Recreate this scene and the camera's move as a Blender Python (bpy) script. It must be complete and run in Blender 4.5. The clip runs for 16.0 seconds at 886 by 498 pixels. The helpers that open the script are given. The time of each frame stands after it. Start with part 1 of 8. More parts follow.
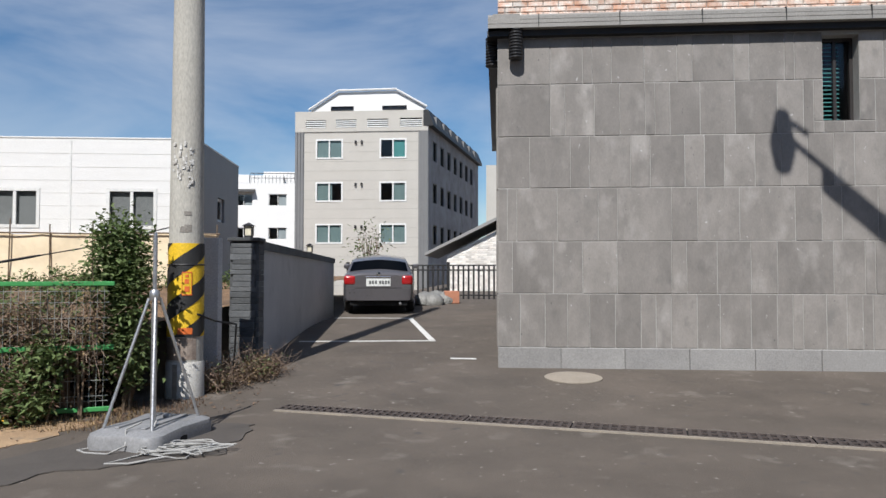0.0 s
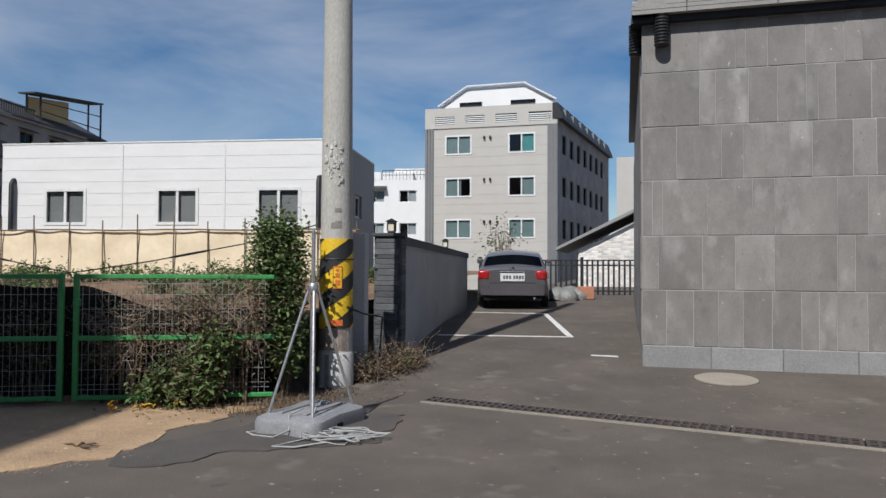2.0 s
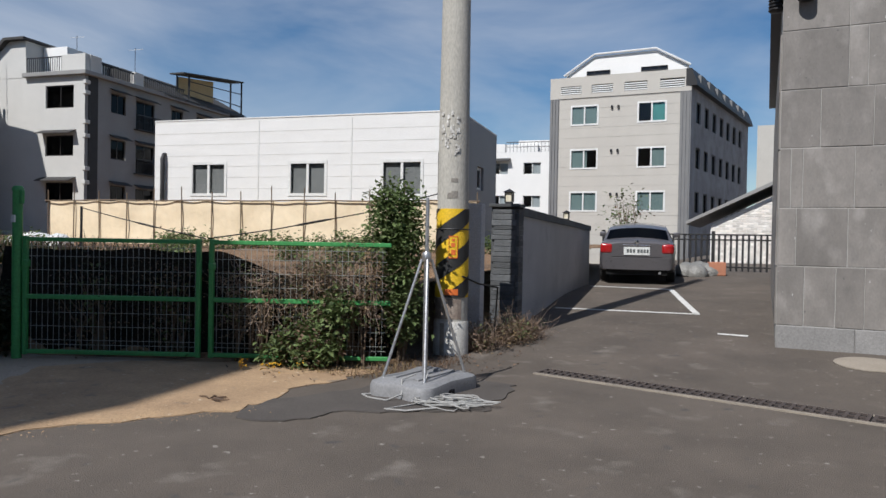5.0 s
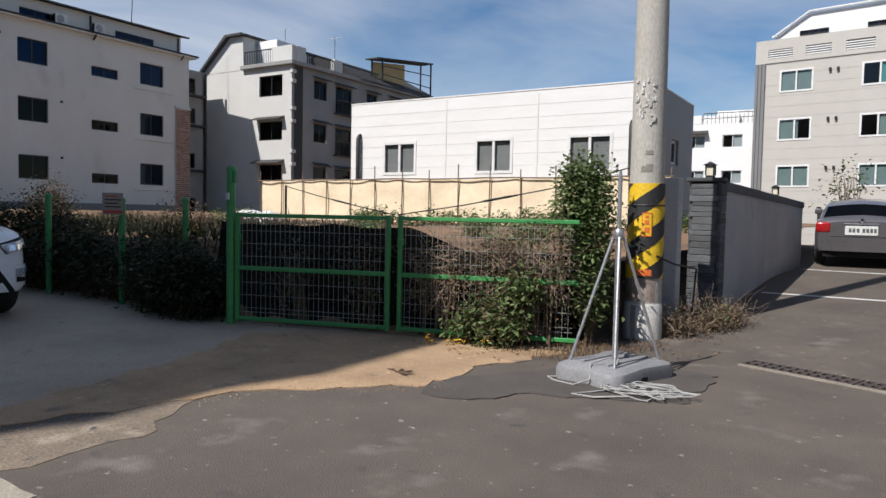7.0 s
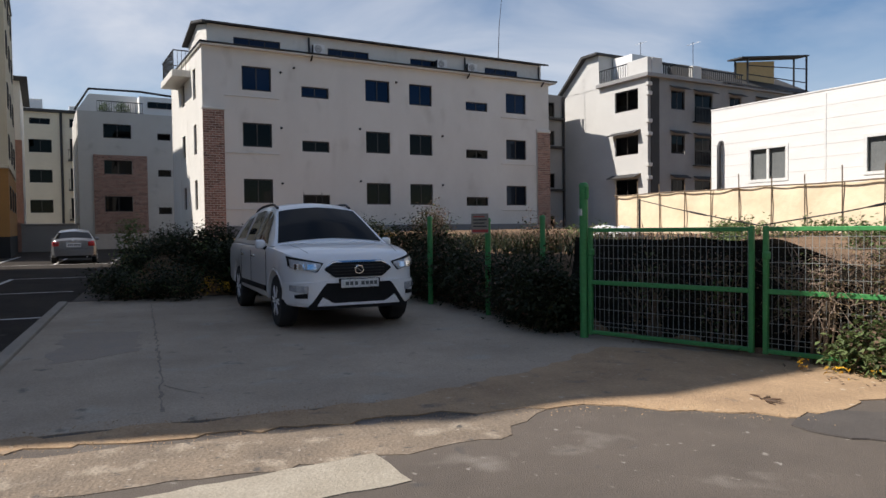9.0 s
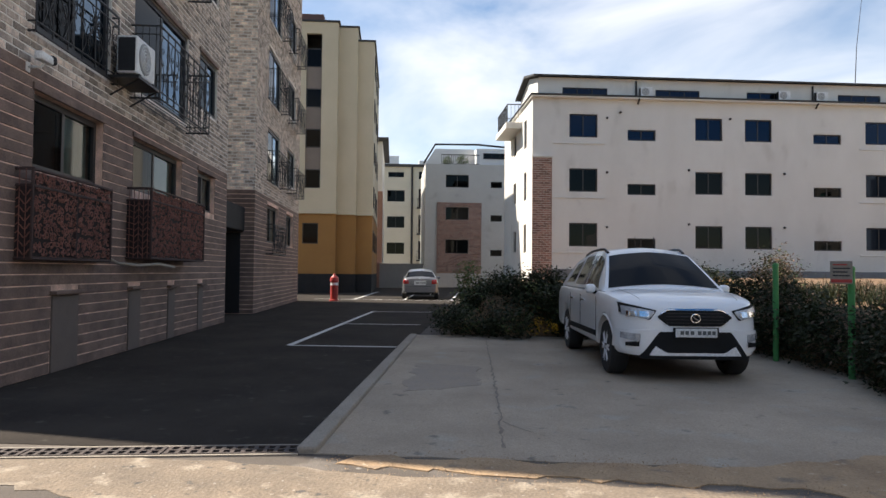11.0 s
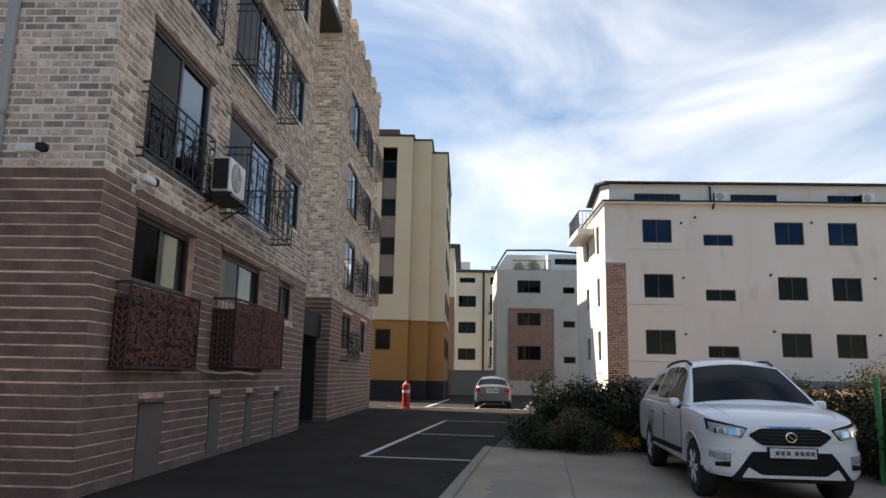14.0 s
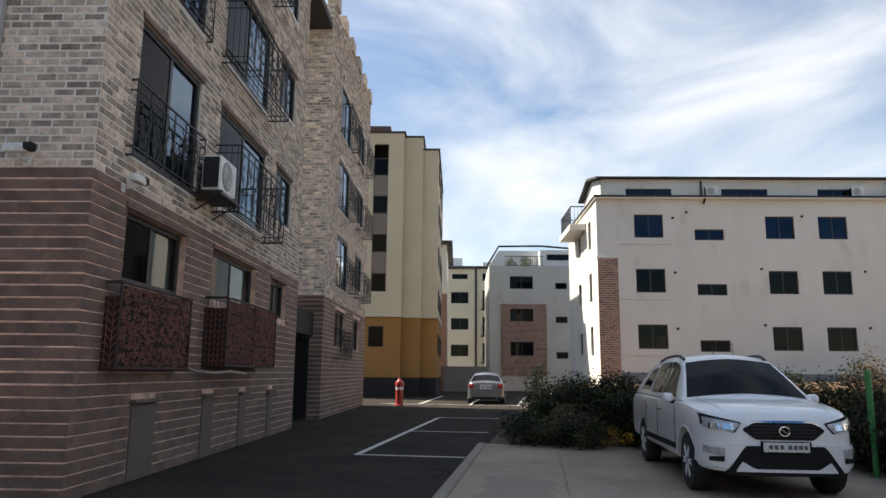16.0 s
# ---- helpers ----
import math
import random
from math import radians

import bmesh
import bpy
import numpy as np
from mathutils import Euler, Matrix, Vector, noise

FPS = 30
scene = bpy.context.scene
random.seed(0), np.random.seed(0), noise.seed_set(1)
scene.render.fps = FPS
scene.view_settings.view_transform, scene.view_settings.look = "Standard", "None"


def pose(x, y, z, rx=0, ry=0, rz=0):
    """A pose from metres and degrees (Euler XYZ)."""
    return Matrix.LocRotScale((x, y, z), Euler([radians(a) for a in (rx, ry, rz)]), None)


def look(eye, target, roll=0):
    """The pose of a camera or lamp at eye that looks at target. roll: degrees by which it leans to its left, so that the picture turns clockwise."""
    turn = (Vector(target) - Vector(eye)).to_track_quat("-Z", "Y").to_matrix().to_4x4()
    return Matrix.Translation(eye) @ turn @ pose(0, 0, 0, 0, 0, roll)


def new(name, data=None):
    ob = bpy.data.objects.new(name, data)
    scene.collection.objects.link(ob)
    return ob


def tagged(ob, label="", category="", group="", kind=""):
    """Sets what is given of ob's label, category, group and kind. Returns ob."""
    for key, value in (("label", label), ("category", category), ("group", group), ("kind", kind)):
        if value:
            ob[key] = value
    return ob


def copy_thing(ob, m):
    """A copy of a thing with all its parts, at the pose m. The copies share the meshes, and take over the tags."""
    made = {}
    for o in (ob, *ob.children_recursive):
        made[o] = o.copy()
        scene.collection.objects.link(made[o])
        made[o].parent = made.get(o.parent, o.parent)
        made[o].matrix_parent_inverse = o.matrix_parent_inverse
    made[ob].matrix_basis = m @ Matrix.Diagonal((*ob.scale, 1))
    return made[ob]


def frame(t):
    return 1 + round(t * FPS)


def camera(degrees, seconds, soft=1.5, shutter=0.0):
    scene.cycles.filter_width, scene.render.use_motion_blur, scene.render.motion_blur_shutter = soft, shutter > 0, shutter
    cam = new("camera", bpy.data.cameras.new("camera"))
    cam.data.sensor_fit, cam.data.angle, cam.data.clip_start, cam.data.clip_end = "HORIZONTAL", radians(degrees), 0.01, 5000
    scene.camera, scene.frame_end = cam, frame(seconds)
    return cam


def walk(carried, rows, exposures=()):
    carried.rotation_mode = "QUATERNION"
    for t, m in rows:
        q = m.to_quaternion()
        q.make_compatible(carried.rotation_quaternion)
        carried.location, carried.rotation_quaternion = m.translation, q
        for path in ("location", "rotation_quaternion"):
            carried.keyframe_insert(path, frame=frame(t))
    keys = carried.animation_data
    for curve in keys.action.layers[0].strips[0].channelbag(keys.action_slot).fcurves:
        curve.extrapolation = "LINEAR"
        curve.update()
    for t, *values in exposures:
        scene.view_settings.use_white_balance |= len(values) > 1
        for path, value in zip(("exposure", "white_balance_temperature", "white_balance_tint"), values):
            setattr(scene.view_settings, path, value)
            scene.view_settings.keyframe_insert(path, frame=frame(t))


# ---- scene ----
cam = camera(64.5, 16.0)
PATH = [
    (0.0, pose(0.237, -0.104, 1.406, 91.98, -0.03, 4.40)),
    (0.5, pose(0.108, -0.107, 1.409, 91.77, -0.09, 8.27)),
    (1.0, pose(0.033, -0.109, 1.405, 91.59, -0.54, 9.74)),
    (1.5, pose(0.032, -0.083, 1.404, 91.81, -0.51, 13.27)),
    (2.0, pose(0.042, -0.114, 1.407, 91.53, -0.27, 14.62)),
    (2.5, pose(0.058, -0.111, 1.402, 91.57, 0.23, 16.71)),
    (3.0, pose(0.049, -0.094, 1.396, 90.47, 0.55, 18.36)),
    (3.2, pose(0.043, -0.083, 1.394, 90.15, 0.67, 18.94)),
    (5.3, pose(0.163, -0.041, 1.373, 88.61, -1.42, 27.35)),
    (5.5, pose(0.184, -0.046, 1.365, 87.93, -1.25, 29.84)),
    (6.0, pose(0.112, -0.017, 1.346, 88.19, -0.67, 35.34)),
    (6.5, pose(0.058, 0.077, 1.356, 87.42, -1.08, 37.02)),
    (7.0, pose(-0.020, 0.154, 1.363, 87.13, -1.14, 39.70)),
    (7.5, pose(-0.020, 0.173, 1.345, 86.62, -0.42, 42.76)),
    (8.0, pose(-0.008, 0.214, 1.343, 86.70, 0.37, 50.85)),
    (8.5, pose(0.017, 0.254, 1.354, 87.85, 0.92, 59.99)),
    (9.0, pose(-0.010, 0.235, 1.354, 88.26, 0.68, 68.29)),
    (9.5, pose(-0.033, 0.205, 1.358, 88.38, -0.41, 74.93)),
    (10.0, pose(-0.135, 0.196, 1.354, 89.66, 0.34, 84.58)),
    (10.2, pose(-0.130, 0.180, 1.356, 89.95, 0.10, 87.70)),
    (12.3, pose(-0.030, 0.012, 1.412, 94.50, -0.98, 98.05)),
    (12.5, pose(-0.041, 0.042, 1.415, 95.35, -0.88, 98.57)),
    (13.0, pose(-0.009, 0.030, 1.427, 96.51, -0.54, 99.65)),
    (13.5, pose(-0.045, 0.032, 1.436, 98.86, -0.85, 99.65)),
    (14.0, pose(-0.020, 0.036, 1.449, 100.26, -1.08, 99.70)),
    (14.5, pose(-0.057, 0.033, 1.463, 99.98, -1.13, 100.15)),
    (15.0, pose(-0.025, 0.040, 1.459, 99.35, -0.93, 100.46)),
    (15.5, pose(-0.032, 0.035, 1.460, 100.12, -0.46, 99.99)),
    (16.0, pose(-0.045, 0.020, 1.464, 99.98, -0.51, 99.14)),
]
walk(cam, PATH, exposures=[(0.0, 0.18, 6250, 10), (1.0, 0.0, 6200, 10), (2.0, -0.08, 6150, 10), (3.0, -0.1, 6200, 10), (6.0, 0.06, 6250, 11), (7.5, 0.2, 6450, 12), (8.5, 0.24, 6600, 12), (10.2, 0.74, 6900, 12),
                           (12.4, 1.33, 7300, 10), (14.0, 1.08, 7300, 10), (16.0, 1.02, 7300, 10)])
# ---- light ----
SUN_TRAVEL = Vector((0.130, 0.654, -0.745))
world = bpy.data.worlds.new("sky_world")
scene.world = world
world.use_nodes = True
wn, wl = world.node_tree.nodes, world.node_tree.links
wn.clear()
w_out = wn.new("ShaderNodeOutputWorld")
w_bg = wn.new("ShaderNodeBackground")
w_sky = wn.new("ShaderNodeTexSky")
w_sky.sky_type = "NISHITA"
w_sky.sun_disc = False
w_sky.sun_elevation = radians(48)
w_sky.sun_rotation = radians(193)
w_sky.air_density = 1.0
w_sky.dust_density = 0.05
w_sky.ozone_density = 2.6
w_co = wn.new("ShaderNodeTexCoord")
w_map = wn.new("ShaderNodeMapping")
w_map.inputs["Scale"].default_value = (1.0, 1.6, 4.2)
w_map.inputs["Rotation"].default_value = (0.25, 0.2, 0.5)
w_noise = wn.new("ShaderNodeTexNoise")
w_noise.inputs["Scale"].default_value = 1.7
w_noise.inputs["Detail"].default_value = 6.0
w_noise.inputs["Roughness"].default_value = 0.52
w_noise.inputs["Distortion"].default_value = 0.5
w_ramp = wn.new("ShaderNodeValToRGB")
w_ramp.color_ramp.elements[0].position = 0.36
w_ramp.color_ramp.elements[0].color = (0, 0, 0, 1)
w_ramp.color_ramp.elements[1].position = 0.90
w_ramp.color_ramp.elements[1].color = (1, 1, 1, 1)
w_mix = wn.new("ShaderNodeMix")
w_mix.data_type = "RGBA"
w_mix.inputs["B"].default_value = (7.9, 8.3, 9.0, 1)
wl.new(w_co.outputs["Generated"], w_map.inputs["Vector"])
wl.new(w_map.outputs["Vector"], w_noise.inputs["Vector"])
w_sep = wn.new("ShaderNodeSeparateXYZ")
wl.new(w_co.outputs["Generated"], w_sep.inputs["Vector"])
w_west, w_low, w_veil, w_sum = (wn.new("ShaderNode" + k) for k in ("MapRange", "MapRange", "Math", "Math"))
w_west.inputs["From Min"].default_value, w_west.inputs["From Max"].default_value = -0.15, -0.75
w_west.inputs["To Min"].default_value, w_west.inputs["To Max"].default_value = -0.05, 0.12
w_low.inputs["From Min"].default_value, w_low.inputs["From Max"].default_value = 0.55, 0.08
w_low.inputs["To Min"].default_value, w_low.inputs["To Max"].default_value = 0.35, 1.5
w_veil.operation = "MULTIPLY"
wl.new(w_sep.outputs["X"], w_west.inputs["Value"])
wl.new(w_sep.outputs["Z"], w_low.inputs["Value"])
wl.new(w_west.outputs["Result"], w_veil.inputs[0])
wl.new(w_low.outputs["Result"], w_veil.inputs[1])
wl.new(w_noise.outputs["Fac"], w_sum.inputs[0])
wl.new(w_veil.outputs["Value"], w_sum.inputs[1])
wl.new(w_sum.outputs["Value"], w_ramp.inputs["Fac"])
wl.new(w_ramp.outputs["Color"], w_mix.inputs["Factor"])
w_sat = wn.new("ShaderNodeHueSaturation")
w_sat.inputs["Saturation"].default_value = 1.28
wl.new(w_sky.outputs["Color"], w_sat.inputs["Color"])
wl.new(w_sat.outputs["Color"], w_mix.inputs["A"])
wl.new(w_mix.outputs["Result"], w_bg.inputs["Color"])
wl.new(w_bg.outputs["Background"], w_out.inputs["Surface"])
w_bg.inputs["Strength"].default_value = 0.078

sun = new("sun", bpy.data.lights.new("sun", "SUN"))
sun.data.energy = 5.0
sun.data.angle = radians(0.6)
sun.data.color = (1.0, 0.96, 0.90)
sun.matrix_world = look((0, 0, 30), Vector((0, 0, 30)) + SUN_TRAVEL)


# ---- materials ----
def M(name, a, b=None, rough=0.8, big=1.2, fine=40.0, bump=0.15, metal=0.0, spread=0.5, vary=0.0, island=0.0,
      coat=0.0, stretch=(1, 1, 1), spec=0.5, dist=0.02, grain=0.2, specks=None):
    """A surface whose colour drifts between a and b at two scales, with fine relief."""
    m = bpy.data.materials.new(name)
    m.use_nodes = True
    n, l = m.node_tree.nodes, m.node_tree.links
    p = n["Principled BSDF"]
    b = b or tuple(c * 0.82 for c in a)
    co = n.new("ShaderNodeTexCoord")
    mp = n.new("ShaderNodeMapping")
    mp.inputs["Scale"].default_value = stretch
    place = co.outputs["Object"]
    if vary:
        own, far = n.new("ShaderNodeObjectInfo"), n.new("ShaderNodeVectorMath")
        far.operation = "MULTIPLY_ADD"
        far.inputs[1].default_value = (7.3, 5.9, 6.7)
        l.new(own.outputs["Location"], far.inputs[0])
        l.new(place, far.inputs[2])
        place = far.outputs["Vector"]
    l.new(place, mp.inputs["Vector"])
    n1, n2 = n.new("ShaderNodeTexNoise"), n.new("ShaderNodeTexNoise")
    n1.inputs["Scale"].default_value, n1.inputs["Detail"].default_value = big, 6
    n1.inputs["Roughness"].default_value = 0.62
    n2.inputs["Scale"].default_value, n2.inputs["Detail"].default_value = fine, 4
    for x in (n1, n2):
        l.new(mp.outputs["Vector"], x.inputs["Vector"])
    r1 = n.new("ShaderNodeMapRange")
    r1.inputs["From Min"].default_value, r1.inputs["From Max"].default_value = 0.5 - spread / 2, 0.5 + spread / 2
    l.new(n1.outputs["Fac"], r1.inputs["Value"])
    mx = n.new("ShaderNodeMix")
    mx.data_type = "RGBA"
    mx.inputs["A"].default_value, mx.inputs["B"].default_value = (*a, 1), (*b, 1)
    l.new(r1.outputs["Result"], mx.inputs["Factor"])
    r2 = n.new("ShaderNodeMapRange")
    r2.inputs["From Min"].default_value, r2.inputs["From Max"].default_value = 0.25, 0.75
    r2.inputs["To Min"].default_value, r2.inputs["To Max"].default_value = 1 - grain, 1 + grain
    l.new(n2.outputs["Fac"], r2.inputs["Value"])
    colour = mx.outputs["Result"]
    for scale, lo, hi, tone in specks or ():
        n3, r3, m3 = n.new("ShaderNodeTexNoise"), n.new("ShaderNodeMapRange"), n.new("ShaderNodeMix")
        n3.inputs["Scale"].default_value, n3.inputs["Detail"].default_value = scale, 5
        l.new(mp.outputs["Vector"], n3.inputs["Vector"])
        r3.inputs["From Min"].default_value, r3.inputs["From Max"].default_value = lo, hi
        l.new(n3.outputs["Fac"], r3.inputs["Value"])
        m3.data_type = "RGBA"
        m3.inputs["B"].default_value = (*tone, 1)
        l.new(r3.outputs["Result"], m3.inputs["Factor"])
        l.new(colour, m3.inputs["A"])
        colour = m3.outputs["Result"]
    hs = n.new("ShaderNodeHueSaturation")
    l.new(colour, hs.inputs["Color"])
    value = r2.outputs["Result"]
    for amount, node, out in ((vary, "ShaderNodeObjectInfo", "Random"), (island, "ShaderNodeNewGeometry", "Random Per Island")):
        if amount:
            src = n.new(node)
            rr = n.new("ShaderNodeMapRange")
            rr.inputs["To Min"].default_value, rr.inputs["To Max"].default_value = 1 - amount, 1 + amount
            l.new(src.outputs[out], rr.inputs["Value"])
            mu = n.new("ShaderNodeMath")
            mu.operation = "MULTIPLY"
            l.new(value, mu.inputs[0])
            l.new(rr.outputs["Result"], mu.inputs[1])
            value = mu.outputs["Value"]
    l.new(value, hs.inputs["Value"])
    l.new(hs.outputs["Color"], p.inputs["Base Color"])
    ro = n.new("ShaderNodeMapRange")
    ro.inputs["To Min"].default_value, ro.inputs["To Max"].default_value = max(0.02, rough - 0.08), min(1, rough + 0.08)
    l.new(n2.outputs["Fac"], ro.inputs["Value"])
    l.new(ro.outputs["Result"], p.inputs["Roughness"])
    p.inputs["Metallic"].default_value = metal
    p.inputs["Specular IOR Level"].default_value = spec
    p.inputs["Coat Weight"].default_value = coat
    p.inputs["Coat Roughness"].default_value = 0.05
    if bump:
        bp = n.new("ShaderNodeBump")
        bp.inputs["Strength"].default_value, bp.inputs["Distance"].default_value = bump, dist
        l.new(n2.outputs["Fac"], bp.inputs["Height"])
        l.new(bp.outputs["Normal"], p.inputs["Normal"])
    return m


def glass_material(name, tint, ior=1.5, sheen=(1, 1, 1)):
    """A window pane: a mirror-like face over a clear, tinted body."""
    m = bpy.data.materials.new(name)
    m.use_nodes = True
    n, l = m.node_tree.nodes, m.node_tree.links
    n.clear()
    out = n.new("ShaderNodeOutputMaterial")
    clear, gloss, mix, fres = (n.new("ShaderNode" + k) for k in ("BsdfTransparent", "BsdfGlossy", "MixShader", "Fresnel"))
    clear.inputs["Color"].default_value = (*tint, 1)
    gloss.inputs["Roughness"].default_value = 0.03
    gloss.inputs["Color"].default_value = (*sheen, 1)
    fres.inputs["IOR"].default_value = ior
    l.new(fres.outputs["Fac"], mix.inputs["Fac"])
    l.new(clear.outputs["BSDF"], mix.inputs[1])
    l.new(gloss.outputs["BSDF"], mix.inputs[2])
    l.new(mix.outputs["Shader"], out.inputs["Surface"])
    return m


ASPHALT = M("asphalt", (0.124, 0.101, 0.082), (0.084, 0.069, 0.056), 0.9, 0.9, 110, 0.6, dist=0.012, spread=0.32, grain=0.3,
            specks=((13.0, 0.66, 0.74, (0.27, 0.245, 0.215)), (2.3, 0.60, 0.80, (0.20, 0.175, 0.15)), (5.0, 0.64, 0.76, (0.065, 0.06, 0.056))))
# lane asphalt in a darker tone than the main ground
ASPHALT_DARK = M("dark_lane_asphalt", (0.048, 0.040, 0.033), (0.026, 0.022, 0.019), 0.95, 0.8, 90, 0.5, spec=0.12, dist=0.01, spread=0.35, grain=0.3,
                 specks=((6.0, 0.62, 0.76, (0.085, 0.076, 0.066)),))
ASPHALT_PATCH = M("patched_asphalt", (0.095, 0.082, 0.072), (0.062, 0.054, 0.048), 0.92, 2.5, 70, 0.6, dist=0.01)
CONCRETE = M("pad_concrete", (0.415, 0.336, 0.250), (0.295, 0.236, 0.175), 0.9, 0.6, 60, 0.35, spread=0.35, grain=0.22, specks=((2.0, 0.58, 0.74, (0.36, 0.32, 0.26)), (4.0, 0.64, 0.74, (0.17, 0.145, 0.115)), (17.0, 0.68, 0.74, (0.16, 0.14, 0.12))))
CONCRETE_LIGHT = M("pale_concrete", (0.37, 0.33, 0.265), (0.27, 0.235, 0.18), 0.9, 2.5, 60, 0.4)
GRIT = M("gritty_road_edge", (0.235, 0.182, 0.130), (0.150, 0.118, 0.088), 0.95, 1.6, 45, 0.7, dist=0.015, spread=0.3, grain=0.3, specks=((4.0, 0.56, 0.68, (0.30, 0.25, 0.19)), (9.0, 0.62, 0.7, (0.09, 0.08, 0.07)), (22.0, 0.66, 0.72, (0.36, 0.32, 0.27))))
KERB = M("kerb_concrete", (0.34, 0.295, 0.24), (0.25, 0.215, 0.17), 0.88, 1.5, 50, 0.3)
SAND = M("sandy_soil", (0.44, 0.30, 0.175), (0.30, 0.20, 0.118), 0.97, 1.6, 55, 0.7, dist=0.015, spread=0.35, specks=((3.5, 0.60, 0.72, (0.21, 0.16, 0.115)), (11.0, 0.64, 0.72, (0.48, 0.38, 0.27))))
LINE = M("road_paint", (0.72, 0.71, 0.68), (0.5, 0.49, 0.46), 0.8, 5, 60, 0.15)
GRATE = M("cast_grate", (0.090, 0.068, 0.060), (0.060, 0.050, 0.046), 0.8, 5, 60, 0.2, metal=0.2)
YELLOW_EDGE = M("yellowed_concrete", (0.33, 0.285, 0.225), (0.21, 0.185, 0.155), 0.9, 3, 60, 0.3)
STONE = M("grey_stone_panel", (0.248, 0.229, 0.211), (0.178, 0.165, 0.152), 0.75, 2.6, 50, 0.10, vary=0.15, spread=0.30, grain=0.09, stretch=(1, 1, 0.55),
          specks=((3.2, 0.56, 0.78, (0.325, 0.305, 0.285)), (5.0, 0.60, 0.80, (0.15, 0.142, 0.134)), (26.0, 0.70, 0.76, (0.10, 0.098, 0.095)), (18.0, 0.70, 0.75, (0.42, 0.41, 0.40))))
STONE_JOINT = M("pale_joint", (0.36, 0.35, 0.33), None, 0.9, 5, 80, 0.1)
STONE_BASE = M("grey_stone_plinth", (0.27, 0.263, 0.254), (0.21, 0.204, 0.198), 0.8, 2, 60, 0.15, vary=0.10)
CORNICE = M("painted_cornice", (0.30, 0.285, 0.265), (0.22, 0.21, 0.195), 0.7, 2, 50, 0.1)
DARK_METAL = M("dark_metal", (0.020, 0.020, 0.022), (0.035, 0.033, 0.033), 0.5, 3, 60, 0.05, metal=0.3)
WASHED_BRICK = M("whitewashed_brick", (0.55, 0.32, 0.22), (0.72, 0.66, 0.60), 0.9, 6, 50, 0.3, island=0.2, spread=0.25)
SHED_BRICK = M("whitewashed_shed_brick", (0.82, 0.80, 0.76), (0.66, 0.60, 0.54), 0.9, 3, 50, 0.3, island=0.22)
SLATE = M("dark_slate", (0.115, 0.120, 0.124), (0.062, 0.065, 0.068), 0.75, 4, 50, 0.4, vary=0.35)
STUCCO_GREY = M("grey_stucco", (0.42, 0.42, 0.42), (0.35, 0.35, 0.355), 0.9, 1.2, 70, 0.3)
PALE_STUCCO = M("pale_wall_stucco", (0.56, 0.555, 0.555), (0.45, 0.45, 0.455), 0.92, 1.0, 55, 0.35, spread=0.35, specks=((2.4, 0.60, 0.78, (0.37, 0.37, 0.37)),))
WHITE_PANEL = M("white_sandwich_panel", (0.76, 0.755, 0.74), (0.68, 0.675, 0.655), 0.55, 0.8, 30, 0.03, stretch=(1, 1, 5))
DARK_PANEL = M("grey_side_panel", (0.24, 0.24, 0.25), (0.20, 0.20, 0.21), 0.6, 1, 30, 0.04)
TARP = M("beige_tarpaulin", (0.80, 0.68, 0.49), (0.73, 0.60, 0.41), 0.7, 1.2, 6, 0.3, dist=0.05, grain=0.05)
CREAM = M("cream_stucco", (0.69, 0.67, 0.625), (0.59, 0.57, 0.525), 0.92, 0.5, 60, 0.2, stretch=(1, 1, 0.5), specks=((0.9, 0.58, 0.78, (0.50, 0.475, 0.43)), (3.0, 0.64, 0.80, (0.54, 0.52, 0.48))))
RED_BRICK = M("red_brick", (0.34, 0.185, 0.14), (0.20, 0.118, 0.092), 0.9, 5, 50, 0.3, island=0.35)
MORTAR_RED = M("red_brick_mortar", (0.58, 0.52, 0.46), None, 0.95, 4, 60, 0.3)
BEIGE_CLAD = M("beige_cladding", (0.50, 0.475, 0.43), (0.44, 0.415, 0.375), 0.85, 0.6, 40, 0.1)
GREY_CLAD = M("grey_cladding", (0.20, 0.20, 0.20), (0.165, 0.165, 0.168), 0.7, 0.8, 40, 0.08)
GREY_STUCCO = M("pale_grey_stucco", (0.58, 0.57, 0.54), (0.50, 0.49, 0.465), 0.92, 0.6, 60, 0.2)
# darker copy of the pale grey stucco, with side-wall shade in its colour
SHADE_STUCCO = M("weathered_shade_grey_stucco", (0.30, 0.295, 0.285), (0.235, 0.23, 0.225), 0.92, 0.6, 60, 0.2)
ROOF_DARK = M("dark_roofing", (0.05, 0.048, 0.046), (0.035, 0.034, 0.034), 0.8, 2, 40, 0.2)
FAR_WHITE = M("white_render", (0.80, 0.79, 0.77), (0.73, 0.72, 0.70), 0.9, 0.6, 40, 0.08)
YELLOW_STUCCO = M("pale_yellow_stucco", (0.55, 0.475, 0.345), (0.47, 0.405, 0.29), 0.92, 0.5, 60, 0.2)
ORANGE_STUCCO = M("ochre_stucco", (0.33, 0.165, 0.05), (0.26, 0.13, 0.04), 0.92, 0.5, 60, 0.2)
BLACK_STONE = M("black_plinth", (0.014, 0.014, 0.015), (0.024, 0.023, 0.023), 0.75, 2, 40, 0.1, spec=0.25)
LIGHT_BRICK = M("pale_brick", (0.60, 0.485, 0.39), (0.31, 0.248, 0.205), 0.9, 7, 60, 0.35, vary=0.48, island=0.5, spread=0.3)
LIGHT_MORTAR = M("pale_mortar", (0.80, 0.735, 0.65), None, 0.95, 4, 60, 0.3)
DARK_BRICK = M("dark_brick_block", (0.222, 0.152, 0.122), (0.125, 0.086, 0.070), 0.9, 2.2, 50, 0.35, vary=0.03, island=0.03, spread=0.28, grain=0.3)
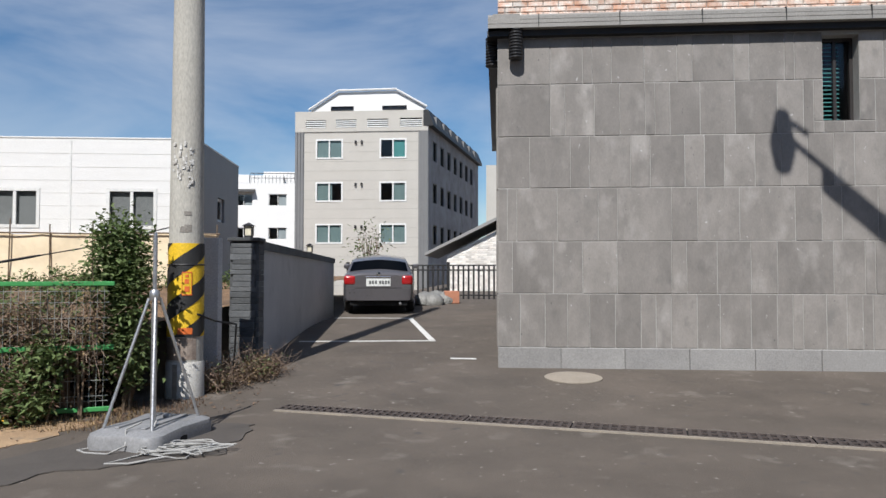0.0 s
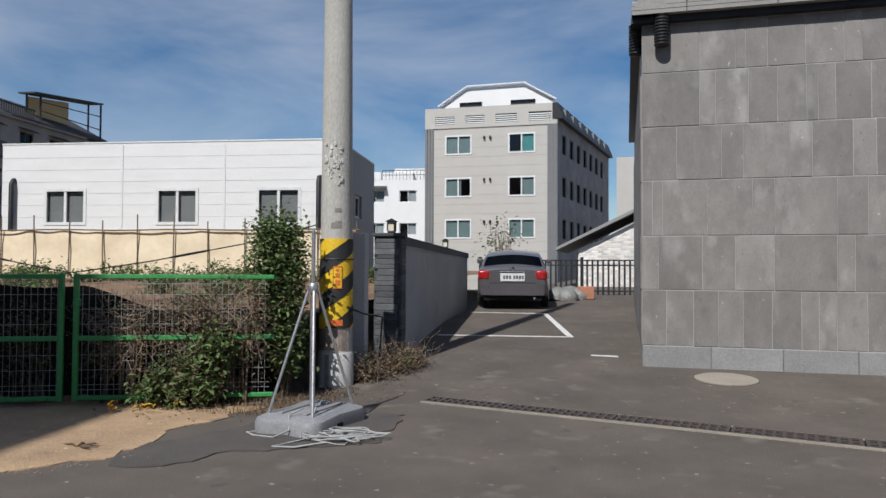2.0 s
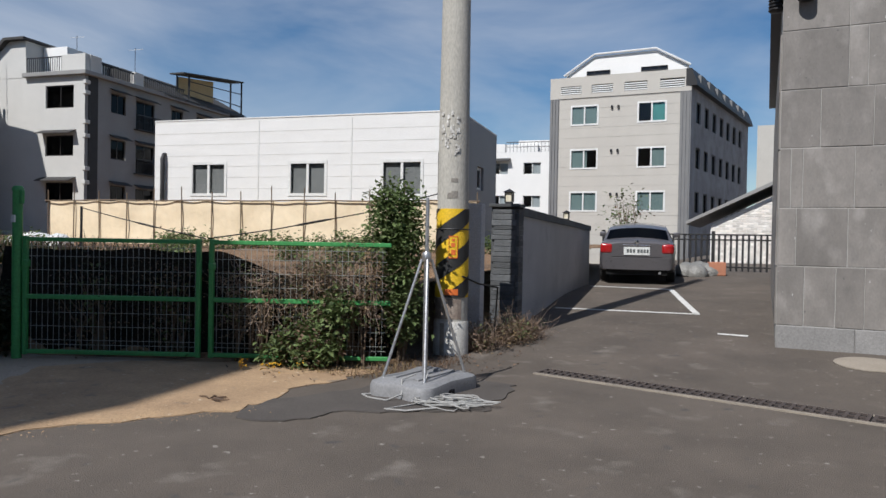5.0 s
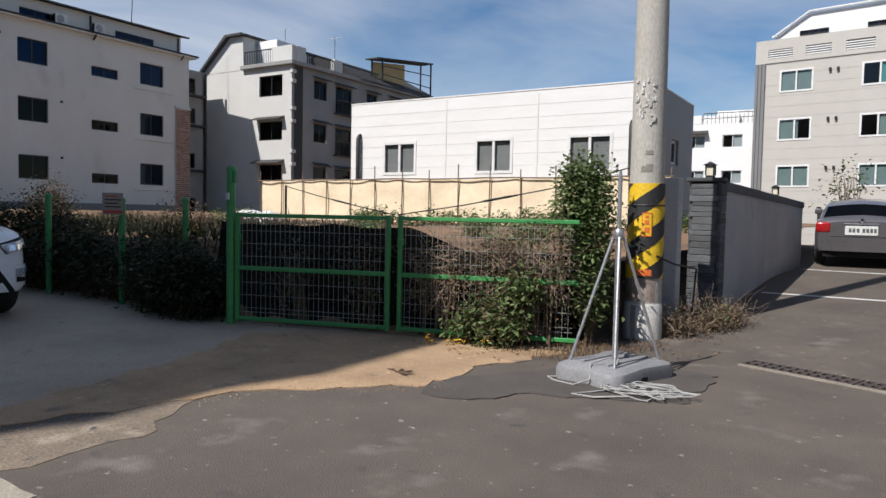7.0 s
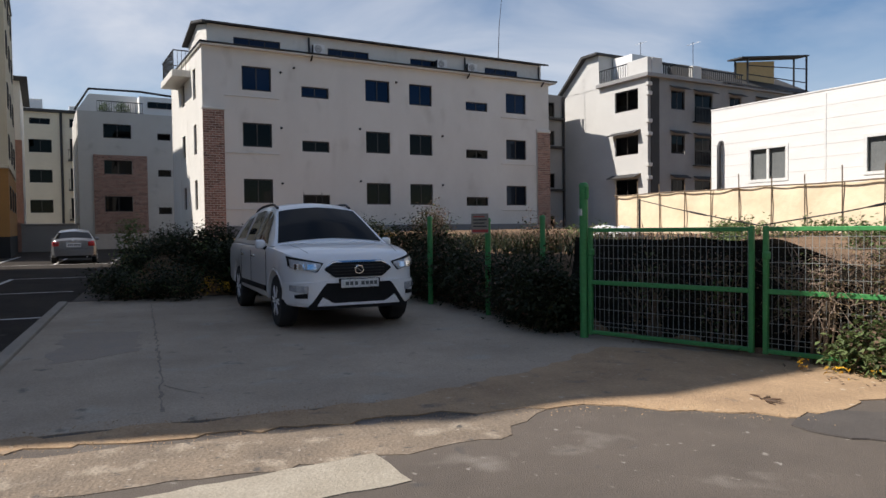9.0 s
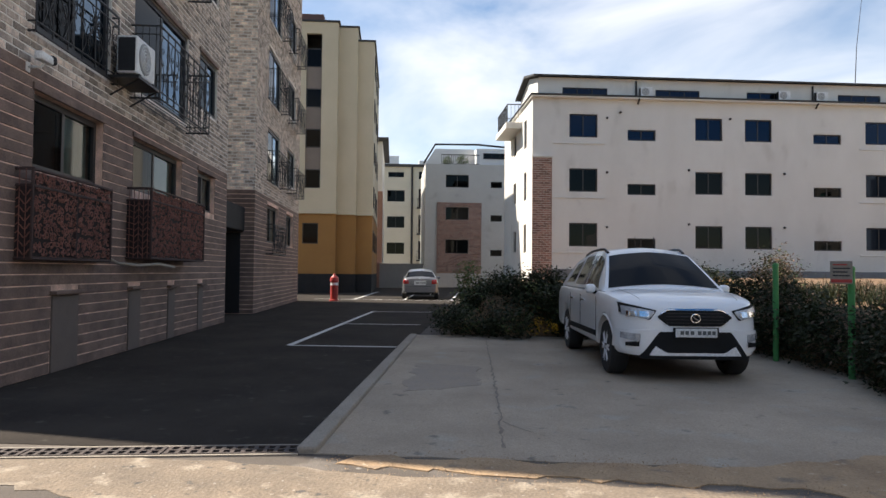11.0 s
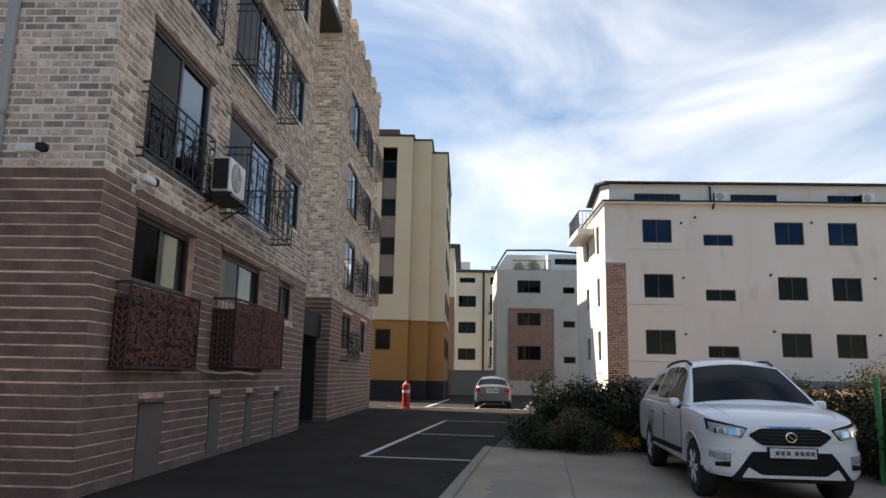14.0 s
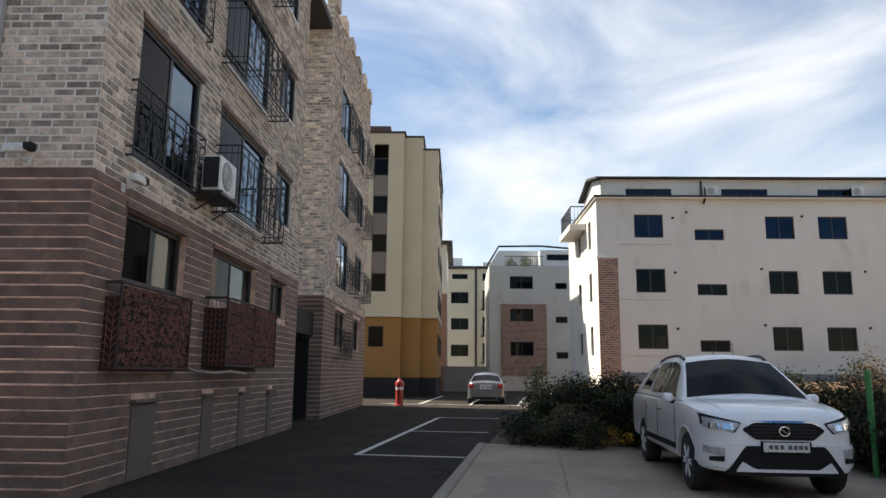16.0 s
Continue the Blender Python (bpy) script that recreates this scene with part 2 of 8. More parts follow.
ORANGE_MORTAR = M("orange_mortar", (0.88, 0.59, 0.45), (0.46, 0.31, 0.24), 0.95, 3, 60, 0.3, spread=0.25)
FRAME_WHITE = M("white_window_frame", (0.74, 0.74, 0.72), None, 0.45, 3, 40, 0.02)
FRAME_DARK = M("dark_window_frame", (0.030, 0.026, 0.025), None, 0.45, 3, 40, 0.02)
CURTAIN = M("pale_curtain", (0.50, 0.52, 0.52), (0.36, 0.40, 0.42), 0.9, 6, 30, 0.2, stretch=(4, 4, 0.3))
GREY_BLIND = M("grey_blind", (0.30, 0.30, 0.295), (0.24, 0.24, 0.236), 0.9, 2, 20, 0.05)
PALE_BLIND = M("pale_green_curtain", (0.24, 0.32, 0.31), (0.16, 0.22, 0.22), 0.9, 5, 30, 0.2, stretch=(4, 4, 0.3))
TEAL_BLIND = M("teal_blind", (0.10, 0.34, 0.32), (0.07, 0.25, 0.24), 0.7, 4, 30, 0.1)
INTERIOR = M("dim_room", (0.10, 0.095, 0.09), None, 0.95, 1, 20, 0)
GLASS = glass_material("dark_window_glass", (0.022, 0.028, 0.042), 1.24)
SKY_GLASS = glass_material("reflecting_window_glass", (0.05, 0.06, 0.075), 2.1, (0.68, 0.84, 1.0))
BLUE_GLASS = glass_material("sky_blue_window_glass", (0.04, 0.06, 0.11), 1.48, (0.42, 0.58, 0.92))
DULL_GLASS = glass_material("dull_window_glass", (0.03, 0.032, 0.036), 1.12)
CLEAR_GLASS = glass_material("clear_window_glass", (0.60, 0.64, 0.66), 1.5)
DIM_GLASS = glass_material("greenish_window_glass", (0.30, 0.40, 0.37), 1.3)
CAR_GLASS = glass_material("tinted_car_glass", (0.05, 0.055, 0.06), 1.22)
WOOD = M("weathered_wood", (0.30, 0.19, 0.11), (0.20, 0.13, 0.08), 0.9, 4, 40, 0.3)
TAN_PANEL = M("tan_sheet", (0.58, 0.43, 0.22), (0.50, 0.36, 0.18), 0.8, 1, 30, 0.05)


# ---- building blocks ----
class MB:
    """Gathers boxes, tubes and quads into one mesh."""

    def __init__(self):
        self.v, self.f = [], []

    def add(self, verts, faces):
        k = len(self.v)
        self.v += [tuple(p) for p in verts]
        self.f += [tuple(i + k for i in q) for q in faces]
        return self

    def box(self, x0, x1, y0, y1, z0, z1):
        v = [(x, y, z) for z in (z0, z1) for y in (y0, y1) for x in (x0, x1)]
        return self.add(v, [(0, 2, 3, 1), (4, 5, 7, 6), (0, 1, 5, 4), (2, 6, 7, 3), (0, 4, 6, 2), (1, 3, 7, 5)])

    def rbox(self, x0, x1, y0, y1, z0, z1, r=0.02, seg=2):
        bm = bmesh.new()
        bmesh.ops.create_cube(bm, size=1, matrix=Matrix.LocRotScale(((x0 + x1) / 2, (y0 + y1) / 2, (z0 + z1) / 2), None, (x1 - x0, y1 - y0, z1 - z0)))
        bmesh.ops.bevel(bm, geom=bm.edges[:], offset=r, segments=seg, affect="EDGES", profile=0.5)
        bm.verts.index_update()
        self.add([v.co for v in bm.verts], [[v.index for v in f.verts] for f in bm.faces])
        bm.free()
        return self

    def quad(self, a, b, c, d):
        return self.add([a, b, c, d], [(0, 1, 2, 3)])

    def prism(self, outline, axis, lo, hi):
        """An outline in the two other axes, drawn out along axis (0, 1 or 2)."""
        n = len(outline)
        put = lambda p, h: (h, p[0], p[1]) if axis == 0 else ((p[0], h, p[1]) if axis == 1 else (p[0], p[1], h))
        v = [put(p, lo) for p in outline] + [put(p, hi) for p in outline]
        f = [tuple(range(n))[::-1], tuple(range(n, 2 * n))] + [(i, (i + 1) % n, n + (i + 1) % n, n + i) for i in range(n)]
        return self.add(v, f)

    def tube(self, path, radius, sides=8, cap=True):
        """A round bar along a path; radius is one number or one for each point."""
        path = [Vector(p) for p in path]
        rad = radius if isinstance(radius, (list, tuple)) else [radius] * len(path)
        verts, faces = [], []
        side = None
        for i, p in enumerate(path):
            way = (path[min(i + 1, len(path) - 1)] - path[max(i - 1, 0)]).normalized()
            if side is None or abs(side.dot(way)) > 0.95:
                side = way.orthogonal().normalized()
            side = (side - way * side.dot(way)).normalized()
            up = way.cross(side)
            for k in range(sides):
                a = 2 * math.pi * k / sides
                verts.append(p + (side * math.cos(a) + up * math.sin(a)) * rad[i])
        for i in range(len(path) - 1):
            for k in range(sides):
                faces.append((i * sides + k, i * sides + (k + 1) % sides, (i + 1) * sides + (k + 1) % sides, (i + 1) * sides + k))
        if cap:
            faces += [tuple(range(sides))[::-1], tuple(range((len(path) - 1) * sides, len(path) * sides))]
        return self.add(verts, faces)

    def lathe(self, profile, sides=16, m=None):
        """A turned shape about z; profile holds (radius, height)."""
        verts, faces = [], []
        for r, z in profile:
            for k in range(sides):
                a = 2 * math.pi * k / sides
                p = Vector((r * math.cos(a), r * math.sin(a), z))
                verts.append(m @ p if m else p)
        for i in range(len(profile) - 1):
            for k in range(sides):
                faces.append((i * sides + k, i * sides + (k + 1) % sides, (i + 1) * sides + (k + 1) % sides, (i + 1) * sides + k))
        faces += [tuple(range(sides))[::-1], tuple(range((len(profile) - 1) * sides, len(profile) * sides))]
        return self.add(verts, faces)

    def mesh(self, name, material, smooth=0):
        me = bpy.data.meshes.new(name)
        me.from_pydata(self.v, [], self.f)
        me.materials.append(material)
        if smooth:
            me.polygons.foreach_set("use_smooth", [True] * len(me.polygons))
            me.set_sharp_from_angle(angle=radians(smooth))
        me.update()
        return me


def part(name, mb, material, parent, label="", smooth=0, kind=""):
    ob = new(name, mb.mesh(name, material, smooth))
    ob.parent = parent
    return tagged(ob, label, kind=kind)


def thing(name, m, label, category, group="", kind=""):
    ob = new(name)
    ob.matrix_world = m
    ob.empty_display_size = 0.3
    return tagged(ob, label, category, group, kind)


def solid(name, mb, material, label, category, kind="", smooth=0, m=None, group=""):
    ob = new(name, mb.mesh(name, material, smooth))
    if m:
        ob.matrix_world = m
    return tagged(ob, label, category, group, kind)


def pierced(x0, x1, z0, z1, holes, depth=0.18, y=0.0, mb=None):
    """An upright wall face at y with openings (x0, x1, z0, z1) that go through its thickness."""
    mb = mb or MB()
    xs = sorted({x0, x1, *(h[0] for h in holes), *(h[1] for h in holes)})
    zs = sorted({z0, z1, *(h[2] for h in holes), *(h[3] for h in holes)})
    inside = lambda x, z: any(h[0] < x < h[1] and h[2] < z < h[3] for h in holes)
    for a, b in zip(xs, xs[1:]):
        for c, d in zip(zs, zs[1:]):
            if a < x0 or b > x1 or c < z0 or d > z1 or inside((a + b) / 2, (c + d) / 2):
                continue
            mb.quad((a, y, c), (b, y, c), (b, y, d), (a, y, d))
            mb.quad((b, y + depth, c), (a, y + depth, c), (a, y + depth, d), (b, y + depth, d))
    for a, b, c, d in holes:
        e = y + depth
        mb.quad((a, y, c), (a, e, c), (b, e, c), (b, y, c))
        mb.quad((a, y, d), (b, y, d), (b, e, d), (a, e, d))
        mb.quad((a, y, c), (a, y, d), (a, e, d), (a, e, c))
        mb.quad((b, y, c), (b, e, c), (b, e, d), (b, y, d))
    return mb


def shell(mb, x0, x1, y0, y1, z0, z1, skew=0.0):
    """Sides, back and top of a building behind its pierced front; skew moves the back along x."""
    a, b = x0 + skew, x1 + skew
    mb.quad((x0, y0, z0), (x0, y0, z1), (a, y1, z1), (a, y1, z0))
    mb.quad((x1, y0, z0), (b, y1, z0), (b, y1, z1), (x1, y0, z1))
    mb.quad((a, y1, z0), (a, y1, z1), (b, y1, z1), (b, y1, z0))
    mb.quad((x0, y0, z1), (x1, y0, z1), (b, y1, z1), (a, y1, z1))
    return mb


def window(parent, x0, x1, z0, z1, y=0.10, fr=FRAME_DARK, w=0.05, lights=2, curtain=None, side=None, pane_mat=None):
    """A framed window in an opening: frame with mullions, a pane for each light, a blind behind some."""
    mb = MB()
    mb.box(x0, x1, y - 0.03, y + 0.04, z0, z0 + w).box(x0, x1, y - 0.03, y + 0.04, z1 - w, z1)
    mb.box(x0, x0 + w, y - 0.03, y + 0.04, z0 + w, z1 - w).box(x1 - w, x1, y - 0.03, y + 0.04, z0 + w, z1 - w)
    step = (x1 - x0) / lights
    for k in range(1, lights):
        mb.box(x0 + k * step - w * 0.45, x0 + k * step + w * 0.45, y - 0.02, y + 0.03, z0 + w, z1 - w)
    win = part("window", mb, fr, parent)
    for k in range(lights):
        a, b = x0 + k * step + w * 0.3, x0 + (k + 1) * step - w * 0.3
        yy = y + (0.012 if k % 2 else -0.008)
        glass = pane_mat[k % len(pane_mat)] if isinstance(pane_mat, tuple) else pane_mat or GLASS
        part("pane", MB().quad((a, yy, z0 + w * 0.6), (b, yy, z0 + w * 0.6), (b, yy, z1 - w * 0.6), (a, yy, z1 - w * 0.6)), glass, win).visible_shadow = False
    if curtain:
        mat, a, b = curtain
        part("blind", MB().box(x0 + (x1 - x0) * a, x0 + (x1 - x0) * b, y + 0.08, y + 0.09, z0 + w, z1 - w), mat, win)
    if side:
        win.matrix_local = side
    return win


# ---- ground ----
def ground_height(x, y):
    """Level by the road, then a ramp up behind the drain."""
    t = min(max((x + 4.6) / 1.2, 0), 1)
    return t * t * (3 - 2 * t) * min(max(0.05 * (y - 7.1), 0.0), 0.65)


gx = sorted({*np.arange(-60, 40.1, 4.0), *np.arange(-6, 8.1, 0.5), -600, -300, -120, 80, 200, 600})
gy = sorted({*np.arange(-40, 60.1, 4.0), *np.arange(5, 22.1, 0.5), 7.1, -600, -300, -120, 100, 250, 600})
gm = MB()
gm.v = [(x, y, ground_height(x, y)) for y in gy for x in gx]
nx = len(gx)
gm.f = [(j * nx + i, j * nx + i + 1, (j + 1) * nx + i + 1, (j + 1) * nx + i) for j in range(len(gy) - 1) for i in range(nx - 1)]
solid("ground", gm, ASPHALT, "worn grey asphalt ground sloping up behind the drain", "ground", "structure")


def patch(name, corners, material, label, category, lift=0.005, rag=0.03, step=0.15, kind="structure", seed=1):
    """A thin sheet on the ground with a ragged outline."""
    rnd = random.Random(seed)
    outline = []
    for (ax, ay), (bx, by) in zip(corners, corners[1:] + corners[:1]):
        n = max(1, int(math.hypot(bx - ax, by - ay) / step))
        for k in range(n):
            u = k / n
            j = 0 if k == 0 else 1
            outline.append((ax + (bx - ax) * u + j * rnd.uniform(-rag, rag), ay + (by - ay) * u + j * rnd.uniform(-rag, rag)))
    bm = bmesh.new()
    top = bm.faces.new([bm.verts.new((x, y, ground_height(x, y) + lift)) for x, y in outline])
    low = [bm.verts.new((v.co.x, v.co.y, v.co.z - lift - 0.01)) for v in top.verts]
    n = len(low)
    tv = list(top.verts)
    for i in range(n):
        bm.faces.new((tv[i], low[i], low[(i + 1) % n], tv[(i + 1) % n]))
    bmesh.ops.triangulate(bm, faces=[top])
    bmesh.ops.recalc_face_normals(bm, faces=bm.faces[:])
    me = bpy.data.meshes.new(name)
    bm.to_mesh(me)
    bm.free()
    me.materials.append(material)
    ob = new(name, me)
    return tagged(ob, label, category, kind=kind)


patch("road_lane", [(-5.35, -1.30), (-5.35, -9.0), (-60, -16.0), (-60, -1.6), (-15, -1.45)], ASPHALT_DARK,
      "dark asphalt of the side lane", "lane", 0.004, 0.01, 1.0, seed=3)
patch("concrete_pad", [(-5.3, -1.24), (-15.2, -1.50), (-15.2, 5.4), (-7.3, 5.2), (-5.5, 5.85), (-5.2, 3.6)], CONCRETE,
      "stained grey concrete pad under the pickup", "concrete pad", 0.006, 0.02, 0.3, seed=4)
patch("sand_strip", [(-3.45, 6.3), (-3.72, 5.3), (-3.60, 4.30), (-3.98, 3.86), (-4.35, 3.43), (-4.62, 2.7), (-4.75, 1.9), (-4.85, 0.2), (-5.05, -1.0), (-5.25, -0.9), (-5.25, 1.8), (-5.7, 3.2), (-6.6, 4.75), (-5.4, 6.2)],
      SAND, "loose tan sandy soil before the gate", "sand", 0.008, 0.07, 0.14, seed=5)
patch("concrete_patch", [(-3.53, 1.44), (-4.05, 1.38), (-3.86, 0.1), (-3.80, -0.6), (-3.3, -0.5)], CONCRETE_LIGHT,
      "pale concrete patch let into the asphalt", "concrete patch", 0.006, 0.015, 0.12, seed=6)
patch("asphalt_patch", [(-3.62, 4.62), (-3.54, 4.2), (-3.34, 4.10), (-3.11, 4.2), (-2.95, 4.60), (-2.44, 4.90), (-1.9, 5.2), (-2.0, 6.3), (-3.1, 6.4), (-3.25, 5.35)], ASPHALT_PATCH,
      "dark ragged asphalt repair round the stand", "asphalt patch", 0.0105, 0.05, 0.09, seed=7)
patch("rough_edge", [(-4.0, -1.6), (-4.0, 2.2), (-4.6, 2.9), (-4.75, 0.2), (-4.95, -1.2), (-5.2, -4.0), (-4.6, -4.0)], GRIT,
      "gritty pale concrete edge of the road", "road edge", 0.004, 0.06, 0.15, seed=8)


def strip(name, a, b, width, label, lift=0.004, mat=LINE, cat="road marking"):
    a, b = Vector(a), Vector(b)
    way = (b - a).normalized()
    off = Vector((-way.y, way.x)) * width / 2
    n = max(1, int((b - a).length / 0.5))
    mb = MB()
    for k in range(n):
        p, q = a + (b - a) * k / n, a + (b - a) * (k + 1) / n
        mb.quad(*[(c.x, c.y, ground_height(c.x, c.y) + lift) for c in (p - off, q - off, q + off, p + off)])
    return solid(name, mb, mat, label, cat, "structure")


for a, b in (((-3.15, 11.75), (-0.82, 11.95)), ((-3.35, 15.3), (-1.62, 15.3)), ((-0.87, 11.95), (-1.67, 15.3)), ((-0.45, 10.21), (-0.07, 10.19))):
    strip("parking_line", a, b, 0.11, "worn white parking bay line", 0.006)
for a, b in (((-12.6, -3.55), (-23.4, -3.85)), ((-12.63, -3.55), (-12.64, -1.6)), ((-17.9, -3.7), (-17.9, -1.7)), ((-23.4, -3.85), (-23.4, -1.8)),
             ((-33, -8.3), (-33, -1.6)), ((-33, -6.4), (-45, -7.2)), ((-33, -4.0), (-45, -4.6)), ((-33, -1.8), (-45, -2.0))):
    strip("parking_line", a, b, 0.12, "worn white parking bay line", 0.010)
kb = MB()
kb.rbox(-14.9, -5.3, -0.075, 0.075, -0.05, 0.055, 0.02)
solid("kerb", kb, KERB, "low weathered concrete kerb beside the lane", "kerb", "structure", m=pose(0, -1.13, 0, 0, 0, 1.6))


def drain(name, a, b, width, label, cells):
    a, b = Vector(a), Vector(b)
    ln = (b - a).length
    m = Matrix.Translation((a.x, a.y, 0.004)) @ Matrix.Rotation(math.atan2(b.y - a.y, b.x - a.x), 4, "Z")
    e = thing(name, m, label, "drain", kind="structure")
    part("drain_edge", MB().box(0, ln, -0.05 - width / 2, -width / 2, -0.05, 0.010).box(0, ln, width / 2, width / 2 + 0.035, -0.05, 0.010), YELLOW_EDGE, e)
    part("drain_bed", MB().box(0, ln, -width / 2, width / 2, -0.05, 0.0), BLACK_STONE, e)
    seg = 1.0
    base = MB()
    base.box(0, seg - 0.015, -width / 2, -width / 2 + 0.02, 0.001, 0.016).box(0, seg - 0.015, width / 2 - 0.02, width / 2, 0.001, 0.016)
    base.box(0, seg - 0.015, -0.012, 0.012, 0.001, 0.016)
    for k in range(cells + 1):
        x = k * (seg - 0.045) / cells
        base.box(x, x + 0.03, -width / 2 + 0.02, width / 2 - 0.02, 0.001, 0.015)
    me = base.mesh("grate", GRATE)
    for k in range(int(ln / seg)):
        g = new("grate", me)
        g.parent = e
        g.location = (k * seg, 0, 0)
    return e


drain("drain_channel", (-2.0, 7.12), (6.2, 5.28), 0.26, "cast iron drain grating with yellowed concrete edges", 12)
drain("lane_drain", (-5.38, -1.35), (-4.9, -4.4), 0.22, "cast iron drain grating across the lane", 12)
mh = MB().lathe([(0.0, 0.0), (0.36, 0.0), (0.36, 0.012), (0.34, 0.018), (0.0, 0.018)], 32)
solid("manhole_cover", mh, KERB, "round grey concrete manhole cover in the asphalt", "manhole cover", smooth=40,
      m=Matrix.Translation((1.19, 8.87, ground_height(1.19, 8.87) + 0.003)) @ Euler((0.05, 0, 0)).to_matrix().to_4x4())


# ---- buildings ----
def right_side(x1):
    return Matrix.Translation((x1, 0, 0)) @ Matrix.Rotation(radians(90), 4, "Z")


def left_side(x0):
    return Matrix.Translation((x0, 0, 0)) @ Matrix.Rotation(radians(-90), 4, "Z")


def block(name, m, x0, x1, z1, depth, wins, wall, label, fr=FRAME_DARK, z0=-0.3, right=(), left=(), category="building", w=0.06, roof=True, pane=None,
          right_mat=None, left_mat=None, sill=None, set_in=0.11):
    """A building: pierced front, sides and back, each window in its opening. wins: (x0, x1, z0, z1, lights, blind)."""
    e = thing(name, m, label, category)
    part("front_wall", pierced(x0, x1, z0, z1, [q[:4] for q in wins], 0.2), wall, e)
    for q in wins:
        window(e, *q[:4], set_in, fr, w, q[4], q[5], None, q[6] if len(q) > 6 else pane)
        if sill:
            part("sill", MB().box(q[0] - 0.06, q[1] + 0.06, -0.06, 0.03, q[2] - 0.07, q[2] - 0.004), sill, e)
    for holes, side, sx0, sx1, mat in ((right, right_side(x1), 0.0, depth, right_mat), (left, left_side(x0), -depth, 0.0, left_mat)):
        ob = part("side_wall", pierced(sx0, sx1, z0, z1, [q[:4] for q in holes], 0.2), mat or wall, e)
        ob.matrix_local = side
        for q in holes:
            window(e, *q[:4], 0.11, fr, w, q[4], q[5], side, pane)
    part("back_wall", MB().box(x0, x1, depth - 0.2, depth, z0, z1), wall, e)
    if roof:
        part("roof", MB().box(x0 + 0.02, x1 - 0.02, 0.02, depth - 0.02, z1 - 0.22, z1 - 0.004), ROOF_DARK, e)
    return e


def field(x0, x1, z0, z1, bw, bh, joint, holes=(), jitter=0.0, bond=0.5, seed=1, upright=None):
    """The places of pieces laid in courses, cut round openings."""
    rnd = random.Random(seed)
    out, z, row = [], z0, 0
    while z < z1 - 0.02:
        top = min(z + bh, z1)
        cuts = [x0]
        x = x0 - (bw * bond if row % 2 else 0)
        while x < x1:
            x += bw * (1 + rnd.uniform(-jitter, jitter))
            if x0 + 0.03 < x < x1 - 0.03:
                cuts.append(x)
        cuts.append(x1)
        for a, b in zip(cuts, cuts[1:]):
            spans = [(a, b)]
            for h in holes:
                if h[2] < top - 0.01 and h[3] > z + 0.01:
                    spans = [q for s in spans for q in ((s[0], min(s[1], h[0])), (max(s[0], h[1]), s[1])) if q[1] - q[0] > 0.03]
            u = (joint if upright is None else upright) / 2
            out += [(s[0] + u, s[1] - u, z + joint / 2, top - joint / 2) for s in spans]
        z, row = top, row + 1
    return out


LATE = []


def lay(parent, name, cells, material, proud, near, m=None, label="", depth=0.02, seed=2):
    """Lays pieces on a wall: the nearest as objects of their own, the rest joined. Called last for every wall."""
    LATE.append((parent, name, cells, material, proud, near, m, depth, seed))


# stone-clad building with a brick upper storey
SB = pose(0.25, 9.55, 0)
stone = thing("stone_building", SB, "grey stone-clad building with whitewashed brick upper storey", "building")
S_WIN = (4.33, 4.80, 3.44, 4.60)
part("front_wall", pierced(0.0, 14.0, -0.2, 4.66, [S_WIN], 0.3, 0.007), STONE_JOINT, stone)
part("side_wall", MB().box(0.0, 0.03, 0.04, 9.0, -0.2, 4.66), STONE_JOINT, stone)
part("back_wall", MB().box(0.0, 14.0, 8.8, 9.0, -0.2, 8.0).box(13.8, 14.0, 0.3, 8.8, -0.2, 8.0), CORNICE, stone)
s_cells = []
rnd = random.Random(11)
for r, (za, zb) in enumerate(zip((0.40, 1.13, 1.84, 2.57, 3.28, 4.00), (1.13, 1.84, 2.57, 3.28, 4.00, 4.64))):
    x = 0.0
    while x < 13.9:
        wd = rnd.choice((0.13, 0.20, 0.26, 0.30, 0.34, 0.40) if r == 0 else (0.13, 0.20, 0.26, 0.34, 0.40, 0.44, 0.46, 0.55, 0.72))
        if wd == s_cells[-1][1] - s_cells[-1][0] if s_cells else False:
            wd = 0.48
        a, b = x, min(x + wd, 14.0)
        if zb > S_WIN[2] and za < S_WIN[3] and b > S_WIN[0] and a < S_WIN[1]:
            if za < S_WIN[2] - 0.05:
                s_cells.append((a + 0.004, b - 0.004, za + 0.004, S_WIN[2] - 0.004))
            if a < S_WIN[0] - 0.05:
                s_cells.append((a + 0.004, S_WIN[0] - 0.004, max(za, S_WIN[2]) + 0.004, zb - 0.004))
            if b > S_WIN[1] + 0.05:
                s_cells.append((S_WIN[1] + 0.004, b - 0.004, max(za, S_WIN[2]) + 0.004, zb - 0.004))
        else:
            s_cells.append((a + 0.004, b - 0.004, za + 0.004, zb - 0.004))
        x += wd
lay(stone, "stone_panel", s_cells, STONE, 0.0, 300, None, depth=0.034)
lay(stone, "stone_panel", [(-8.9 + k * 1.1 + 0.004, -8.9 + (k + 1) * 1.1 - 0.004, z + 0.004, z + 0.716) for k in range(8) for z in (0.40, 1.13, 1.84, 2.57, 3.28)],
    STONE, -0.02, 300, left_side(0.0), depth=0.02)
lay(stone, "plinth_stone", [(k * 0.85 + 0.003, (k + 1) * 0.85 - 0.003, -0.1, 0.396) for k in range(16)], STONE_BASE, -0.02, 300, None, depth=0.05)
sw = window(stone, *S_WIN, 0.2, FRAME_DARK, 0.045, 2, None, None, CLEAR_GLASS)
bl = MB()
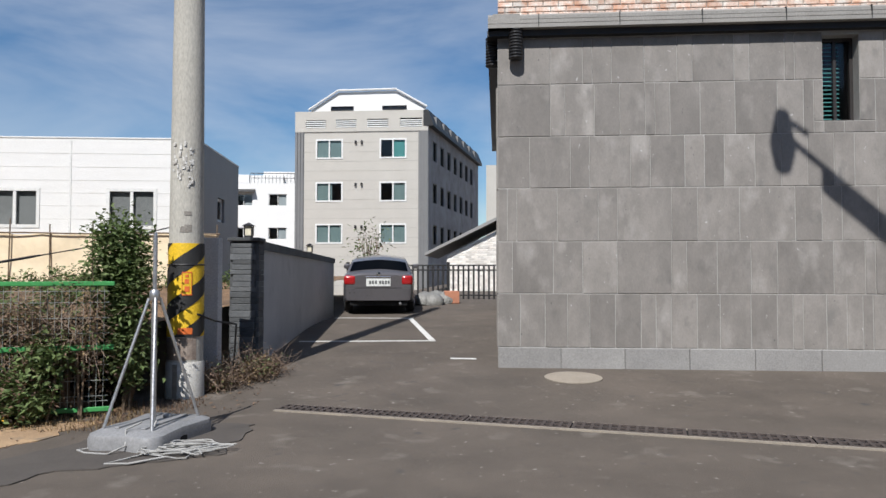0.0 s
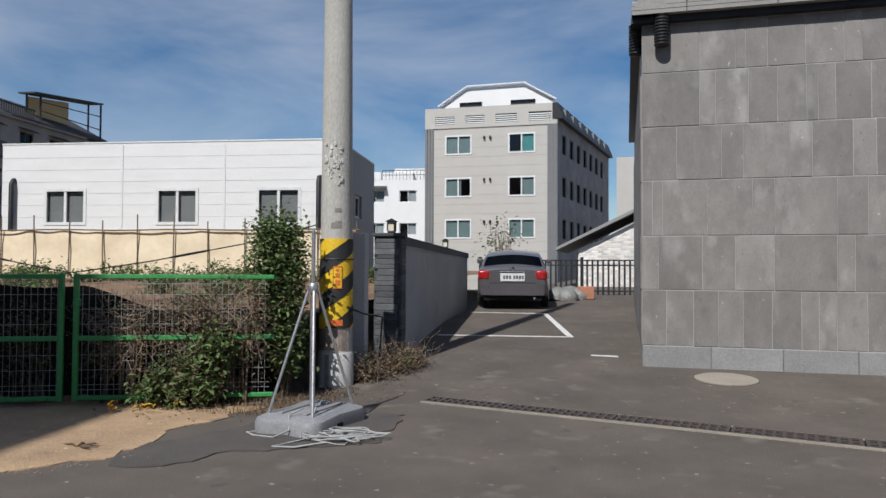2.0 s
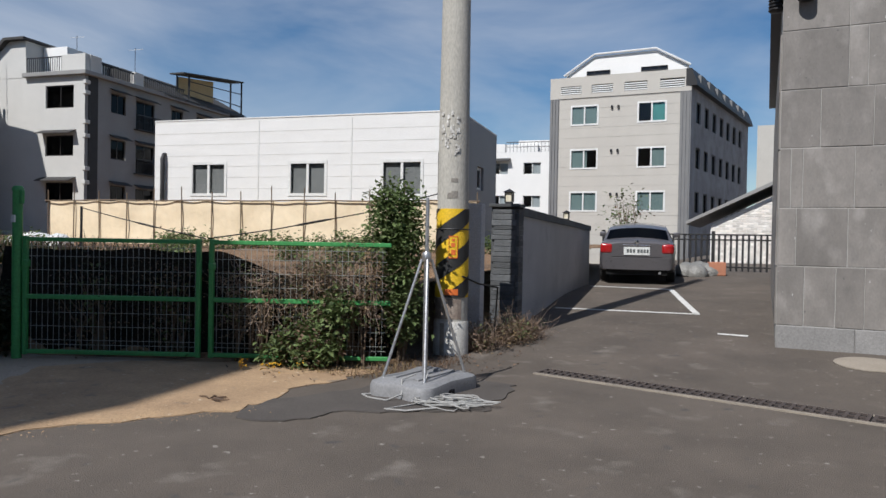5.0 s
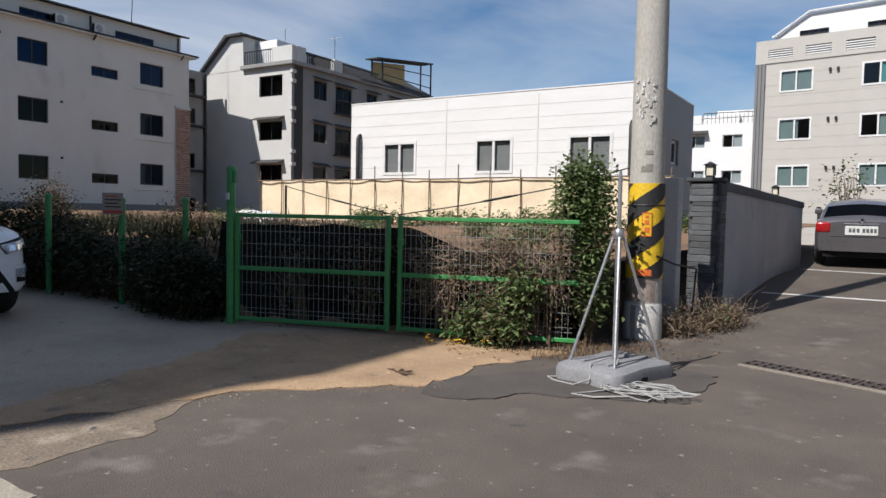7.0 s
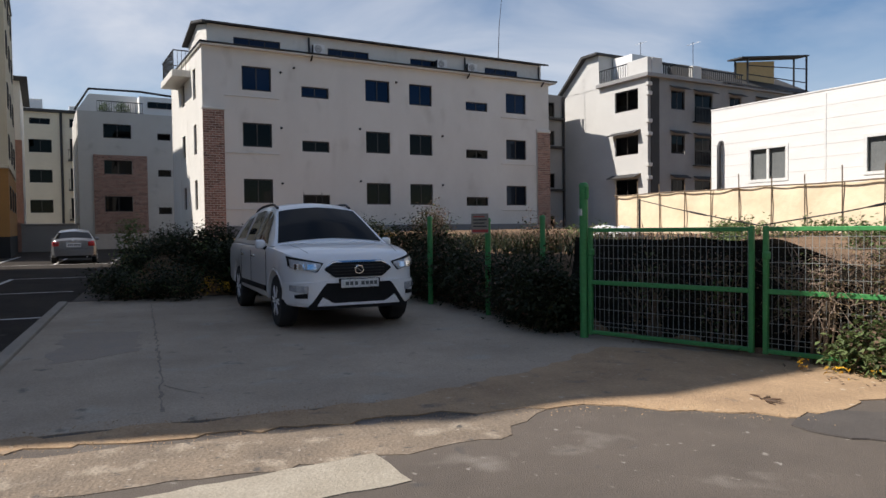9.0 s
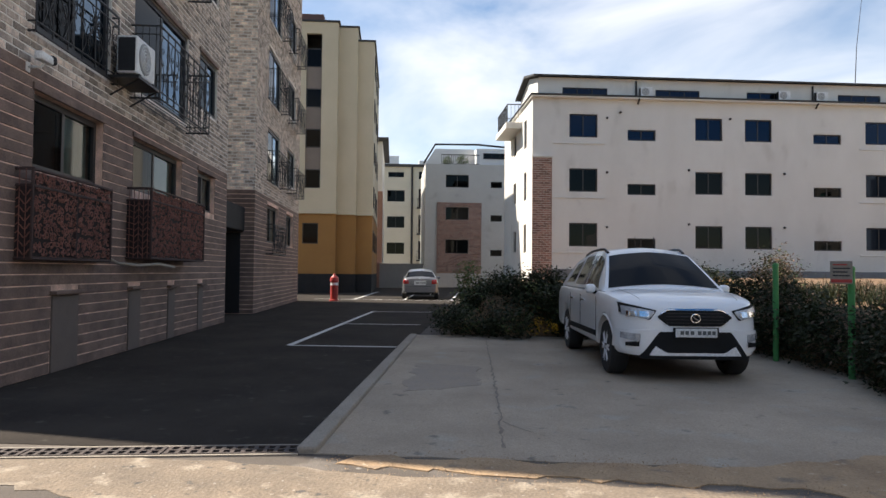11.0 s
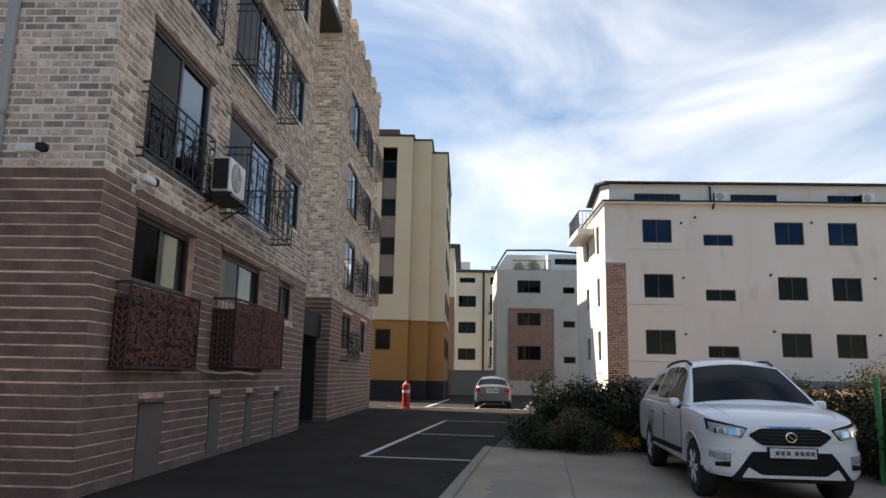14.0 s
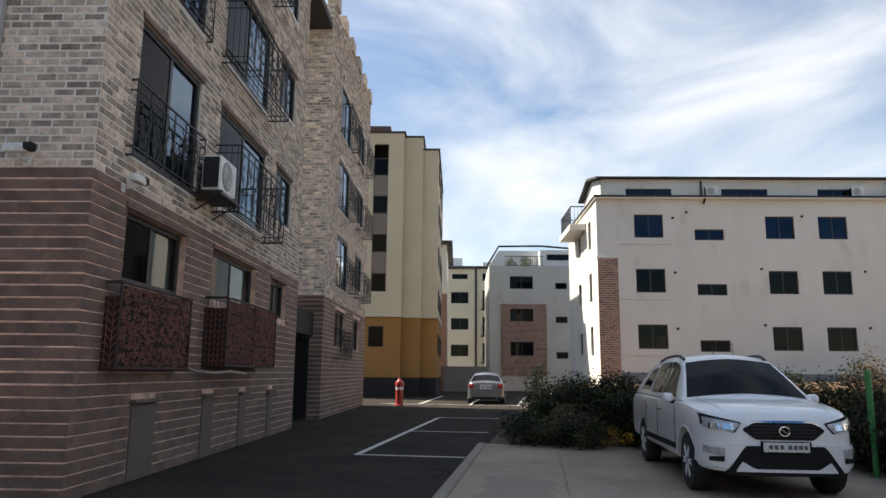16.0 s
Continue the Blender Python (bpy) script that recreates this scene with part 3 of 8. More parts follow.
for k in range(19):
    z = S_WIN[2] + 0.06 + k * 0.058
    bl.prism([(0.24, z), (0.285, z + 0.02), (0.285, z + 0.028), (0.24, z + 0.008)], 0, S_WIN[0] + 0.03, S_WIN[0] + 0.32)
part("slat_blind", bl, TEAL_BLIND, sw)
part("soffit", MB().box(-0.14, 14.1, -0.10, 9.0, 4.655, 4.735), DARK_METAL, stone)
co = MB()
co.prism([(-0.20, 4.735), (-0.20, 4.785), (-0.185, 4.785), (-0.185, 4.795), (-0.195, 4.795), (-0.195, 4.845), (-0.175, 4.845), (-0.175, 4.855), (-0.185, 4.855), (-0.185, 4.90), (-0.15, 4.93), (0.3, 4.93), (0.3, 4.735)], 0, -0.13, 14.2)
co.prism([(-0.13, 4.735), (-0.13, 4.79), (-0.10, 4.79), (-0.11, 4.85), (-0.08, 4.90), (-0.06, 4.93), (0.3, 4.93), (0.3, 4.735)], 1, -0.19, 9.0)
part("cornice", co, CORNICE, stone)
for k in range(13):
    part("cornice_joint", MB().box(0.55 + k * 1.08, 0.562 + k * 1.08, -0.204, -0.15, 4.74, 4.925), DARK_METAL, stone)
part("upper_wall", MB().box(0.02, 14, 0.02, 8.9, 4.90, 8.2), STONE_JOINT, stone)
lay(stone, "upper_brick", field(0.0, 9.0, 4.94, 5.9, 0.21, 0.075, 0.012, seed=5), WASHED_BRICK, 0.0, 0, None, depth=0.03)
for q, (vx, vy) in enumerate(((0.25, -0.1), (-0.07, 0.25))):
    v = MB()
    prof = []
    for k in range(10):
        z = 4.33 + k * 0.042
        prof += [(0.085, z), (0.10, z + 0.012), (0.10, z + 0.026), (0.085, z + 0.038)]
    v.lathe([(0.0, 4.32), *prof, (0.06, 4.76)], 16, Matrix.Translation((vx, vy, 0)))
    part("vent_hood", v, DARK_METAL, stone, "black ribbed vent hood", smooth=40)

# long cream apartment block
c_wins = []
for z in (0.0, 2.79, 5.58):
    for a, b, lo, hi, cu in ((-4.05, -2.58, 2.70, 3.90, (CURTAIN, 0.5, 0.95)), (-1.02, 0.46, 2.58, 3.15, None), (2.55, 4.0, 2.66, 3.83, (CURTAIN, 0.05, 0.42)),
                             (5.2, 6.65, 2.66, 3.83, (CURTAIN, 0.1, 0.5)), (8.9, 10.42, 2.62, 3.14, None), (11.75, 13.25, 2.66, 3.86, (CURTAIN, 0.55, 0.9))):
        c_wins.append((a, b, lo + z, hi + z, 2, cu if z > 5 else None, BLUE_GLASS if z > 5 or a > 11 else GLASS))
CR = pose(-36.6, 8.0, 0, 0, 0, 98)
end_wins = [(a, a + w_, lo + k * 2.79, hi + k * 2.79, 1, None) for k in range(3) for a, w_, lo, hi in ((-2.3, 0.7, 2.4, 3.9), (-5.6, 0.9, 2.5, 3.7))]
cream = block("cream_apartment", CR, -5.95, 15.0, 10.30, 9.0, c_wins, CREAM, "long cream stucco apartment block with dark windows", left=end_wins)
part("eave", MB().rbox(-6.10, 15.45, -0.35, 9.2, 10.34, 10.42, 0.02), DARK_METAL, cream)
part("soffit", MB().rbox(-6.05, 15.4, -0.30, 9.1, 10.25, 10.335, 0.02), CREAM, cream)
dorm = [(-4.36, -2.0), (0.54, 2.9), (5.43, 7.75), (10.42, 12.8)]
part("attic_wall", pierced(-5.6, 14.6, 10.42, 11.40, [(a, b, 10.46, 10.90) for a, b in dorm], 0.2, 0.25), CREAM, cream)
part("attic_body", shell(MB(), -5.6, 14.6, 0.45, 5.2, 10.42, 11.40), CREAM, cream)
for a, b in dorm:
    window(cream, a, b, 10.46, 10.90, 0.33, FRAME_DARK, 0.05, 3, None, None, BLUE_GLASS)
part("gable", MB().prism([(0.3, 11.36), (2.75, 11.95), (5.2, 11.36)], 0, -5.6, 14.6), CREAM, cream)
rf = MB().prism([(-0.05, 11.38), (-0.05, 11.47), (2.75, 12.10), (5.5, 11.47), (5.5, 11.38), (2.75, 11.98)], 0, -5.9, 15.0)
part("roof", rf, ROOF_DARK, cream)
part("plinth", MB().rbox(-4.93, 14.01, -0.05, 0.0, -0.2, 1.55, 0.02), GREY_CLAD, cream)
for a, b in ((-5.97, -4.95), (14.03, 15.02)):
    part("brick_column", MB().box(a, b, -0.10, 0.0, 0.0, 7.20), MORTAR_RED, cream)
    part("column_cap", MB().rbox(a - 0.05, b + 0.05, -0.15, 0.0, 7.2, 7.30, 0.02), CREAM, cream)
    lay(cream, "brick", field(a, b, 1.0, 7.18, 0.30, 0.115, 0.022, seed=3), RED_BRICK, -0.115, 0, None, depth=0.015)
for z in (2.35, 5.14, 7.93):
    part("string_course", MB().rbox(-4.9, -2.2, -0.05, 0.0, z, z + 0.07, 0.015), CREAM, cream)
    part("string_course", MB().rbox(11.4, 13.9, -0.05, 0.0, z, z + 0.07, 0.015), CREAM, cream)
for x in (-0.5, 9.0, 14.4):
    part("downpipe", MB().tube([(x, 0.2, 11.3), (x, 0.2, 10.45), (x, -0.3, 10.25), (x, -0.06, 10.05)], 0.05, 8), DARK_METAL, cream, smooth=40)
for x, z in ((-2.1, 9.3), (-2.1, 6.5), (-2.1, 3.7), (2.2, 6.7), (2.2, 3.9), (7.3, 6.6), (7.3, 3.8), (-1.4, 9.6), (4.4, 9.4)):
    part("vent_cap", MB().lathe([(0.0, 0), (0.06, 0), (0.06, 0.08), (0.0, 0.10)], 10, Matrix.Translation((x, 0, z)) @ Matrix.Rotation(radians(90), 4, "X")), DARK_METAL, cream)


wing_wins = [(15.35, 16.75, z, z + 0.95) for z in (1.1, 3.9, 6.7, 8.55)]
# recessed wing, its shade put into the darker grey stucco
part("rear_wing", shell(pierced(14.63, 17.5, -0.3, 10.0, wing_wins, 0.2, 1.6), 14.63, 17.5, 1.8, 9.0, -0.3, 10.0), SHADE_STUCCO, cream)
for q in wing_wins:
    window(cream, *q, 1.68, FRAME_DARK, 0.05, 2)
    part("balcony_slab", MB().rbox(15.2, 17.4, 1.25, 1.6, q[2] - 0.22, q[2] - 0.08, 0.02), DARK_METAL, cream)
part("wing_downpipe", MB().tube([(17.45, 1.5, 9.9), (17.45, 1.5, 0.0)], 0.09, 8), DARK_METAL, cream, smooth=40)
for z in (2.9, 5.7, 8.5):
    part("string_course", MB().rbox(14.0, 15.05, -0.07, 0.0, z - 1.2, z - 1.1, 0.02), CREAM, cream)
end_rail = MB().tube([(-6.0, 3.0, 10.6), (-6.75, 3.0, 10.6), (-6.75, 6.6, 10.6), (-6.0, 6.6, 10.6)], 0.03, 6)
for y in np.arange(3.0, 6.65, 0.16):
    end_rail.tube([(-6.75, y, 9.6), (-6.75, y, 10.6)], 0.014, 4)
for x in (-6.55, -6.35, -6.15):
    end_rail.tube([(x, 3.0, 9.6), (x, 3.0, 10.6)], 0.014, 4)
part("end_balcony_rail", end_rail, DARK_METAL, cream)
part("end_balcony_slab", MB().rbox(-6.85, -5.95, 2.9, 6.7, 9.25, 9.6, 0.03), CREAM, cream)


FAN_GREY = M("fan_grille_grey", (0.34, 0.34, 0.33), (0.26, 0.26, 0.255), 0.6, 6, 60, 0.05)


def outdoor_unit(m, label="white air conditioner outdoor unit on the roof ledge"):
    e = thing("outdoor_unit", m, label, "air conditioner", "air conditioner units")
    part("casing", MB().rbox(-0.40, 0.40, -0.16, 0.16, 0.04, 0.64, 0.03), FRAME_WHITE, e)
    part("fan_grille", MB().lathe([(0.0, 0), (0.25, 0), (0.25, 0.015), (0.22, 0.02), (0.0, 0.02)], 20, Matrix.Translation((-0.08, -0.155, 0.34)) @ Matrix.Rotation(radians(90), 4, "X")), FAN_GREY, e)
    part("coil_side", MB().box(-0.408, -0.398, -0.13, 0.13, 0.08, 0.60), DARK_METAL, e, "dark finned coil")
    ring = MB()
    for r in (0.06, 0.11, 0.16, 0.21):
        ring.tube([(-0.08 + r * math.cos(a), -0.183, 0.34 + r * math.sin(a)) for a in np.linspace(0, 2 * math.pi, 17)], 0.006, 4)
    part("fan_ring", ring, FRAME_WHITE, e)
    for x in (-0.3, 0.3):
        part("foot", MB().box(x - 0.03, x + 0.03, -0.18, 0.18, 0.0, 0.05), DARK_METAL, e)
    return e


for x in (-0.05, 7.3, 9.35):
    outdoor_unit(CR @ pose(x, 0.02, 10.43) @ Matrix.Scale(0.78, 4))

mast = thing("radio_mast", CR @ pose(13.1, 2.75, 12.1), "thin whip radio mast on the cream roof", "antenna")
part("whip", MB().tube([(0, 0, 0), (0.1, 0, 2.2), (0.45, 0, 5.2)], [0.03, 0.02, 0.012], 5), DARK_METAL, mast)
part("mast_foot", MB().rbox(-0.1, 0.1, -0.1, 0.1, -0.1, 0.08, 0.02), DARK_METAL, mast)

# beige five-storey block with a side in shade, seen beyond the car park
a_wins = []
for k, z in enumerate((3.34, 6.06, 8.86)):
    a_wins += [(-3.48, -1.78, z, z + 1.24, 2, (PALE_BLIND, 0.05, (0.95, 0.60, 0.95)[k])), (0.72, 2.38, z, z + 1.24, 2, (TEAL_BLIND if k == 2 else PALE_BLIND, (0.05, 0.5, 0.5)[k], 0.95))]
AP = pose(-8.0, 44.66, 0)
apt = thing("beige_apartment", AP, "beige clad apartment block with white windows and hipped roof", "building")
louv = [(-4.2, -2.85, 10.85, 11.38), (-2.2, -0.85, 10.85, 11.40), (-0.15, 1.25, 10.85, 11.42), (2.0, 3.45, 10.85, 11.45)]
part("front_wall", pierced(-4.3, 3.2, -0.3, 10.6, [(q[0] - 0.05, q[1] + 0.05, q[2] - 0.03, q[3] + 0.03) for q in a_wins], 0.2), BEIGE_CLAD, apt)
part("upper_band", pierced(-4.9, 3.84, 10.6, 11.95, louv, 0.2, -0.05), BEIGE_CLAD, apt)
for xa, xb in ((-4.9, -4.3), (3.2, 3.84)):
    part("corner_strip", MB().box(xa, xb, -0.03, 0.2, -0.3, 10.6), GREY_CLAD, apt)
for x in (-4.8, -4.6, -4.4, 3.3, 3.5, 3.7):
    part("corner_rib", MB().box(x, x + 0.06, -0.09, -0.03, 0, 10.6), GREY_CLAD, apt)
for q in a_wins:
    window(apt, q[0] - 0.05, q[1] + 0.05, q[2] - 0.03, q[3] + 0.03, 0.0, FRAME_WHITE, 0.10, 2, q[5], None, CLEAR_GLASS)
for q in louv:
    lv = MB()
    for k in range(4):
        z = q[2] + 0.03 + k * 0.13
        lv.prism([(-0.03, z), (0.10, z + 0.09), (0.10, z + 0.12), (-0.03, z + 0.05)], 0, q[0], q[1])
    part("louvre", lv, FRAME_WHITE, apt)
CLAD_JOINT = M("cladding_joint_paint", (0.36, 0.34, 0.31), None, 0.9, 4, 40, 0.05)
for z in np.arange(0.6, 10.6, 0.62):
    cut = any(lo - 0.06 < z < lo + 1.28 for lo in (3.34, 6.06, 8.86))
    for a, b in ((-4.3, -3.54), (-1.72, 0.66), (2.44, 3.2)) if cut else ((-4.3, 3.2),):
        part("cladding_joint", MB().box(a, b, -0.006, 0.0, z, z + 0.014), CLAD_JOINT, apt)
for k, z in enumerate((2.8, 5.55, 8.3)):
    for x in (-0.95, -0.55):
        part("vent_cap", MB().box(x, x + 0.12, -0.12, 0, z + 1.5, z + 1.7), DARK_METAL, apt)
sk = 2.75
# stained side render, darker than the front with shade in its colour
SIDE_CLAD = M("stained_shaded_side_render", (0.36, 0.33, 0.32), (0.24, 0.21, 0.20), 0.9, 0.8, 40, 0.1, spread=0.3)
hs = 17.2
ang = math.degrees(math.atan2(sk, hs))
ap_side = Matrix.Translation((3.84, 0, 0)) @ Matrix.Rotation(radians(90 - ang), 4, "Z")
a_side = [(1.2 + k * 2.1, 2.3 + k * 2.1, z, z + 1.3, 2, None) for k in range(7) for z in (3.3, 6.05, 8.85)]
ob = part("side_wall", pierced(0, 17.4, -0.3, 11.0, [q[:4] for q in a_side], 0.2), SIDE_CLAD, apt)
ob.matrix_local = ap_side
for q in a_side:
    window(apt, *q[:4], 0.11, FRAME_DARK, 0.05, 2, None, ap_side, DULL_GLASS)
ob = part("side_eave", MB().prism([(-0.35, 10.9), (-0.35, 11.05), (0.0, 11.95), (0.4, 11.95), (0.3, 10.9)], 0, -0.1, 17.4), DARK_METAL, apt)
ob.matrix_local = ap_side
for k in range(7):
    ob = part("dormer", MB().box(1.0 + k * 2.2, 2.1 + k * 2.2, -0.3, 0.3, 11.0, 11.7), GREY_CLAD, apt)
    ob.matrix_local = ap_side
part("body", shell(MB(), -4.9, 3.2, 0.2, 17.2, -0.3, 11.9, sk), BEIGE_CLAD, apt).scale = (0.997, 1, 0.999)
part("attic", MB().prism([(-3.96, 11.95), (-3.9, 12.15), (-2.1, 13.25), (1.7, 13.3), (3.6, 12.25), (3.7, 11.95)], 1, 0.25, 16.5), FAR_WHITE, apt)
ed = MB()
ed.tube([(-4.05, 0.1, 12.1), (-2.1, 0.1, 13.34), (1.7, 0.1, 13.38), (3.75, 0.1, 12.2)], 0.07, 6)
part("attic_edge", ed, FRAME_WHITE, apt)
for a, b in ((-2.6, -1.1), (0.8, 2.4)):
    window(apt, a, b, 12.05, 12.32, 0.22, FRAME_DARK, 0.04, 3)

# low white panel building behind the tarpaulin fence
WH = pose(-8.7, 17.3, 0, 0, 0, 8)
w_wins = [(-7.32, -6.04, 2.56, 3.60, 2, (GREY_BLIND, 0.03, 0.97)), (-3.97, -2.72, 2.56, 3.59, 2, (GREY_BLIND, 0.02, 0.98)), (-1.07, 0.20, 2.54, 3.59, 2, (GREY_BLIND, 0.03, 0.97))]
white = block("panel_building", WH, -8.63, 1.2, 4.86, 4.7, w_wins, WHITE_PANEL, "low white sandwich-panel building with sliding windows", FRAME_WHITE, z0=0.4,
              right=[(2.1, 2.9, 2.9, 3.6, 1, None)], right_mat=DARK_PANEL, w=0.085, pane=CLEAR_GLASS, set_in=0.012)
for z in (1.7, 2.05, 2.42, 2.78, 3.12, 3.45, 3.78, 4.12, 4.47):
    for a, b in zip((-8.63, *(q[1] + 0.005 for q in w_wins)), (*(q[0] - 0.005 for q in w_wins), 1.2)) if 2.5 < z < 3.6 else ((-8.63, 1.2),):
        part("panel_seam", MB().box(a, b, -0.004, 0.0, z, z + 0.011), GREY_STUCCO, white)
for x in (-5.0, -2.0):
    part("panel_joint", MB().box(x, x + 0.05, -0.012, 0.0, 0.6, 4.8), FRAME_WHITE, white)
part("parapet_cap", MB().rbox(-8.64, 1.21, -0.015, 4.72, 4.86, 4.90, 0.006), FRAME_WHITE, white)
for x in (-8.25, 0.72):
    part("flue", MB().tube([(x, -0.12, 2.0), (x, -0.12, 3.72), (x, -0.05, 3.84), (x, 0.05, 3.86)], 0.065, 10), DARK_METAL, white, smooth=40)

# weathered grey apartment house with roof terrace
GR = pose(-34.55, 27.2, 0.05, 0, 0, 8) @ Matrix.Scale(0.965, 4)
g_wins = [(-2.85, -0.80, 8.65, 9.97, 2, None), (-2.85, -0.80, 5.85, 7.05, 2, None), (-2.85, -0.80, 3.1, 4.3, 2, None)]
g_right = []
for k in range(3):
    z = 8.68 - 2.8 * k
    g_right += [(2.05, 3.3, z, z + 1.2, 2, None), (4.2, 5.9, z - 0.7, z + 1.15, 2, None), (7.6, 8.8, z, z + 1.2, 2, None), (10.4, 12.0, z, z + 1.2, 2, None), (13.6, 14.8, z, z + 1.2, 2, None)]
# right side wall takes the stucco tone darkened for shade
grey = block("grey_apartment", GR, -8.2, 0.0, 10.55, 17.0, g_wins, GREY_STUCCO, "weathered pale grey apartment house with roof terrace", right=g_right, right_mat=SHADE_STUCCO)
part("ledge", MB().rbox(-4.35, 0.3, -0.3, 0.0, 10.50, 10.75, 0.03).rbox(0.0, 0.3, 0.0, 14.0, 10.50, 10.75, 0.03), SHADE_STUCCO, grey)
part("corner_band", MB().box(0.004, 0.06, 0.25, 0.95, -0.3, 10.5), ROOF_DARK, grey)
for z in (4.2, 5.0, 6.9, 7.7, 9.4, 10.0):
    part("quoin", MB().rbox(-0.1, 0.12, -0.06, 0.3, z, z + 0.22, 0.02), GREY_STUCCO, grey)
part("gable", MB().prism([(-8.2, 10.5), (-8.2, 10.7), (-5.6, 12.75), (-4.4, 12.75), (-4.3, 10.5)], 1, 0.0, 16.5), GREY_STUCCO, grey)
part("gable_roof", MB().prism([(-8.6, 10.3), (-8.6, 10.45), (-5.75, 12.9), (-4.2, 12.9), (-4.2, 12.75), (-5.6, 12.75)], 1, -0.35, 16.6), ROOF_DARK, grey)
part("stair_head", MB().rbox(-4.3, -2.5, 1.2, 4.0, 10.6, 12.6, 0.03), FAR_WHITE, grey)
for q in ((-1.75, 0.0, 0.0, 0.35, 10.75, 11.75), (-0.3, 0.05, 0.35, 1.2, 10.75, 11.75), (-0.3, 0.05, 4.0, 4.8, 10.7, 11.6)):
    part("terrace_parapet", MB().rbox(*q, 0.03), GREY_STUCCO, grey)
ral = MB()
for x in np.arange(-4.3, -1.7, 0.16):
    ral.box(x, x + 0.03, 0.0, 0.03, 10.75, 11.65)
ral.box(-4.3, -1.7, -0.01, 0.04, 11.62, 11.68)
part("railing", ral, DARK_METAL, grey)
ral = MB()
for y in np.arange(1.2, 9.0, 0.2):
    ral.box(-0.05, -0.01, y, y + 0.05, 10.75, 11.45)
ral.box(-0.06, 0.0, 1.2, 9.0, 11.42, 11.5)
part("railing", ral, DARK_METAL, grey)
part("rear_roof", MB().prism([(0.3, 10.6), (0.3, 10.75), (-3.2, 12.6), (-6.0, 12.6), (-6.0, 10.6)], 1, 6.5, 16.9), ROOF_DARK, grey)
for z in (7.15, 4.4):
    part("awning", MB().prism([(-0.55, z - 0.05), (0.0, z + 0.18), (0.0, z + 0.22), (-0.55, z)], 0, -3.1, -0.6), ROOF_DARK, grey)
for k in range(3):
    z = 7.95 - 2.8 * k
    bal = MB()
    for y in np.arange(4.0, 6.15, 0.14):
        bal.box(0.28, 0.31, y, y + 0.03, z, z + 0.95)
    bal.box(0.0, 0.33, 4.0, 6.1, z, z + 0.06).box(0.27, 0.33, 4.0, 6.1, z + 0.92, z + 0.98)
    part("balcony", bal, DARK_METAL, grey)
    for q in g_right[k * 5:k * 5 + 5]:
        part("side_awning", MB().prism([(0.02, q[3] + 0.22), (0.45, q[3] + 0.02), (0.45, q[3] + 0.06), (0.02, q[3] + 0.27)], 1, q[0] - 0.12, q[1] + 0.12), ROOF_DARK, grey)
shedm = thing("rooftop_canopy", GR @ pose(-0.2, 9.5, 10.75), "rusty steel rooftop canopy with tan sheet wall", "roof structure")
part("sheet_wall", MB().prism([(0.3, 0.8), (4.4, 0.8), (4.4, 2.42), (0.3, 1.9)], 0, -1.0, -0.94), TAN_PANEL, shedm)
part("canopy", MB().prism([(-0.5, 1.9), (-0.5, 2.0), (7.0, 2.95), (7.0, 2.85)], 0, -1.1, 0.1), ROOF_DARK, shedm)
for x, y in ((0.0, 0.2), (0.0, 6.8), (-1.0, 0.2), (-1.0, 6.8)):
    part("post", MB().tube([(x, y, 0), (x, y, 2.0 + y * 0.12)], 0.07, 6), DARK_METAL, shedm)
part("rail", MB().tube([(0, 0.2, 0.9), (0, 6.8, 0.9)], 0.04, 6).tube([(0, 0.2, 1.5), (0, 6.8, 1.9)], 0.04, 6), DARK_METAL, shedm)
for gx_, gy_, gz_, hh in ((-5.5, 5, 12.9, 1.6), (-0.3, 4.4, 11.6, 1.6)):
    an = thing("rooftop_antenna", GR @ pose(gx_, gy_, gz_), "thin metal rooftop television antenna", "antenna")
    part("mast", MB().tube([(0, 0, 0), (0, 0, hh)], 0.02, 5), DARK_METAL, an)
    part("boom", MB().tube([(-0.5, 0, hh - 0.1), (0.6, 0, hh - 0.1)], 0.015, 5), FRAME_WHITE, an)
dish = thing("satellite_dish", GR @ pose(-8.0, 2.0, 10.8), "white satellite dish on the roof edge", "satellite dish")
part("bowl", MB().lathe([(0.0, 0.0), (0.2, 0.03), (0.38, 0.12), (0.36, 0.13), (0.0, 0.03)], 18, Matrix.Translation((0, 0, 0.9)) @ Matrix.Rotation(radians(65), 4, "X")), FRAME_WHITE, dish, smooth=50)
part("stem", MB().tube([(0, 0, -0.4), (0, 0, 0.9)], 0.03, 6), DARK_METAL, dish)

# annex in the gap between the cream and the grey house
gap_wins = [(-2.0, -0.4, 2.6 + k * 2.2, 3.6 + k * 2.2, 2, None) for k in range(4)]
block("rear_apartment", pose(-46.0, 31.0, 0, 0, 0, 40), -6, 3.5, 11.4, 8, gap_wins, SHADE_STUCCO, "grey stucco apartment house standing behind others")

# white block and beige block far beyond the wall
f_wins = [(x, x + 1.5, z, z + 1.0, 2, (CURTAIN, 0.5, 0.95)) for x in (0.4, 3.2) for z in (4.2, 7.0)]
fw = block("white_apartment", pose(-21.9, 56.5, 0, 0, 0, 8), -1.0, 6.0, 8.9, 9.0, f_wins, FAR_WHITE, "white rendered apartment house beyond the wall", FRAME_WHITE, pane=CLEAR_GLASS)
part("terrace_wall", MB().rbox(-1.0, 1.6, 0.0, 0.3, 8.9, 9.6, 0.03).box(-1.0, 4.0, 2.5, 6.0, 8.9, 9.9), FAR_WHITE, fw)
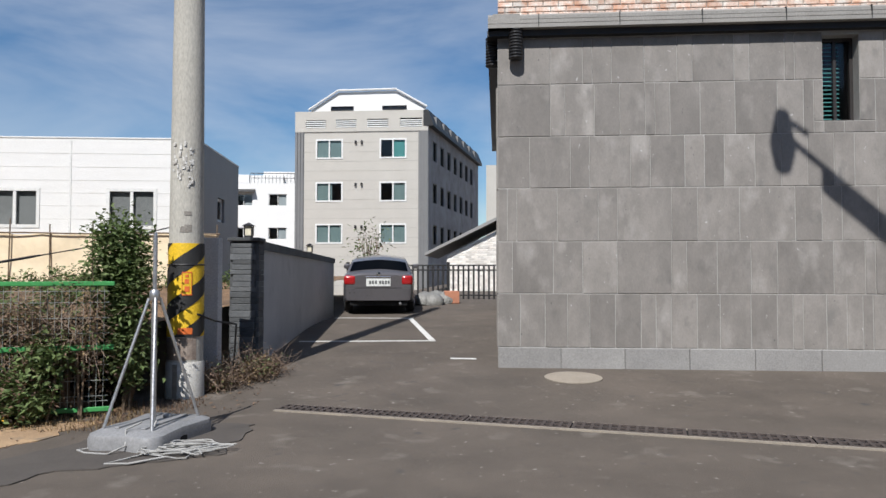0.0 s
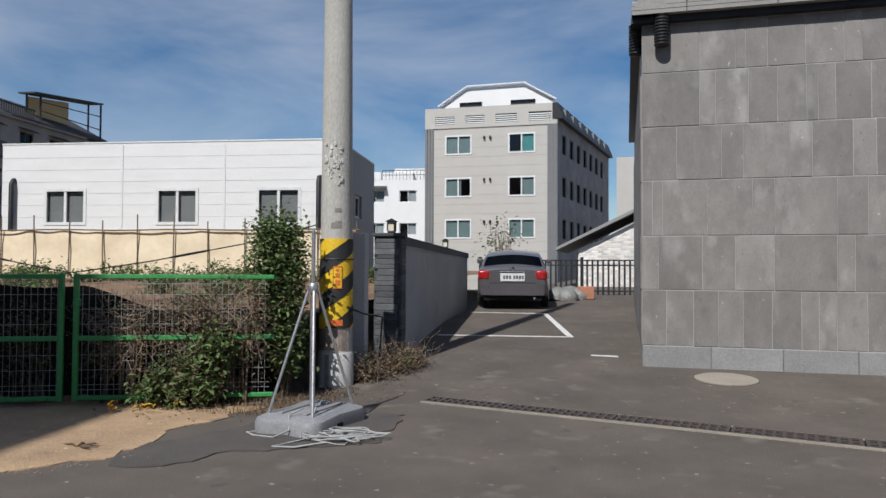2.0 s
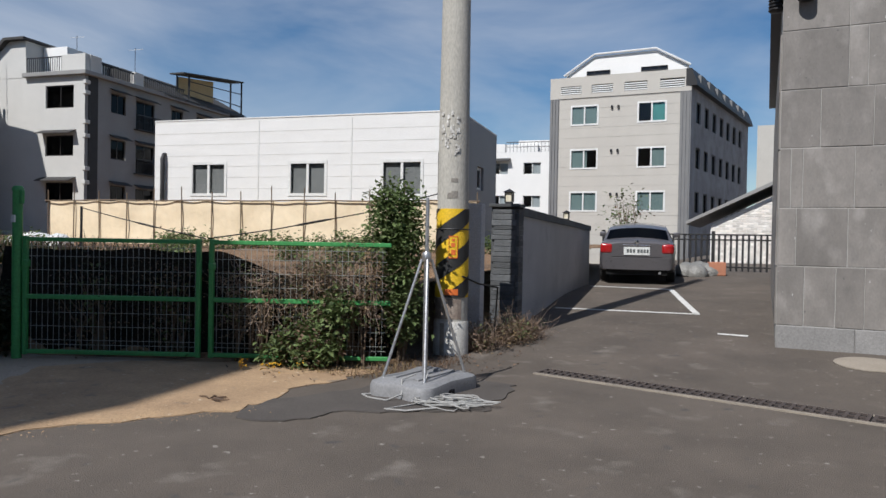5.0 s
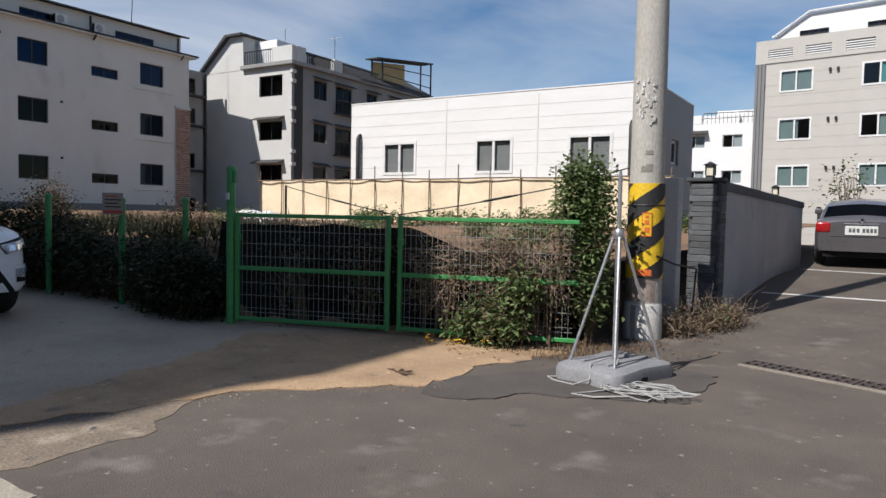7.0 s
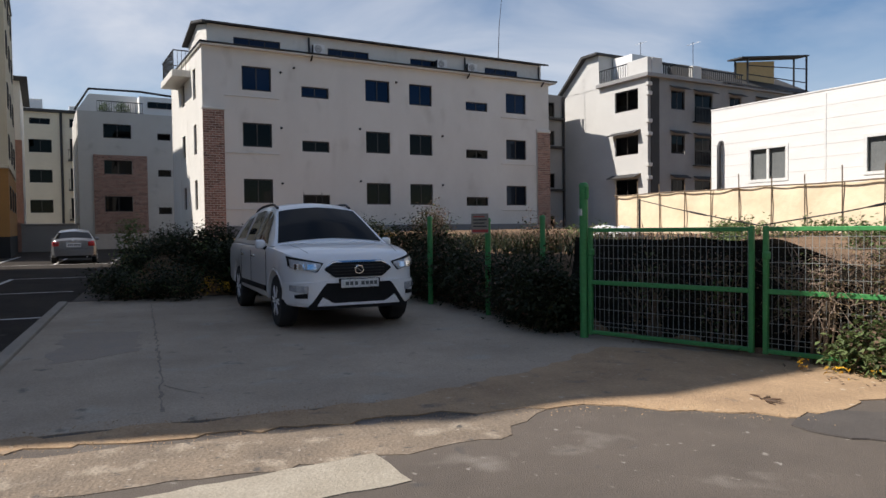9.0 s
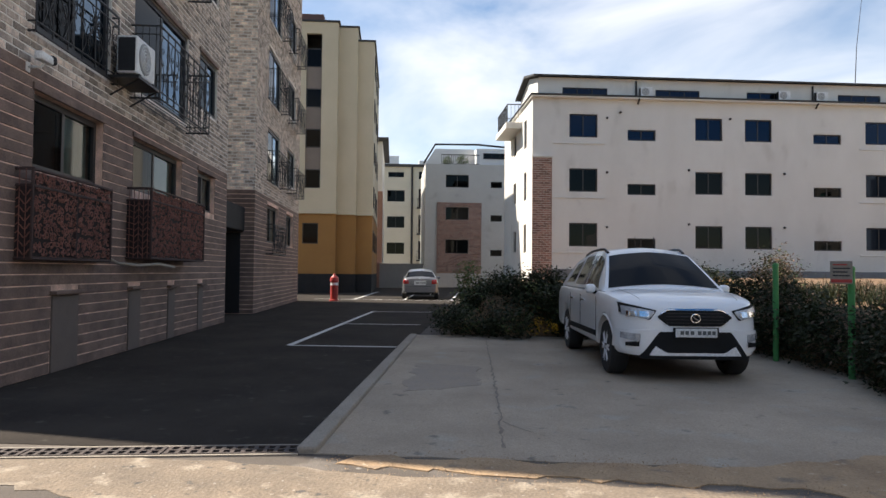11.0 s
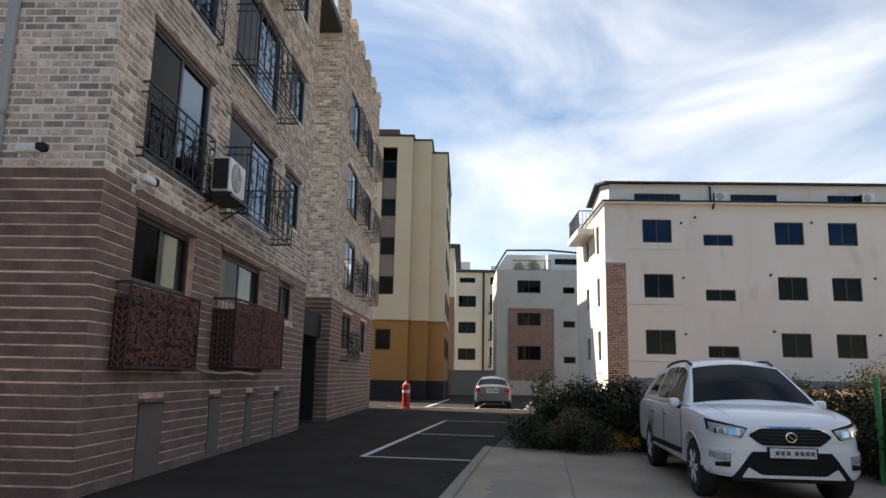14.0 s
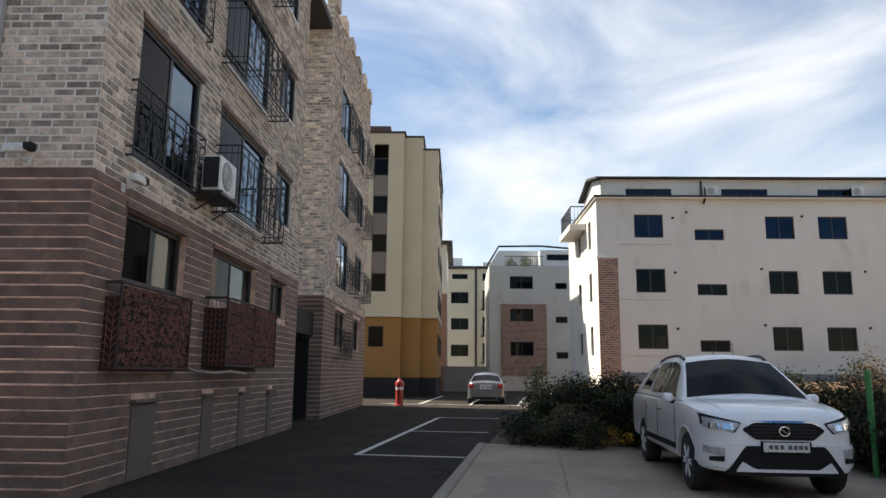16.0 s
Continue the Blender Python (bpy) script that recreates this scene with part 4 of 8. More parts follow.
rail = MB().tube([(1.7, 0.1, 9.75), (6.0, 0.1, 9.75)], 0.035, 5).tube([(1.7, 0.1, 9.35), (6.0, 0.1, 9.35)], 0.025, 5)
for x in np.arange(1.7, 6.05, 0.3):
    rail.tube([(x, 0.1, 8.9), (x, 0.1, 9.75)], 0.02, 4)
part("roof_railing", rail, DARK_METAL, fw)
part("roof_room", MB().box(2.2, 5.9, 3.0, 7.0, 8.9, 10.3), FAR_WHITE, fw)
part("awning", MB().prism([(-0.5, 8.1), (0, 8.35), (0, 8.4), (-0.5, 8.15)], 0, 0.2, 2.1), ROOF_DARK, fw)
b_wins = [(0.4, 1.5, z, z + 0.95, 2, None) for z in (4.5, 7.0, 9.6)]
block("tan_apartment", pose(0.3, 75, 0, 0, 0, 0), -1.2, 9.0, 13.0, 9.0, [(q[0] + 0.1, q[1] + 0.4, q[2] + 0.6, q[3] + 1.1, 2, None) for q in b_wins], BEIGE_CLAD, "distant tan apartment block", FRAME_WHITE)

# whitewashed brick shed behind the railing
SH = pose(-2.5, 29.8, 0.65)
shed = thing("brick_shed", SH, "whitewashed brick shed with a grey pitched roof", "shed")
part("gable_wall", MB().prism([(0.6, -0.3), (0.6, 1.5), (4.2, 3.3), (8.0, 1.5), (8.0, -0.3)], 1, 0.0, 6.0), FAR_WHITE, shed)
part("roof", MB().prism([(-0.3, 1.50), (-0.3, 1.62), (4.2, 3.85), (8.6, 1.62), (8.6, 1.50), (4.2, 3.70)], 1, -0.5, 6.3), SHADE_STUCCO, shed)
cells = [c for c in field(0.62, 7.9, 0.0, 3.2, 0.26, 0.10, 0.016, seed=9) if c[3] < 1.45 + 0.5 * (min(c[0] - 0.6, 7.6 - c[1]))]
lay(shed, "brick", cells, SHED_BRICK, -0.02, 0, None, depth=0.02)

# ochre and yellow apartment block
YE = pose(-42.0, -7.26, 0, 0, 0, 98)
yel = thing("yellow_apartment", YE, "pale yellow apartment block with ochre ground floor", "building")
y_strip = (-3.95, -3.02, 6.3, 15.7)
for lo, hi, mat, nm in ((-0.3, 1.15, BLACK_STONE, "plinth"), (1.15, 4.75, ORANGE_STUCCO, "ground_floor_wall"), (4.95, 16.4, YELLOW_STUCCO, "upper_wall")):
    hole = [(-4.05, -3.1, 2.95, 4.2)] if nm == "ground_floor_wall" else ([y_strip] if nm == "upper_wall" else [])
    part(nm, pierced(-12.0, -2.05, lo, hi, hole, 0.25), mat, yel)
    part(nm, MB().box(-2.05, -0.9, 0.55, 14, lo, hi - (0.1 if hi > 16 else 0)).box(-0.9, 0.1, 1.0, 14, lo, hi - (0.8 if hi > 16 else 0)), mat, yel)
    part(nm, MB().box(-2.3, -2.05, 0.25, 14, lo, hi), mat, yel)
mo = MB()
for k, (a, b, y) in enumerate(((-12.0, -1.98, 0.0), (-2.05, -0.83, 0.55), (-0.9, 0.17, 1.0))):
    mo.rbox(a, b, y - 0.14, y + 0.6, 4.75, 4.84, 0.02).rbox(a, b, y - 0.08, y + 0.6, 4.84, 4.95, 0.02)
part("moulding", mo, YELLOW_STUCCO, yel)
window(yel, -4.05, -3.1, 2.95, 4.2, 0.12, FRAME_DARK, 0.06, 1)
for k in range(4):
    z = 6.3 + k * 2.45
    window(yel, y_strip[0], y_strip[1], z, z + 1.15, 0.12, FRAME_DARK, 0.06, 1)
    if k < 3:
        part("spandrel", MB().box(y_strip[0], y_strip[1], 0.10, 0.22, z + 1.15, z + 2.45), M("brown_spandrel", (0.20, 0.16, 0.13), None, 0.7) if k == 0 else bpy.data.materials["brown_spandrel"], yel)
part("room_back", MB().box(-11.7, -2.35, 2.2, 2.3, -0.2, 16.1), INTERIOR, yel)
part("roof", MB().box(-11.95, -2.1, 0.26, 13.9, 16.15, 16.35), ROOF_DARK, yel)
part("back_wall", MB().box(-12.0, 0.1, 14.0, 14.2, -0.3, 16.3).box(-12.0, -11.8, 0.26, 14.0, -0.3, 16.1), YELLOW_STUCCO, yel)
part("coping", MB().rbox(-12.0, -1.95, -0.08, 12, 16.4, 16.52, 0.02).rbox(-2.05, -0.8, 0.5, 12, 16.3, 16.42, 0.02).rbox(-0.9, 0.2, 0.95, 12, 15.6, 15.72, 0.02), DARK_METAL, yel)
part("roof_box", MB().rbox(-4.5, -3.0, 0.6, 3.0, 16.5, 17.1, 0.02), M("red_brown_sheet", (0.12, 0.06, 0.05), None, 0.7), yel)
for y in (2.2, 6.0, 9.8):
    for k in range(5):
        ob = window(yel, y, y + 1.3, 2.6 + 2.8 * k, 3.9 + 2.8 * k, 0.0, FRAME_DARK, 0.06, 1, None, right_side(0.12))

# cream house with a red brick bay farther along the lane
# cream stucco in a greyer, darker tone
BAY_STUCCO = M("dull_cream_stucco", (0.55, 0.535, 0.495), (0.47, 0.455, 0.42), 0.92, 0.5, 60, 0.2, specks=((1.1, 0.58, 0.78, (0.40, 0.385, 0.35)),))
f2 = [(1.3, 3.3, 8.6, 9.7, 2, (CURTAIN, 0.6, 0.8)), (1.3, 3.3, 5.8, 6.9, 2, (CURTAIN, 0.6, 0.8)), (1.3, 3.3, 2.9, 4.1, 2, None)] + [(5.2, 6.2, z, z + 0.55, 1, None) for z in (2.7, 5.7, 8.6)]
far1 = block("brick_bay_house", pose(-60.0, -5.2, 0, 0, 0, 98), -0.45, 7.0, 10.6, 10, f2, BAY_STUCCO, "cream house with red brick bay and roof terrace", left=[(-1.6, -0.9, z, z + 1.2, 1, None) for z in (2.9, 5.7, 8.5)])
bay_holes = [(1.3, 3.3, 5.8, 6.9), (1.3, 3.3, 2.9, 4.1)]
part("brick_bay", pierced(0.55, 4.4, 0.0, 7.3, bay_holes, 0.12, -0.13), MORTAR_RED, far1)
lay(far1, "brick", field(0.55, 4.4, 1.2, 7.28, 0.26, 0.1, 0.016, bay_holes, seed=4), RED_BRICK, -0.145, 0, None, depth=0.014)
part("terrace_rail", MB().box(0.9, 4.2, 0.0, 0.04, 11.4, 11.46).box(0.9, 4.2, 0.0, 0.04, 10.62, 10.66), DARK_METAL, far1)
bars = MB()
for x in np.arange(0.9, 4.25, 0.17):
    bars.box(x, x + 0.03, 0.0, 0.03, 10.6, 11.45)
part("terrace_bars", bars, DARK_METAL, far1)
part("attic", MB().prism([(-0.4, 10.6), (-0.4, 10.9), (0.5, 12.3), (4.0, 12.3), (4.0, 10.6)], 1, 2.2, 9.5).box(4.0, 7.0, 0.6, 9.5, 10.6, 12.1), FAR_WHITE, far1)
part("roof_edge", MB().tube([(-0.6, 0.6, 10.7), (0.4, 0.6, 12.4), (4.1, 0.6, 12.45), (7.2, 0.6, 12.2)], 0.09, 6), DARK_METAL, far1)
window(far1, 4.6, 6.8, 11.2, 11.7, 0.55, FRAME_DARK, 0.05, 3)
f3 = [(1.3, 3.3, z, z + 1.3, 2, None) for z in (3.3, 6.3, 9.3)] + [(4.9, 6.4, z - 0.6, z + 1.5, 2, None) for z in (3.3, 6.3, 9.3)] + [(1.4, 3.2, 12.1, 12.7, 2, None), (4.9, 6.5, 11.9, 12.8, 2, None)]
FAR_CREAM = M("yellowish_cream_render", (0.64, 0.57, 0.44), (0.55, 0.49, 0.37), 0.9, 0.6, 40, 0.1)
far2 = block("far_cream_house", pose(-79.4, -13.2, 0, 0, 0, 98), 0.0, 9.0, 13.3, 10, f3, FAR_CREAM, "distant cream apartment house")
part("coping", MB().rbox(-0.3, 9.3, -0.3, 10, 13.3, 13.6, 0.03), ROOF_DARK, far2)
part("downpipe", MB().tube([(4.15, -0.1, 13.3), (4.15, -0.1, 0)], 0.12, 6), DARK_METAL, far2)
for z in (2.6, 5.6, 8.6):
    part("balcony_slab", MB().rbox(4.7, 6.7, -0.6, 0.0, z - 0.1, z + 0.05, 0.02), DARK_METAL, far2)
    bars = MB().tube([(4.7, -0.58, z + 1.0), (6.7, -0.58, z + 1.0)], 0.04, 5)
    for x in np.arange(4.75, 6.7, 0.24):
        bars.tube([(x, -0.58, z), (x, -0.58, z + 1.0)], 0.02, 4)
    part("balcony_rail", bars, DARK_METAL, far2)
part("roof_tank", MB().rbox(1.0, 2.6, 2, 4, 13.6, 14.9, 0.03), FAR_WHITE, far2)
part("roof_tank", MB().rbox(5.0, 7.0, 2, 4, 13.6, 14.4, 0.03), FAR_WHITE, far2)
far3 = block("narrow_cream_house", pose(-58.0, -10.3, 0, 0, 0, 98), -4.0, 1.2, 12.2, 12, [], CREAM, "narrow cream house end with brick corner",
             right=[(1.5 + 2.6 * k, 2.5 + 2.6 * k, z, z + 1.3, 1, None) for k in range(3) for z in (2.8, 5.6, 8.4)])
part("brick_corner", MB().box(0.6, 1.25, -0.05, 0.4, 0.0, 8.0), RED_BRICK, far3)
part("coping", MB().rbox(-4.2, 1.7, -0.4, 12, 12.2, 12.5, 0.03), ROOF_DARK, far3)

lane_wall = thing("lane_end_wall", pose(-56.0, -9.8, 0, 0, 0, 90), "low grey wall with brick pier at the lane end", "wall")
part("wall", MB().rbox(0.9, 4.4, 0.0, 0.2, -0.05, 1.85, 0.02), SHADE_STUCCO, lane_wall)
part("pier", MB().rbox(0.0, 0.9, -0.1, 0.3, -0.05, 2.05, 0.02), RED_BRICK, lane_wall, "brick pier")
part("coping", MB().rbox(0.86, 4.5, -0.06, 0.26, 1.85, 1.97, 0.02), CORNICE, lane_wall)

# plain unseen houses added behind the camera to close the street: grey blocks sky, white bounces light
south = block("street_house", pose(25.0, -14.0, 0, 0, 0, 180), 0.0, 27.0, 10.0, 9, [(x, x + 1.6, z, z + 1.3, 2, None) for x in (2.0, 7.5, 13.0, 18.5) for z in (1.4, 4.4, 7.2)], SHADE_STUCCO, "plain grey house added unseen to block sky light")
east = block("street_house", pose(15.0, -9.0, 0, 0, 0, -90), -17.0, 0.0, 5.6, 9, [(x, x + 1.6, z, z + 1.3, 2, None) for x in (-15.0, -10.0, -5.0) for z in (1.0, 3.7)], FAR_WHITE, "plain white house added unseen to bounce light")

# brick apartment house beside the lane
BR = pose(-7.4, -5.43, 0, 0, 0, 187.5)
brick_house = thing("brick_apartment", BR, "pale brick apartment house on a dark brick base", "building")
TOP = 13.2
h1 = [(0.92, 2.95, 2.60, 3.57), (4.15, 6.8, 2.70, 3.60), (7.95, 9.4, 2.70, 3.58)]
hu = []
for k in range(3):
    z = 2.8 * k
    hu += [(0.92, 3.15, 4.32 + z, 6.27 + z), (4.1, 7.1, 4.42 + z, 6.25 + z), (7.95, 9.45, 5.0 + z, 6.27 + z)]
hv = [(1.46, 2.25, 0.0, 1.07), (4.05, 4.62, 0.0, 1.07), (6.05, 6.5, 0.0, 1.05), (8.1, 8.5, 0.0, 1.05)]
E2 = 14.15
h1b = [(16.2, 18.4, 2.3, 3.6), (20.2, 22.0, 2.3, 3.6)]
hub = [(a, b, lo + 2.8 * k, hi + 2.8 * k) for k in range(3) for a, b, lo, hi in ((16.1, 18.5, 4.4, 6.25), (20.2, 22.2, 4.8, 6.25))]
for nm, lo, hi, mat, ha, hb in (("lower_wall", -0.2, 3.86, ORANGE_MORTAR, h1, h1b), ("upper_wall", 3.86, TOP, LIGHT_MORTAR, hu, hub)):
    part(nm, pierced(0.0, 10.6, lo, hi, ha, 0.25, 0.005), mat, brick_house)
    part(nm, pierced(E2, 23.6, lo, hi + (0.7 if hi > 9 else 0), hb, 0.25, 0.005), mat, brick_house)
    for q in ((0.0, 0.2, 0.01, 4.2, lo, hi), (10.4, 10.6, 0.27, 1.6, lo, hi), (10.6, E2, 1.4, 1.6, 2.6 if lo < 0 else lo, hi), (23.4, 23.6, 0.27, 4.2, lo, hi)):
        part(nm, MB().box(*q), mat, brick_house)
    part(nm, MB().box(E2, E2 + 0.2, 0.01, 1.6, lo, hi + (0.7 if hi > 9 else 0)), mat, brick_house)
part("back_wall", MB().box(0, 23.6, 4.0, 4.2, -0.2, TOP), LIGHT_MORTAR, brick_house)
part("roof", MB().box(0.05, 23.5, 0.05, 4.1, TOP - 0.25, TOP - 0.01), ROOF_DARK, brick_house)
# unseen block added on the roof to lengthen its shadow over hedge and gate
part("roof_storey", MB().box(0.25, 14.0, 0.6, 4.0, TOP - 0.02, TOP + 2.1), LIGHT_MORTAR, brick_house)
part("parapet_cap", MB().rbox(-0.06, 10.66, -0.06, 0.3, TOP, TOP + 0.1, 0.02).rbox(-0.06, 0.3, 0.3, 4.2, TOP, TOP + 0.1, 0.02), CORNICE, brick_house)
for k in range(6):
    part("merlon", MB().rbox(E2 + 0.1 + k * 1.7, E2 + 0.8 + k * 1.7, -0.08, 0.3, TOP + 0.7, TOP + 1.25, 0.03), LIGHT_BRICK, brick_house)
for q in h1 + h1b:
    window(brick_house, *q, 0.14, FRAME_DARK, 0.08, 2, (PALE_BLIND, 0.5, 0.95) if q[0] < 5 else (GREY_BLIND, 0.5, 0.95), None, (DULL_GLASS, DIM_GLASS))
for q in hu + hub:
    window(brick_house, *q, 0.08, FRAME_DARK, 0.09, 2, (GREY_BLIND, 0.03, 0.5), None, (DULL_GLASS, SKY_GLASS))
for q in h1 + hu[:6]:
    part("lintel_shade", MB().rbox(q[0] - 0.05, q[1] + 0.05, -0.03, 0.02, q[3], q[3] + 0.09, 0.01), DARK_BRICK, brick_house)
VENT = M("brown_grey_vent", (0.15, 0.118, 0.10), None, 0.8, 4, 50, 0.1)
for a, b, lo, hi in hv:
    part("vent_panel", MB().rbox(a + 0.02, b - 0.02, -0.02, 0.03, lo, hi - 0.06, 0.01), VENT, brick_house)
    part("vent_hood", MB().rbox(a - 0.04, b + 0.06, -0.10, 0.03, hi - 0.05, hi, 0.01), DARK_BRICK, brick_house)
part("entrance_door", MB().box(10.7, 12.4, 1.28, 1.38, 0.0, 2.5), DARK_METAL, brick_house, "dark metal entrance door")
part("side_door", MB().rbox(E2 - 0.05, E2 + 0.01, 0.42, 1.38, 0.02, 2.5, 0.01), BLACK_STONE, brick_house, "black entrance door in the recess")
part("entrance_hood", MB().rbox(10.62, E2, 0.3, 1.4, 2.55, 3.3, 0.03), BLACK_STONE, brick_house)
part("entrance_board", MB().rbox(E2 - 0.06, E2 - 0.004, 0.6, 1.1, 2.6, 3.2, 0.01), FRAME_WHITE, brick_house)
IRON = M("black_ironwork", (0.022, 0.022, 0.024), (0.04, 0.036, 0.034), 0.5, 6, 60, 0.05, metal=0.3)
RUST_IRON = M("red_brown_ironwork", (0.32, 0.135, 0.100), (0.12, 0.050, 0.040), 0.7, 6, 60, 0.1, metal=0.2)
RUST_DARK = M("dark_brown_ironwork", (0.060, 0.032, 0.028), (0.035, 0.020, 0.018), 0.7, 6, 60, 0.1, metal=0.2)
RUST_PANEL = M("red_brown_backing", (0.026, 0.014, 0.012), (0.016, 0.010, 0.009), 0.8, 4, 60, 0.2)


def scrolls(mb, x0, x1, z0, z1, y, n, r=0.008):
    """Wrought curls between two rails."""
    step = (x1 - x0) / n
    for k in range(n):
        cx, cz, s = x0 + (k + 0.5) * step, (z0 + z1) / 2, (1 if k % 2 else -1)
        h = (z1 - z0) / 2
        pts = []
        for i in range(15):
            a = i / 14 * 2 * math.pi
            pts.append((cx + s * step * 0.38 * math.sin(a), y, cz + h * (1 - 2 * i / 14)))
        mb.tube(pts, r, 4, False)
        for dz in (-0.45, 0.0, 0.45):
            mb.tube([(cx + step * 0.3 * math.cos(a) * (1 - a / 9), y, cz + dz * h + step * 0.3 * math.sin(a) * (1 - a / 9)) for a in np.linspace(0, 7.5, 12)], r * 0.8, 4, False)
    return mb


def vines(mb, x0, x1, z0, z1, y, cell=0.095, r=0.0075):
    """Wrought tendrils: close-set curls with small leaves."""
    rnd = random.Random(int(x0 * 100 + z0 * 37))
    for cz in np.arange(z0 + cell / 2, z1, cell):
        for cx in np.arange(x0 + cell / 2, x1, cell):
            ox, oz = cx + rnd.uniform(-0.3, 0.3) * cell, cz + rnd.uniform(-0.3, 0.3) * cell
            way, turn, big = rnd.choice((-1, 1)), rnd.uniform(0, 6.28), rnd.uniform(0.45, 0.7) * cell
            mb.tube([(ox + big * (1 - a / 8) * math.cos(turn + way * a), y, oz + big * (1 - a / 8) * math.sin(turn + way * a)) for a in np.linspace(0, 6.0, 8)], r, 4, False)
            la = rnd.uniform(0, 6.28)
            mb.tube([(ox, y, oz), (ox + 0.02 * math.cos(la), y - 0.004, oz + 0.02 * math.sin(la)), (ox + 0.045 * math.cos(la), y, oz + 0.045 * math.sin(la))], [0.004, 0.014, 0.003], 4)
    return mb


def balcony_rail(x0, x1, z0, z1, out, label="black wrought iron window balcony rail"):
    e = thing("balcony_rail", BR, label, "railing", "window balcony rails")
    rails = MB()
    for z, r in ((z1, 0.018), (z1 - 0.14, 0.012), (z0 + 0.12, 0.012), (z0, 0.018)):
        rails.tube([(x0, 0.0, z), (x0, -out, z), (x1, -out, z), (x1, 0.0, z)], r, 6)
    part("rail", rails, IRON, e)
    for x in np.arange(x0, x1 + 0.01, (x1 - x0) / round((x1 - x0) / 0.38)):
        part("baluster", MB().tube([(x, -out, z0), (x, -out, z1)], 0.012, 5), IRON, e)
    if out > 0.25:
        fl = MB()
        for y in np.arange(0.05, out, 0.09):
            fl.tube([(x0, -y, z0), (x1, -y, z0)], 0.009, 4)
        part("floor_grid", fl, IRON, e, kind="stuff")
        ends = MB()
        for x in (x0, x1):
            for y in np.arange(0.08, out, 0.11):
                ends.tube([(x, -y, z0), (x, -y, z1)], 0.009, 4)
        part("end_grid", ends, IRON, e, kind="stuff")
    part("scrollwork", scrolls(MB(), x0, x1, z0 + 0.13, z1 - 0.15, -out, max(3, round((x1 - x0) / 0.26)), 0.008), IRON, e)
    return e


for k in range(3):
    z = 2.8 * k
    balcony_rail(0.72, 3.18, 4.24 + z, 5.28 + z, 0.10)
    balcony_rail(3.95, 7.0, 4.22 + z, 5.44 + z, 0.48)
    balcony_rail(16.0, 18.6, 4.4 + z, 5.4 + z, 0.4)
    balcony_rail(20.1, 22.3, 4.4 + z, 5.4 + z, 0.4)
balcony_rail(16.0, 18.6, 1.9, 2.9, 0.25)


def grille_box(x0, x1, z0, z1, out, label):
    e = thing("window_grille", BR, label, "grille", "red-brown window grilles")
    part("backing", MB().box(x0 + 0.03, x1 - 0.03, -out + 0.03, -out + 0.036, z0 + 0.03, z1 - 0.03), RUST_PANEL, e)
    fr = MB()
    for z in (z0, z1 - 0.2, z1):
        fr.tube([(x0, 0, z), (x0, -out, z), (x1, -out, z), (x1, 0, z)], 0.022, 6)
    for x in np.linspace(x0, x1, 3):
        fr.tube([(x, -out, z0), (x, -out, z1)], 0.02, 6)
    part("frame", fr, RUST_DARK, e)
    for xs_ in (x0, x1 - 0.006):
        part("side_panel", MB().box(xs_, xs_ + 0.006, -out + 0.01, -0.005, z0, z1 - 0.2), RUST_PANEL, e)
    for xs_ in (x0 - 0.006, x1 + 0.006):
        ends = MB()
        for y in np.arange(0.05, out - 0.02, 0.075):
            ends.tube([(xs_, -y, z0), (xs_, -y, z1)], 0.006, 4, False)
        for z in np.arange(z0 + 0.08, z1 - 0.2, 0.10):
            ends.tube([(xs_, -y, z + 0.04 * math.sin(y * 40)) for y in np.linspace(0.01, out, 7)], 0.008, 4, False)
        part("end_scrollwork", ends, RUST_IRON, e)
    part("floor", MB().box(x0, x1, -out, -0.005, z0, z0 + 0.01), RUST_PANEL, e)
    lat = MB()
    vines(lat, x0 + 0.03, x1 - 0.03, z0 + 0.03, z1 - 0.22, -out - 0.005)
    vines(lat, x0 + 0.03, x1 - 0.03, z1 - 0.18, z1 - 0.02, -out - 0.005, 0.075)
    part("scrollwork", lat, RUST_IRON, e)
    return e


grille_box(0.55, 2.80, 1.48, 2.54, 0.20, "red-brown ornate iron window grille on dark brick")
grille_box(3.92, 7.05, 1.54, 2.70, 0.40, "deep red-brown ornate iron grille box below the window")
outdoor_unit(BR @ pose(3.50, -0.26, 4.36), "white air conditioner outdoor unit hung beside the balcony")
brk = thing("unit_bracket", BR, "black steel bracket under the air conditioner", "bracket")
part("shelf", MB().box(3.02, 3.98, -0.48, -0.005, 4.31, 4.35), IRON, brk)
for x in (3.1, 3.9):
    part("stay", MB().tube([(x, -0.45, 4.31), (x, -0.02, 4.05)], 0.015, 5), IRON, brk)


def cctv(m, label):
    e = thing("security_camera", m, label, "security camera", "security cameras")
    part("arm", MB().tube([(0, 0, 0), (0, -0.16, 0.0), (0.0, -0.2, 0.05)], 0.016, 6), FRAME_WHITE, e)
    part("plate", MB().rbox(-0.05, 0.05, -0.012, 0.0, -0.06, 0.06, 0.005), FRAME_WHITE, e)
    part("housing", MB().rbox(-0.17, 0.13, -0.26, -0.15, 0.05, 0.16, 0.03), FRAME_WHITE, e, smooth=40)
    part("visor", MB().rbox(0.08, 0.20, -0.265, -0.145, 0.07, 0.175, 0.025), BLACK_STONE, e, smooth=40)
    return e


